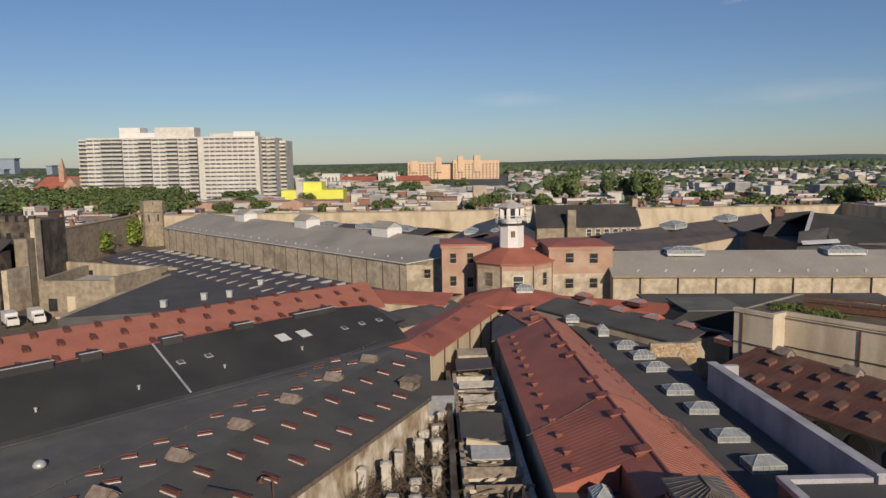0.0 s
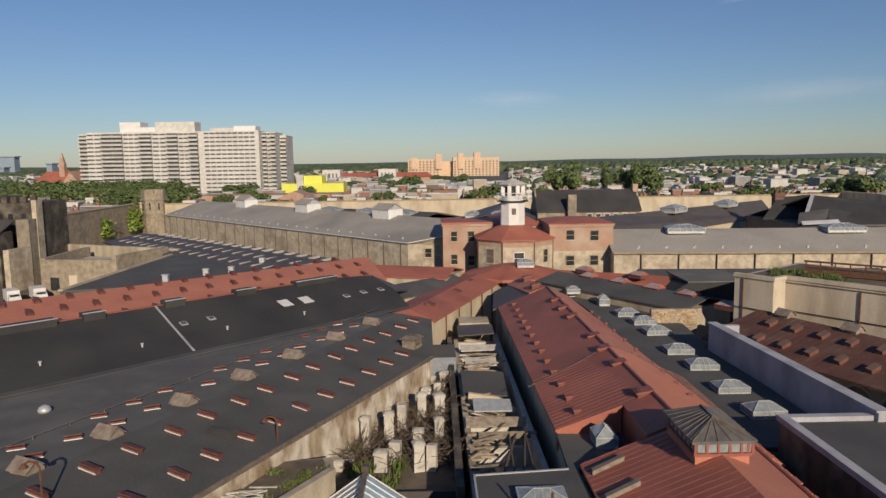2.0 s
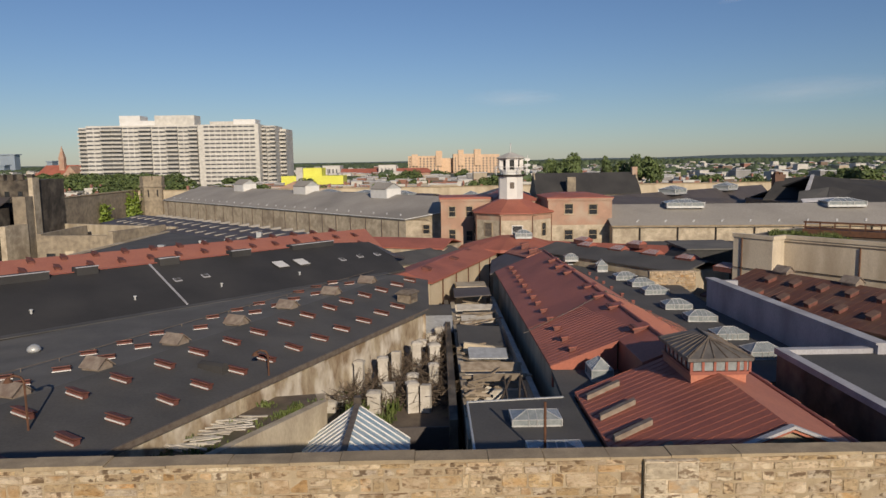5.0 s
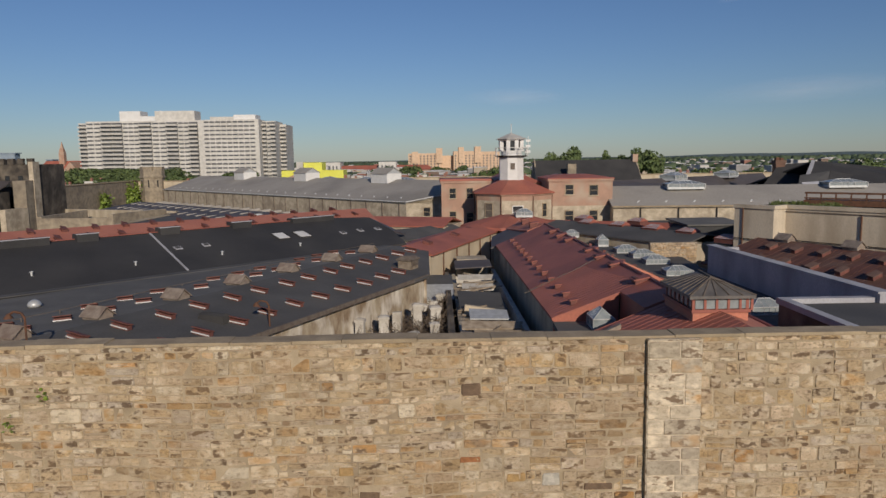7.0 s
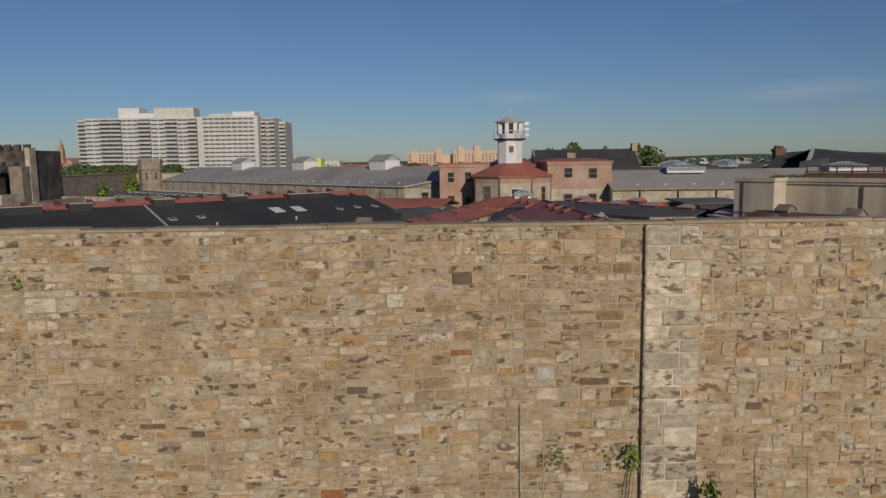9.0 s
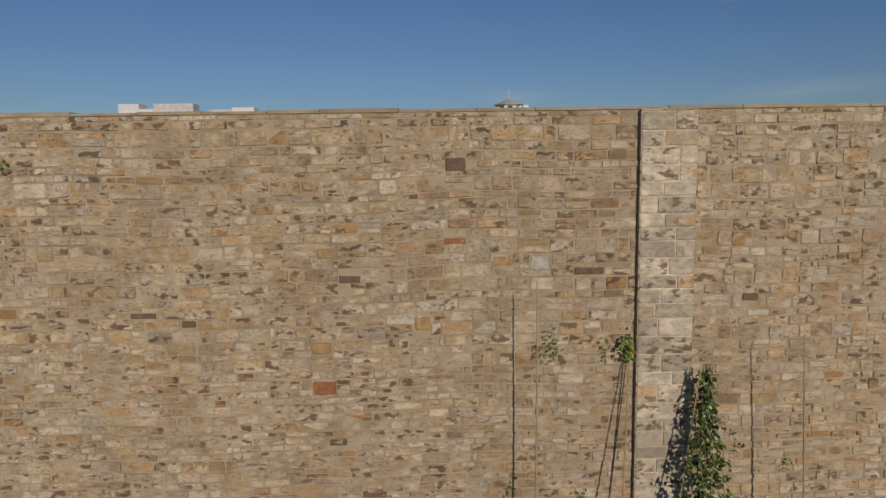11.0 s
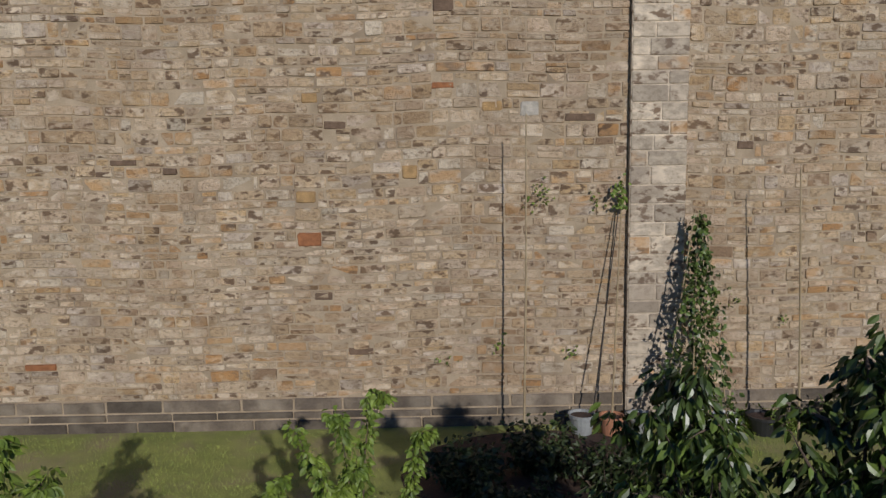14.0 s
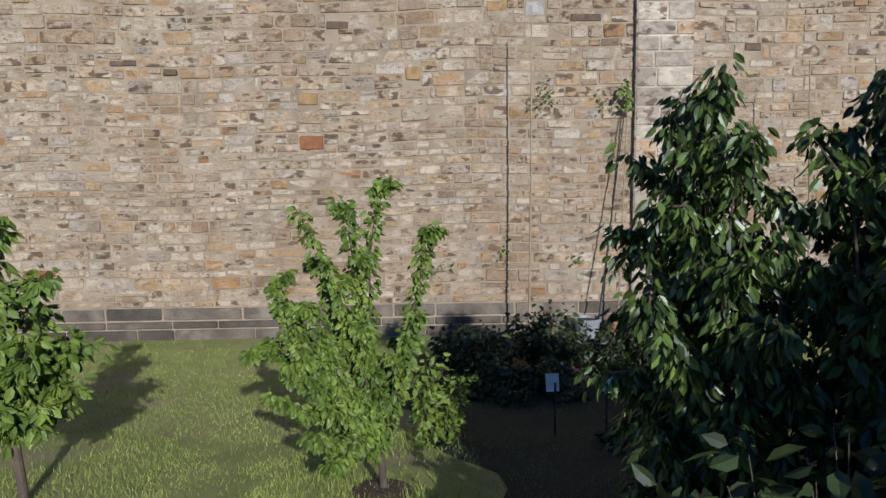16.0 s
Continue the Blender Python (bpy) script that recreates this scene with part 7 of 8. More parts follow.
def crown_geo(seed, n, leaf):
    r = random.Random(seed)
    lobes = [(Vector((r.gauss(0, 0.42), r.gauss(0, 0.42), r.uniform(-0.35, 0.5))), r.uniform(0.35, 0.62)) for _ in range(9)]
    gg = Geo()
    for k in range(n):
        c, rad = r.choice(lobes)
        d = Vector((r.gauss(0, 1), r.gauss(0, 1), r.gauss(0, 1))).normalized()
        p = c + d * rad * r.uniform(0.72, 1.05)
        p.z *= 0.85
        q = (d + Vector((r.gauss(0, .5), r.gauss(0, .5), r.gauss(0, .5)))).to_track_quat("Z", "Y")
        s = leaf * r.uniform(0.6, 1.3)
        gg.add([p + q @ Vector(v) for v in ((-s, -s * 0.6, 0), (0, -s * 0.7, s * 0.25), (s, 0, 0), (0.1 * s, s * 0.8, s * 0.2), (-s * 0.8, s * 0.5, -s * 0.1))], [(0, 1, 2, 3, 4)])
    return gg


crowns = [mesh("crown", crown_geo(200 + k, 1500, 0.085), m_citytree) for k in range(5)]
trunk = mesh("trunk", Geo().tube((0, 0, -0.1), (0, 0, 0.5), 0.05, 0.03, sides=6).tube((0, 0, 0.4), (0.25, 0.1, 0.8), 0.03, 0.015, sides=5).tube((0, 0, 0.4), (-0.2, 0.15, 0.8), 0.03, 0.015, sides=5), m_bark)


def city_tree(x, y, h, w, rz, k):
    t = thing("street_tree", "full leafed dark green street tree", "tree", group="street trees", at=(x, y, -0.6), rz=rz)
    c = part("crown", crowns[k % 5], None, t)
    c.matrix_basis = Matrix.Translation((0, 0, h * 0.62)) @ Matrix.Diagonal((w, w, h * 0.48, 1))
    b = part("trunk", trunk, None, t)
    b.matrix_basis = Matrix.Diagonal((h * 0.8, h * 0.8, h * 0.8, 1))


SPOTS = [(1010, 300, 18.5, 8.5), (985, 304, 16, 6), (1135, 296, 17.5, 8), (1160, 290, 13, 5), (1120, 305, 15, 7), (1075, 330, 17, 4), (870, 262, 10.5, 6), (850, 255, 9, 5), (545, 320, 8.5, 5), (415, 355, 9, 10), (440, 352, 9, 9),
         (355, 250, 6, 4), (285, 255, 9, 6), (230, 262, 10, 7), (205, 258, 8.5, 7), (965, 262, 9.5, 6), (935, 268, 8, 5), (1065, 245, 8.5, 5), (800, 215, 5, 4), (655, 218, 4.8, 5), (820, 520, 9, 8), (780, 540, 8, 9), (700, 420, 8, 8),
         (730, 430, 10, 8), (750, 300, 8, 6), (690, 290, 7, 5), (1340, 250, 9, 6), (1360, 246, 7, 5), (1165, 226, 7, 4), (1255, 290, 9, 6), (1510, 255, 11, 8), (1545, 250, 12, 8), (1480, 300, 9, 6), (160, 165, 7, 4), (500, 240, 7, 5), (575, 262, 7, 5)]
for k, (px, y, h, w) in enumerate(SPOTS):
    city_tree(bear(px, y), y, h, w * 0.8, 37 * k, k)
for k in range(75):
    px = rng.uniform(-30, 335)
    y = rng.uniform(275, 390)
    city_tree(bear(px, y), y, rng.uniform(8.5, 12), rng.uniform(5, 8), rng.uniform(0, 360), k)
for k in range(130):
    px, y = rng.uniform(330, 1620), rng.uniform(225, 560)
    if 490 < px < 615 and y < 335 or 725 < px < 890:
        continue
    city_tree(bear(px, y), y, rng.uniform(5, 7.5), rng.uniform(3, 5), rng.uniform(0, 360), k)

# far woods and hills
wood = Geo()
for k in range(6500):
    y = 400 * (1 + 6.2 * rng.random() ** 1.1)
    px = rng.uniform(-60, 1640)
    if y < 600 and (100 < px < 520 or rng.random() < 0.3) or 490 < px < 615 and y < 620:
        continue
    if 690 < px < 905 and y < 1000:
        continue
    if y < 1000 and rng.random() < 0.55:
        continue
    x, h, w = bear(px, y), rng.uniform(4.0, 7.5) * (1 + (0.5 if px > 880 and 1000 < y < 1600 else 0)), rng.uniform(2.2, 5.5) * (1 + y / 2600)
    ring = lambda f, z: [(x + w * f * math.cos(a) * rng.uniform(0.75, 1.2), y + w * f * math.sin(a), z + rng.uniform(-0.8, 0.8)) for a in [i * math.tau / 7 for i in range(7)]]
    wood.loft([ring(0.9, -2), ring(1.1, h * 0.4), ring(0.85, h * 0.75), ring(0.35, h)])
tagged(new("far_woods", mesh("far_woods", wood, m_wood_near, True)), "dark green tree belts of the distant city", "woods", kind="stuff")
hill = Geo()
nx, ny = 160, 7
for j in range(ny):
    y = 2500 + j * 320
    for i in range(nx):
        px = -300 + i * 2200 / (nx - 1)
        big = max(0.0, min(1.0, (px - 700) / 700))
        rise = j / (ny - 1)
        z = -4 + rise * (14 + 21 * big) * (0.7 + 0.5 * noise.noise(Vector((px * 0.006, 1.7, 0)))) + 1.2 * noise.noise(Vector((px * 0.03, j * 0.7, 3)))
        hill.v.append((bear(px, y), y, z))
for j in range(ny - 1):
    for i in range(nx - 1):
        hill.f.append((j * nx + i, j * nx + i + 1, (j + 1) * nx + i + 1, (j + 1) * nx + i))
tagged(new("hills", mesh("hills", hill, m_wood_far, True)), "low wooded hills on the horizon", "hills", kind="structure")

# two faint clouds
cm = bpy.data.materials.new("thin_cloud")
cm.use_nodes = True
cn = cm.node_tree
cb = cn.nodes["Principled BSDF"]
cb.inputs["Base Color"].default_value, cb.inputs["Roughness"].default_value = (0.75, 0.72, 0.72, 1), 1.0
tc = cn.nodes.new("ShaderNodeTexCoord")
gr2 = cn.nodes.new("ShaderNodeTexGradient")
gr2.gradient_type = "SPHERICAL"
nz = cn.nodes.new("ShaderNodeTexNoise")
nz.inputs["Scale"].default_value, nz.inputs["Detail"].default_value = 2.5, 5
mm = cn.nodes.new("ShaderNodeMath")
mm.operation = "MULTIPLY"
m2 = cn.nodes.new("ShaderNodeMath")
m2.operation = "MULTIPLY"
m2.inputs[1].default_value = 0.20
cn.links.new(tc.outputs["Object"], gr2.inputs[0])
cn.links.new(tc.outputs["Object"], nz.inputs["Vector"])
cn.links.new(gr2.outputs["Fac"], mm.inputs[0])
cn.links.new(nz.outputs["Fac"], mm.inputs[1])
cn.links.new(mm.outputs[0], m2.inputs[0])
cn.links.new(m2.outputs[0], cb.inputs["Alpha"])
disc = mesh("cloud", Geo().add([(math.cos(k * math.tau / 24), 0, math.sin(k * math.tau / 24)) for k in range(24)], [tuple(range(24))]), cm)
for px, z, w, h, tilt in ((912, 398, 330, 60, 0), (1310, 1010, 190, 26, -14), (1430, 430, 700, 90, -4)):
    ob = tagged(new("cloud", disc), "faint thin pale cloud in blue sky", "cloud", group="thin clouds", kind="structure")
    ob.matrix_basis = pose(bear(px, 4600), 4600, z, 0, tilt, 0) @ Matrix.Diagonal((w, 1, h, 1))
    ob.visible_shadow = False


# ---- the garden below the wall ----
def leaf(geo, p, d, size, width, rng, fold=0.25):
    """One pointed leaf folded along its rib: it starts at p and hangs along d."""
    d = d.normalized()
    side = d.cross(Vector((rng.gauss(0, 1), rng.gauss(0, 1), rng.gauss(0, 1)))).normalized()
    up = side.cross(d)
    sag = up * size * 0.05
    m1, m2, tip = p + d * size * 0.28 - sag * 0.4, p + d * size * 0.62 - sag, p + d * size - sag * 2.4
    s1, s2 = side * size * width * 0.86, side * size * width * 0.84
    f = up * size * fold * width
    geo.add([p, m1 + s1 + f, m2 + s2 + f, tip, m2 - s2 + f, m1 - s1 + f, m1, m2],
            [(0, 6, 1), (6, 7, 2, 1), (7, 3, 2), (0, 5, 6), (5, 4, 7, 6), (4, 3, 7)])


def shoot(wood, leaves, a, b, r, n, size, width, spread, rng, droop=0.5):
    """A limb from a to b, bent a little, with leaves set round it."""
    a, b = Vector(a), Vector(b)
    mid = a.lerp(b, 0.5) + Vector((rng.gauss(0, 0.06), rng.gauss(0, 0.06), rng.gauss(0.03, 0.05))) * (b - a).length
    pts = [a.lerp(mid, t / 3).lerp(mid.lerp(b, t / 3), t / 3) for t in range(4)]
    for i in range(3):
        wood.tube(pts[i], pts[i + 1], r * (1 - i * 0.28), r * (1 - (i + 1) * 0.28), sides=6)
    for _ in range(n):
        t = rng.random() ** 0.8 * 3
        i = min(2, int(t))
        p = pts[i].lerp(pts[i + 1], t - i)
        out = Vector((rng.gauss(0, 1), rng.gauss(0, 1), rng.gauss(0, 0.6))).normalized()
        p = p + out * spread * rng.random()
        leaf(leaves, p, out + Vector((0, 0, -droop)), size * rng.uniform(0.6, 1.2), width, rng)
    return pts


def garden_tree(name, label, base, trunk_top, limbs, r, leaf_mat, size, width, per_limb, spread, rng, droop=0.5, twigs=4, twig_len=0.5):
    t = thing(name, label, "tree", at=(0, 0, 0))
    wood, leaves = Geo(), Geo()
    bx, by = base
    top = Vector(trunk_top)
    wood.tube((bx, by, -0.05), (bx, by, 0.0), r * 1.5, r * 1.2, sides=9).tube((bx, by, 0), Vector((bx, by, 0)).lerp(top, 0.5) + Vector((0.02, 0, 0)), r * 1.2, r, sides=9)
    wood.tube(Vector((bx, by, 0)).lerp(top, 0.5) + Vector((0.02, 0, 0)), top, r, r * 0.85, sides=9)
    for k, tip in enumerate(limbs):
        pts = shoot(wood, leaves, top + Vector((0, 0, -0.12 * (k % 3))), tip, r * 0.5, per_limb, size, width, spread, rng, droop)
        for _ in range(twigs):
            i = rng.randint(1, 3)
            d = Vector((rng.gauss(0, 1), rng.gauss(0, 1), rng.gauss(0.25, 0.6))).normalized() * twig_len * rng.uniform(0.5, 1.1)
            shoot(wood, leaves, pts[i], pts[i] + d, r * 0.22, per_limb // 3, size, width, spread * 0.8, rng, droop)
    part("trunk", wood, m_bark, t)
    part("crown", leaves, leaf_mat, t)
    return t


rng = random.Random(5)
V = Vector
TY = 4.45
GZ0 = ground_z(TY)
garden_tree("fruit_tree", "young light green fruit tree with upright shoots", (-0.20, TY), (-0.22, TY, 1.05),
            [(-0.17, TY, 3.2), (-0.44, TY - 0.1, 2.98), (-0.84, TY - 0.2, 3.0), (-0.72, TY + 0.2, 2.5), (-1.1, TY, 2.3), (-0.95, TY - 0.1, 1.95), (-0.8, TY - 0.2, 1.65), (0.24, TY + 0.1, 2.78), (0.12, TY - 0.3, 2.1), (-1.22, TY + 0.2, 1.75), (-1.1, TY - 0.3, 1.45),
             (-0.75, TY - 0.5, 1.15), (-0.6, TY + 0.4, 1.9), (0.05, TY + 0.2, 1.75), (-0.85, TY - 0.3, 1.9), (-0.5, TY - 0.5, 0.95), (-1.0, TY - 0.2, 2.15), (-0.7, TY - 0.3, 2.2), (-0.95, TY - 0.15, 1.6), (-0.6, TY - 0.35, 1.35), (-0.35, TY - 0.2, 2.0)], 0.034, m_leaf, 0.072, 0.33, 420, 0.082, rng, 0.95, 2, 0.18)
garden_tree("fruit_tree", "small round headed fruit tree on a pale trunk", (-3.26, 4.3), (-3.32, 4.3, 1.35),
            [(-3.32 + 0.52 * math.cos(a) * s, 4.3 + 0.5 * math.sin(a) * s, z) for a, s, z in ((0.2, 1, 1.85), (1.3, 1, 2.0), (2.5, 1, 1.85), (3.6, 1, 2.0), (4.7, 1, 1.8), (5.6, 1, 2.0), (0.8, 0.55, 2.35), (2.9, 0.6, 2.4), (5.0, 0.6, 2.35), (0, 0, 2.82), (0.1, 1.1, 1.5), (1.9, 1.1, 1.5), (4.1, 1.1, 1.45), (5.2, 1.0, 1.4))],
            0.040, m_leaf, 0.125, 0.28, 130, 0.14, rng, 0.8, 4, 0.28)


def big_limbs(c, rx, ry, z0, z1, n):
    out = []
    for k in range(n):
        f = (k + 0.5) / n
        z = z0 + (z1 - z0) * f
        w = math.sin(math.pi * min(0.97, 0.18 + 0.80 * f)) ** 0.7
        a = k * 2.4
        out.append((c[0] + rx * w * math.cos(a), c[1] + ry * w * math.sin(a), z))
    return out


garden_tree("cherry_tree", "dense dark green cherry tree with long drooping leaves", (2.15, 3.0), (2.15, 3.0, 1.2), big_limbs((2.05, 2.95), 0.50, 0.75, 0.75, 3.66, 42), 0.05, m_leafdark, 0.105, 0.23, 165, 0.17, rng, 1.3, 5, 0.30)
garden_tree("cherry_tree", "tall dark green cherry tree shading the bed", (3.3, 2.6), (3.3, 2.6, 1.3), big_limbs((3.3, 2.6), 0.78, 0.9, 0.6, 4.05, 52), 0.07, m_leafdark, 0.115, 0.24, 165, 0.19, rng, 1.3, 6, 0.36)
# added out of view, only to throw shade on the two cherry trees
garden_tree("cherry_tree", "unseen leafy tree added to shade the cherry trees", (4.3, -0.6), (4.3, -0.6, 1.3), big_limbs((4.1, -0.6), 1.75, 0.9, 0.4, 4.2, 92), 0.07, m_leafdark, 0.17, 0.28, 110, 0.25, rng, 1.0, 5, 0.5)


def shrub(name, label, at, w, d, h, n, mat, size, rng):
    t = thing(name, label, "shrub", group="garden shrubs", at=at)
    wood, leaves = Geo(), Geo()
    for k in range(n):
        a, s = rng.uniform(0, math.tau), math.sqrt(rng.random())
        tip = (w * s * math.cos(a), d * s * math.sin(a), h * rng.uniform(0.55, 1.05) * (1 - 0.35 * s))
        shoot(wood, leaves, (tip[0] * 0.3, tip[1] * 0.3, 0), tip, 0.012, 46, size, 0.3, 0.13, rng, 0.35)
    part("stem", wood, m_bark, t)
    part("foliage", leaves, mat, t)


# these bed shrubs take the leaf colour with shade painted in
shrub("shrub", "low dark leafy shrub in the shaded bed", (0.95, 9.2, 0), 0.75, 0.7, 1.05, 32, m_leafshade, 0.12, rng)
shrub("shrub", "rounded dark shrub in the shaded bed", (2.1, 9.6, 0), 0.7, 0.6, 1.15, 32, m_leafshade, 0.12, rng)
shrub("shrub", "dark leafy shrub under the pilaster", (3.1, 9.0, 0), 0.7, 0.6, 1.1, 28, m_leafshade, 0.12, rng)
shrub("shrub", "sprawling dark shrub beside the small signs", (1.5, 8.2, ground_z(8.2)), 0.9, 0.5, 0.7, 26, m_leafshade, 0.11, rng)
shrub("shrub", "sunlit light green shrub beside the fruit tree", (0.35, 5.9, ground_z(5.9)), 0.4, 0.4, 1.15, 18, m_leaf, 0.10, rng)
# stays below the view; added for the shadow it casts on the lawn
shrub("shrub", "unseen laurel added to cast shade on the lawn", (2.0, 1.0, ground_z(1.5)), 1.15, 0.6, 1.9, 120, m_leafshade, 0.15, rng)
shrub("shrub", "weedy low plants along the wall foot", (6.6, 11.3, 0), 1.0, 0.4, 0.55, 20, m_leaf, 0.10, rng)
shrub("shrub", "reddish brown low plants along the wall foot", (8.3, 11.2, 0), 0.9, 0.5, 0.7, 20, m_weed, 0.10, rng)

# climbing plants on canes
cane = thing("bean_canes", "tall bamboo canes leaning together with climbing vine", "plant support", at=(5.1, 11.2, 0))
apex = V((0.22, 0.25, 4.1))
vw, vl = Geo(), Geo()
for k, (x, y) in enumerate(((-0.6, -0.2), (-0.05, -0.35), (0.3, -0.3), (0.75, -0.1))):
    part("cane", Geo().tube((x, y, 0), apex + V((0.06 * k - 0.1, 0, 0.1)), 0.016, 0.010, sides=6), m_bamboo, cane)
for k in range(1700):
    f = rng.random() ** 1.35
    x0 = rng.choice((-0.6, -0.05, 0.0, 0.3, 0.75))
    p = V((x0, -0.25, 0)).lerp(apex, f) + V((rng.gauss(0, 0.05 + 0.07 * (1 - f)), rng.gauss(0, 0.08), rng.gauss(0, 0.06)))
    leaf(vl, p, V((rng.gauss(0, 1), rng.gauss(-0.4, 0.6), -0.9)), rng.uniform(0.07, 0.14), 0.36, rng)
part("vine", vl, m_leafdark, cane, "green climbing bean leaves")
pl = thing("climbing_pole", "bamboo pole with a clump of vine leaves", "plant support", at=(0, 0, 0))
part("pole", Geo().tube((3.72, 11.35, 0.3), (3.98, 11.85, 4.75), 0.02, 0.013, sides=6), m_bamboo, pl)
# dark tube drawn in place of the bamboo pole's shadow
part("pole", Geo().tube((3.35, 11.35, 0.3), (3.95, 11.86, 4.5), 0.014, 0.010, sides=6), m_iron, pl)
vl = Geo()
for k in range(45):
    leaf(vl, V((3.9, 11.75, 4.5)) + V((rng.gauss(0, 0.10), rng.gauss(0, 0.05), rng.gauss(0, 0.15))), V((rng.gauss(0, 1), -0.4, -0.8)), rng.uniform(0.07, 0.14), 0.36, rng)
part("vine", vl, m_leaf, pl, "small clump of vine leaves")
for x0, x1, z1, y in ((2.0, 2.04, 5.95, 10.9), (6.95, 6.75, 4.95, 10.7)):
    t = thing("bamboo_stake", "single tall thin bamboo stake", "plant support", group="bamboo stakes")
    part("stake", Geo().tube((x0, y, -0.05), (x0 * 0.5 + x1 * 0.5 + 0.02, y + 0.02, z1 * 0.5), 0.023, 0.019, sides=6).tube((x0 * 0.5 + x1 * 0.5 + 0.02, y + 0.02, z1 * 0.5), (x1, y, z1), 0.019, 0.012, sides=6), m_bamboo, t)
# tufts growing out of the wall
sp = Geo()
for x, z, n, s in ((2.35, 4.45, 40, 0.13), (3.5, 4.35, 16, 0.08), (-7.6, 8.05, 14, 0.09), (-8.4, 7.45, 14, 0.08), (0.6, 1.35, 14, 0.1), (3.1, 1.45, 14, 0.08), (1.6, 1.6, 18, 0.09), (6.2, 2.4, 14, 0.1), (7.2, 2.0, 10, 0.08)):
    for _ in range(n):
        leaf(sp, V((x + rng.gauss(0, s), 11.96 - rng.random() * 0.05, z + rng.gauss(0, s))), V((rng.gauss(0, 1), -0.8, rng.gauss(-0.2, 0.6))), rng.uniform(0.05, 0.11), 0.3, rng)
tagged(new("wall_plants", mesh("wall_plants", sp, m_leaf)), "small green plants rooted in the wall joints", "wall plants", kind="stuff")


def pot(x, y, r, h, mat, label, soil=True):
    t = thing("plant_pot", label, "plant pot", group="plant pots", at=(x, y, 0))
    ring = lambda q, z: [(q * math.cos(a), q * math.sin(a), z) for a in [k * math.tau / 18 for k in range(18)]]
    part("pot", Geo().loft([ring(r * 0.72, 0), ring(r * 0.95, h * 0.85), ring(r * 1.05, h * 0.86), ring(r * 1.05, h), ring(r * 0.92, h), ring(r * 0.88, h - 0.06)]), mat, t)
    part("soil", Geo().tube((0, 0, h - 0.10), (0, 0, h - 0.05), r * 0.88, sides=18), m_mulch, t)


pot(3.15, 11.35, 0.25, 0.42, m_bucket, "pale grey plastic pot of earth")
pot(3.70, 11.28, 0.23, 0.40, m_terracotta, "terracotta pot holding a pole")
pot(4.28, 11.4, 0.27, 0.36, m_bucket, "pale grey pot with low plants")
pot(5.85, 11.3, 0.24, 0.36, m_white, "white plastic bucket below the wall")
pot(6.55, 11.25, 0.30, 0.36, m_barrel, "black tub with plants")
pot(9.1, 11.1, 0.42, 0.95, m_barrel, "large black plastic barrel")
for x, y, rz in ((1.62, 6.05, 4), (2.18, 6.0, -12)):
    t = thing("plant_sign", "small blank white plant sign on a stake", "sign", group="plant signs", at=(x, y, ground_z(y)), rz=rz)
    part("stake", Geo().tube((0, 0.01, -0.05), (0, 0.01, 0.62), 0.012, sides=6), m_iron, t)
    part("card", Geo().box(-0.075, 0.075, -0.008, 0.004, 0.50, 0.70, pose(0, 0, 0, -14)), m_white, t)
solid("mulch_ring", Geo().loft([[(r * math.cos(a) * (1 + 0.08 * math.sin(3 * a)), r * math.sin(a), z) for a in [k * math.tau / 28 for k in range(28)]] for r, z in ((0.30, 0.0), (0.25, 0.05), (0.08, 0.07))]), m_mulch,
      "dark bark mulch ring round the young tree", "mulch", at=(-0.2, 4.4, ground_z(4.4) - 0.03))
solid("planting_bed", Geo().loft([[(2.4 + 2.6 * s * math.cos(a), 9.7 + 1.9 * s * math.sin(a) * (1.0 if math.sin(a) > 0 else 0.85), z) for a in [k * math.tau / 28 for k in range(28)]] for s, z in ((1.0, 0.002), (0.95, 0.04), (0.4, 0.06))]), m_mulch,
      "dark earth planting bed before the wall", "planting bed")

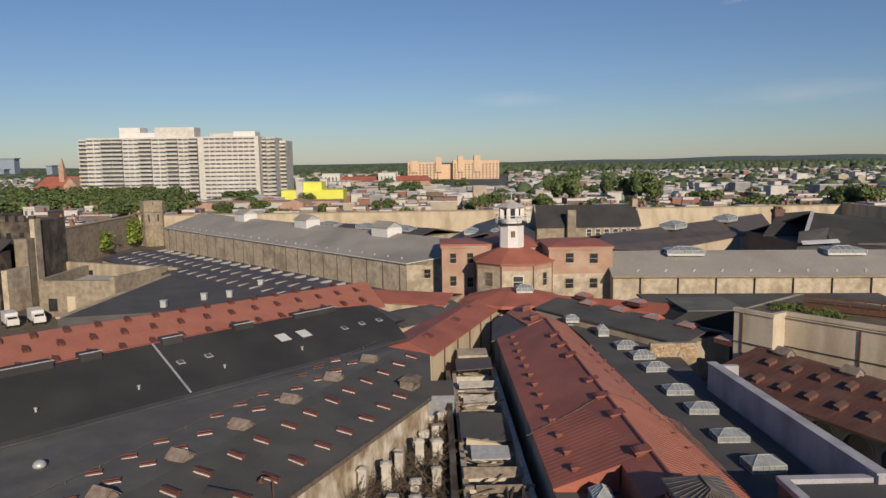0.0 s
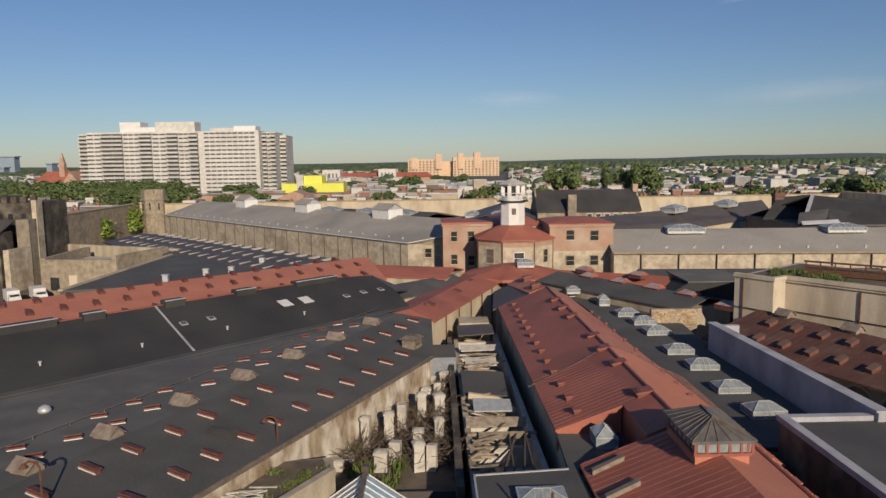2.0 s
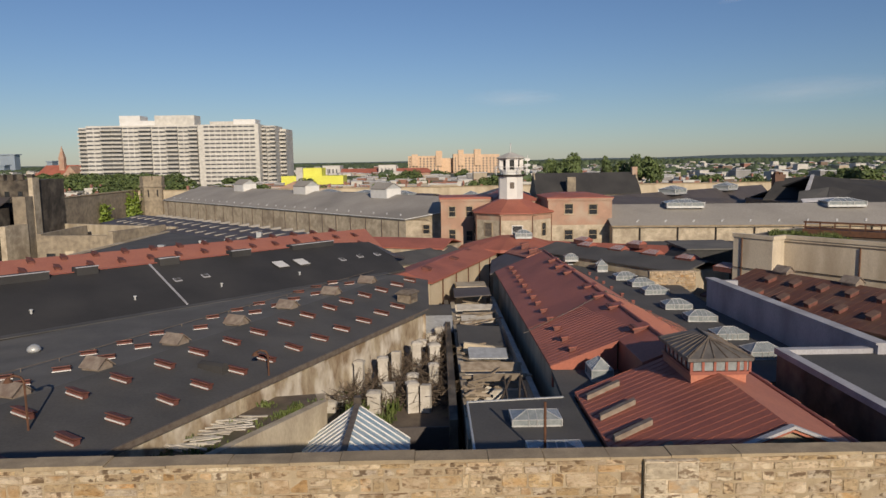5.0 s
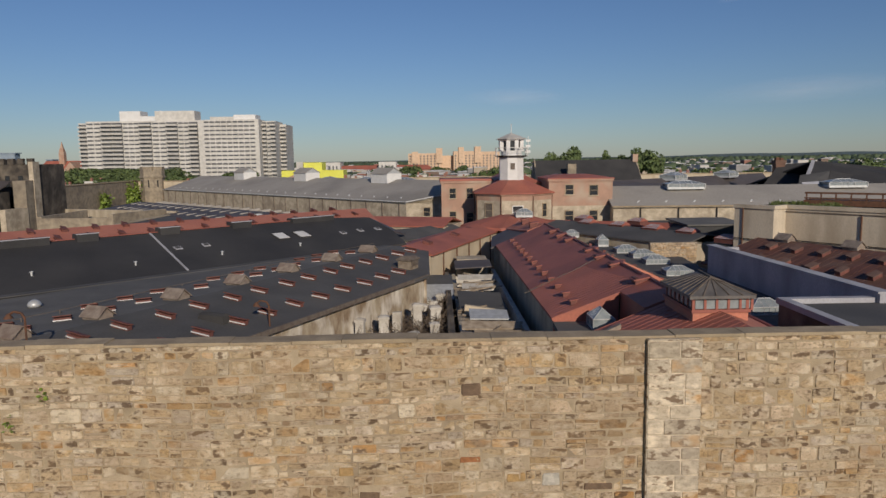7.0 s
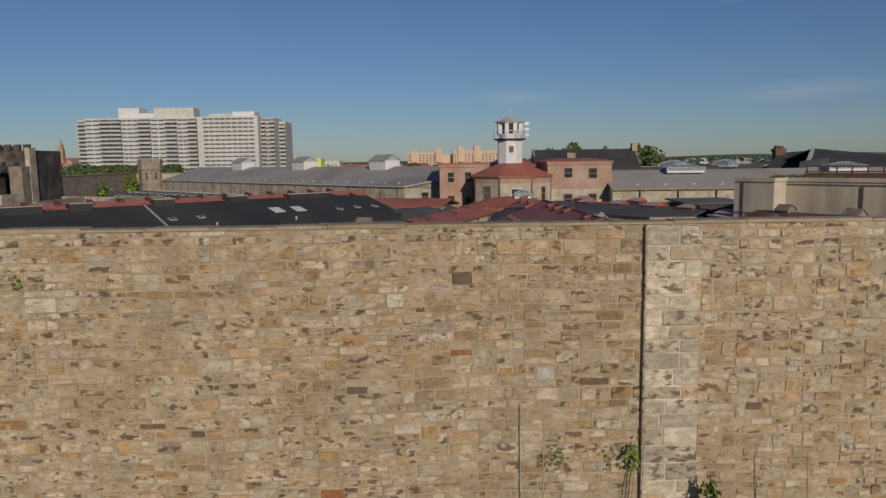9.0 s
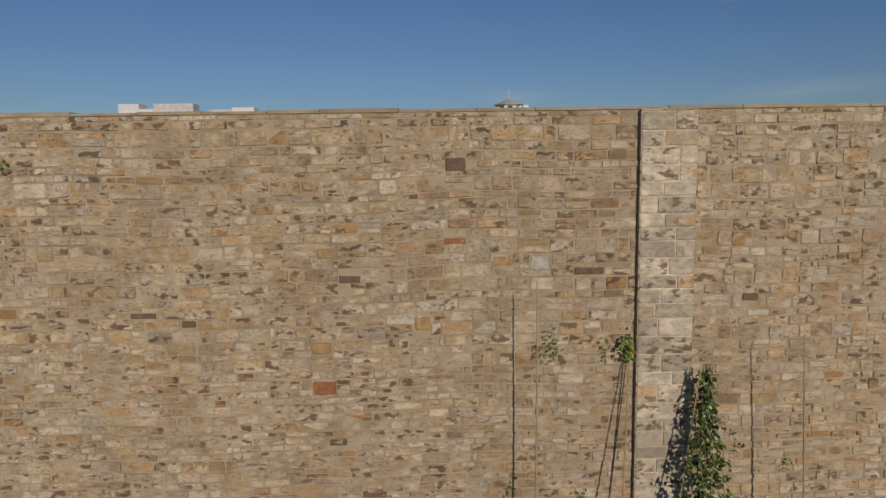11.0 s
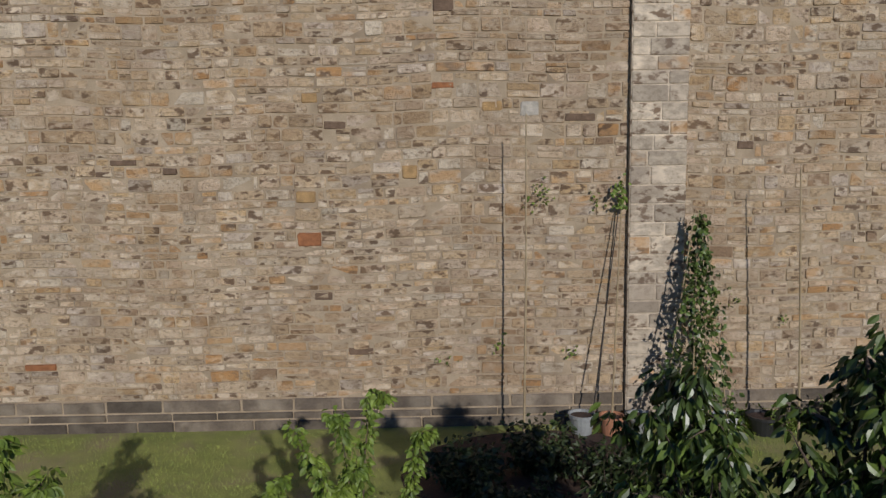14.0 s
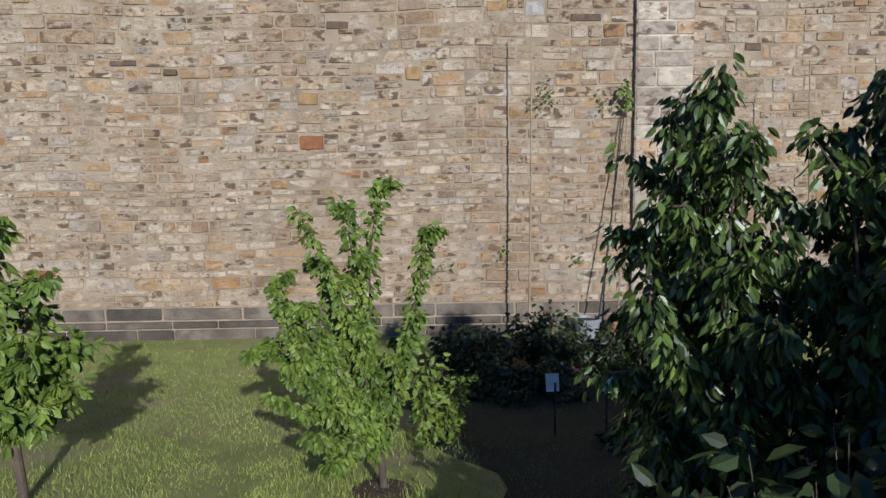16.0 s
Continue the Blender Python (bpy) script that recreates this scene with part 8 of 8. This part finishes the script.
# grass blades
gr = random.Random(8)
bl = Geo()
for k in range(90000):
    y = 2.6 + 9.2 * gr.random() ** 1.15
    x = gr.uniform(-0.62 * (y + 1.8), 0.62 * (y + 1.8)) + 0.2
    if noise.noise(Vector((x * 0.9, y * 1.1, 0))) > 0.20 and gr.random() < 0.82:
        continue
    # fewer blades over the sheet that darkens the lawn as shade
    if x > 0.80 - 0.26 * (y - 4) + 0.2 * math.sin(3 * y) and x < 5.5 and gr.random() < 0.6:
        continue
    h = gr.uniform(0.02, 0.06) * (1.6 if abs(x + 0.2) < 0.9 and abs(y - 5.2) < 1.0 and gr.random() < 0.4 else 1)
    a = gr.uniform(0, math.tau)
    dx, dy = 0.0042 * math.cos(a), 0.0042 * math.sin(a)
    lx, ly = gr.gauss(0, 0.022), gr.gauss(0, 0.022)
    z = ground_z(y)
    bl.v += [(x - dx, y - dy, z - 0.008), (x + dx, y + dy, z - 0.008), (x + lx, y + ly, z + h)]
    bl.f.append((3 * (len(bl.v) // 3) - 3, len(bl.v) - 2, len(bl.v) - 1))
tagged(new("grass", mesh("grass", bl, m_blade)), "short green grass blades with bare patches", "grass", kind="stuff")

# dark sheet that paints the cherry trees' shade on the lawn, with low plants added
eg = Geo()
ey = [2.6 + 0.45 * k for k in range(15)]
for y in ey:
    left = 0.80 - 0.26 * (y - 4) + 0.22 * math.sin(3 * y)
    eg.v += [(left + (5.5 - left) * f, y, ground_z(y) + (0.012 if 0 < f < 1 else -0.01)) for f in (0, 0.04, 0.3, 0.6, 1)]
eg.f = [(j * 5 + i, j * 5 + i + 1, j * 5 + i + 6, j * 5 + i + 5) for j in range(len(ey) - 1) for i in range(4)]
solid("shaded_earth", eg, m_turfshadow, "dark sheet painting the cherry trees' shade on the lawn", "bare earth", kind="structure")
sr = random.Random(21)
for k in range(12):
    x, y = sr.uniform(0.9, 3.6), sr.uniform(5.2, 8.6)
    shrub("ground_plant", "low plant with shade put into its leaf colour", (x, y, ground_z(y)), 0.22, 0.22, sr.uniform(0.12, 0.4), 6, m_leafshade, 0.085, sr)
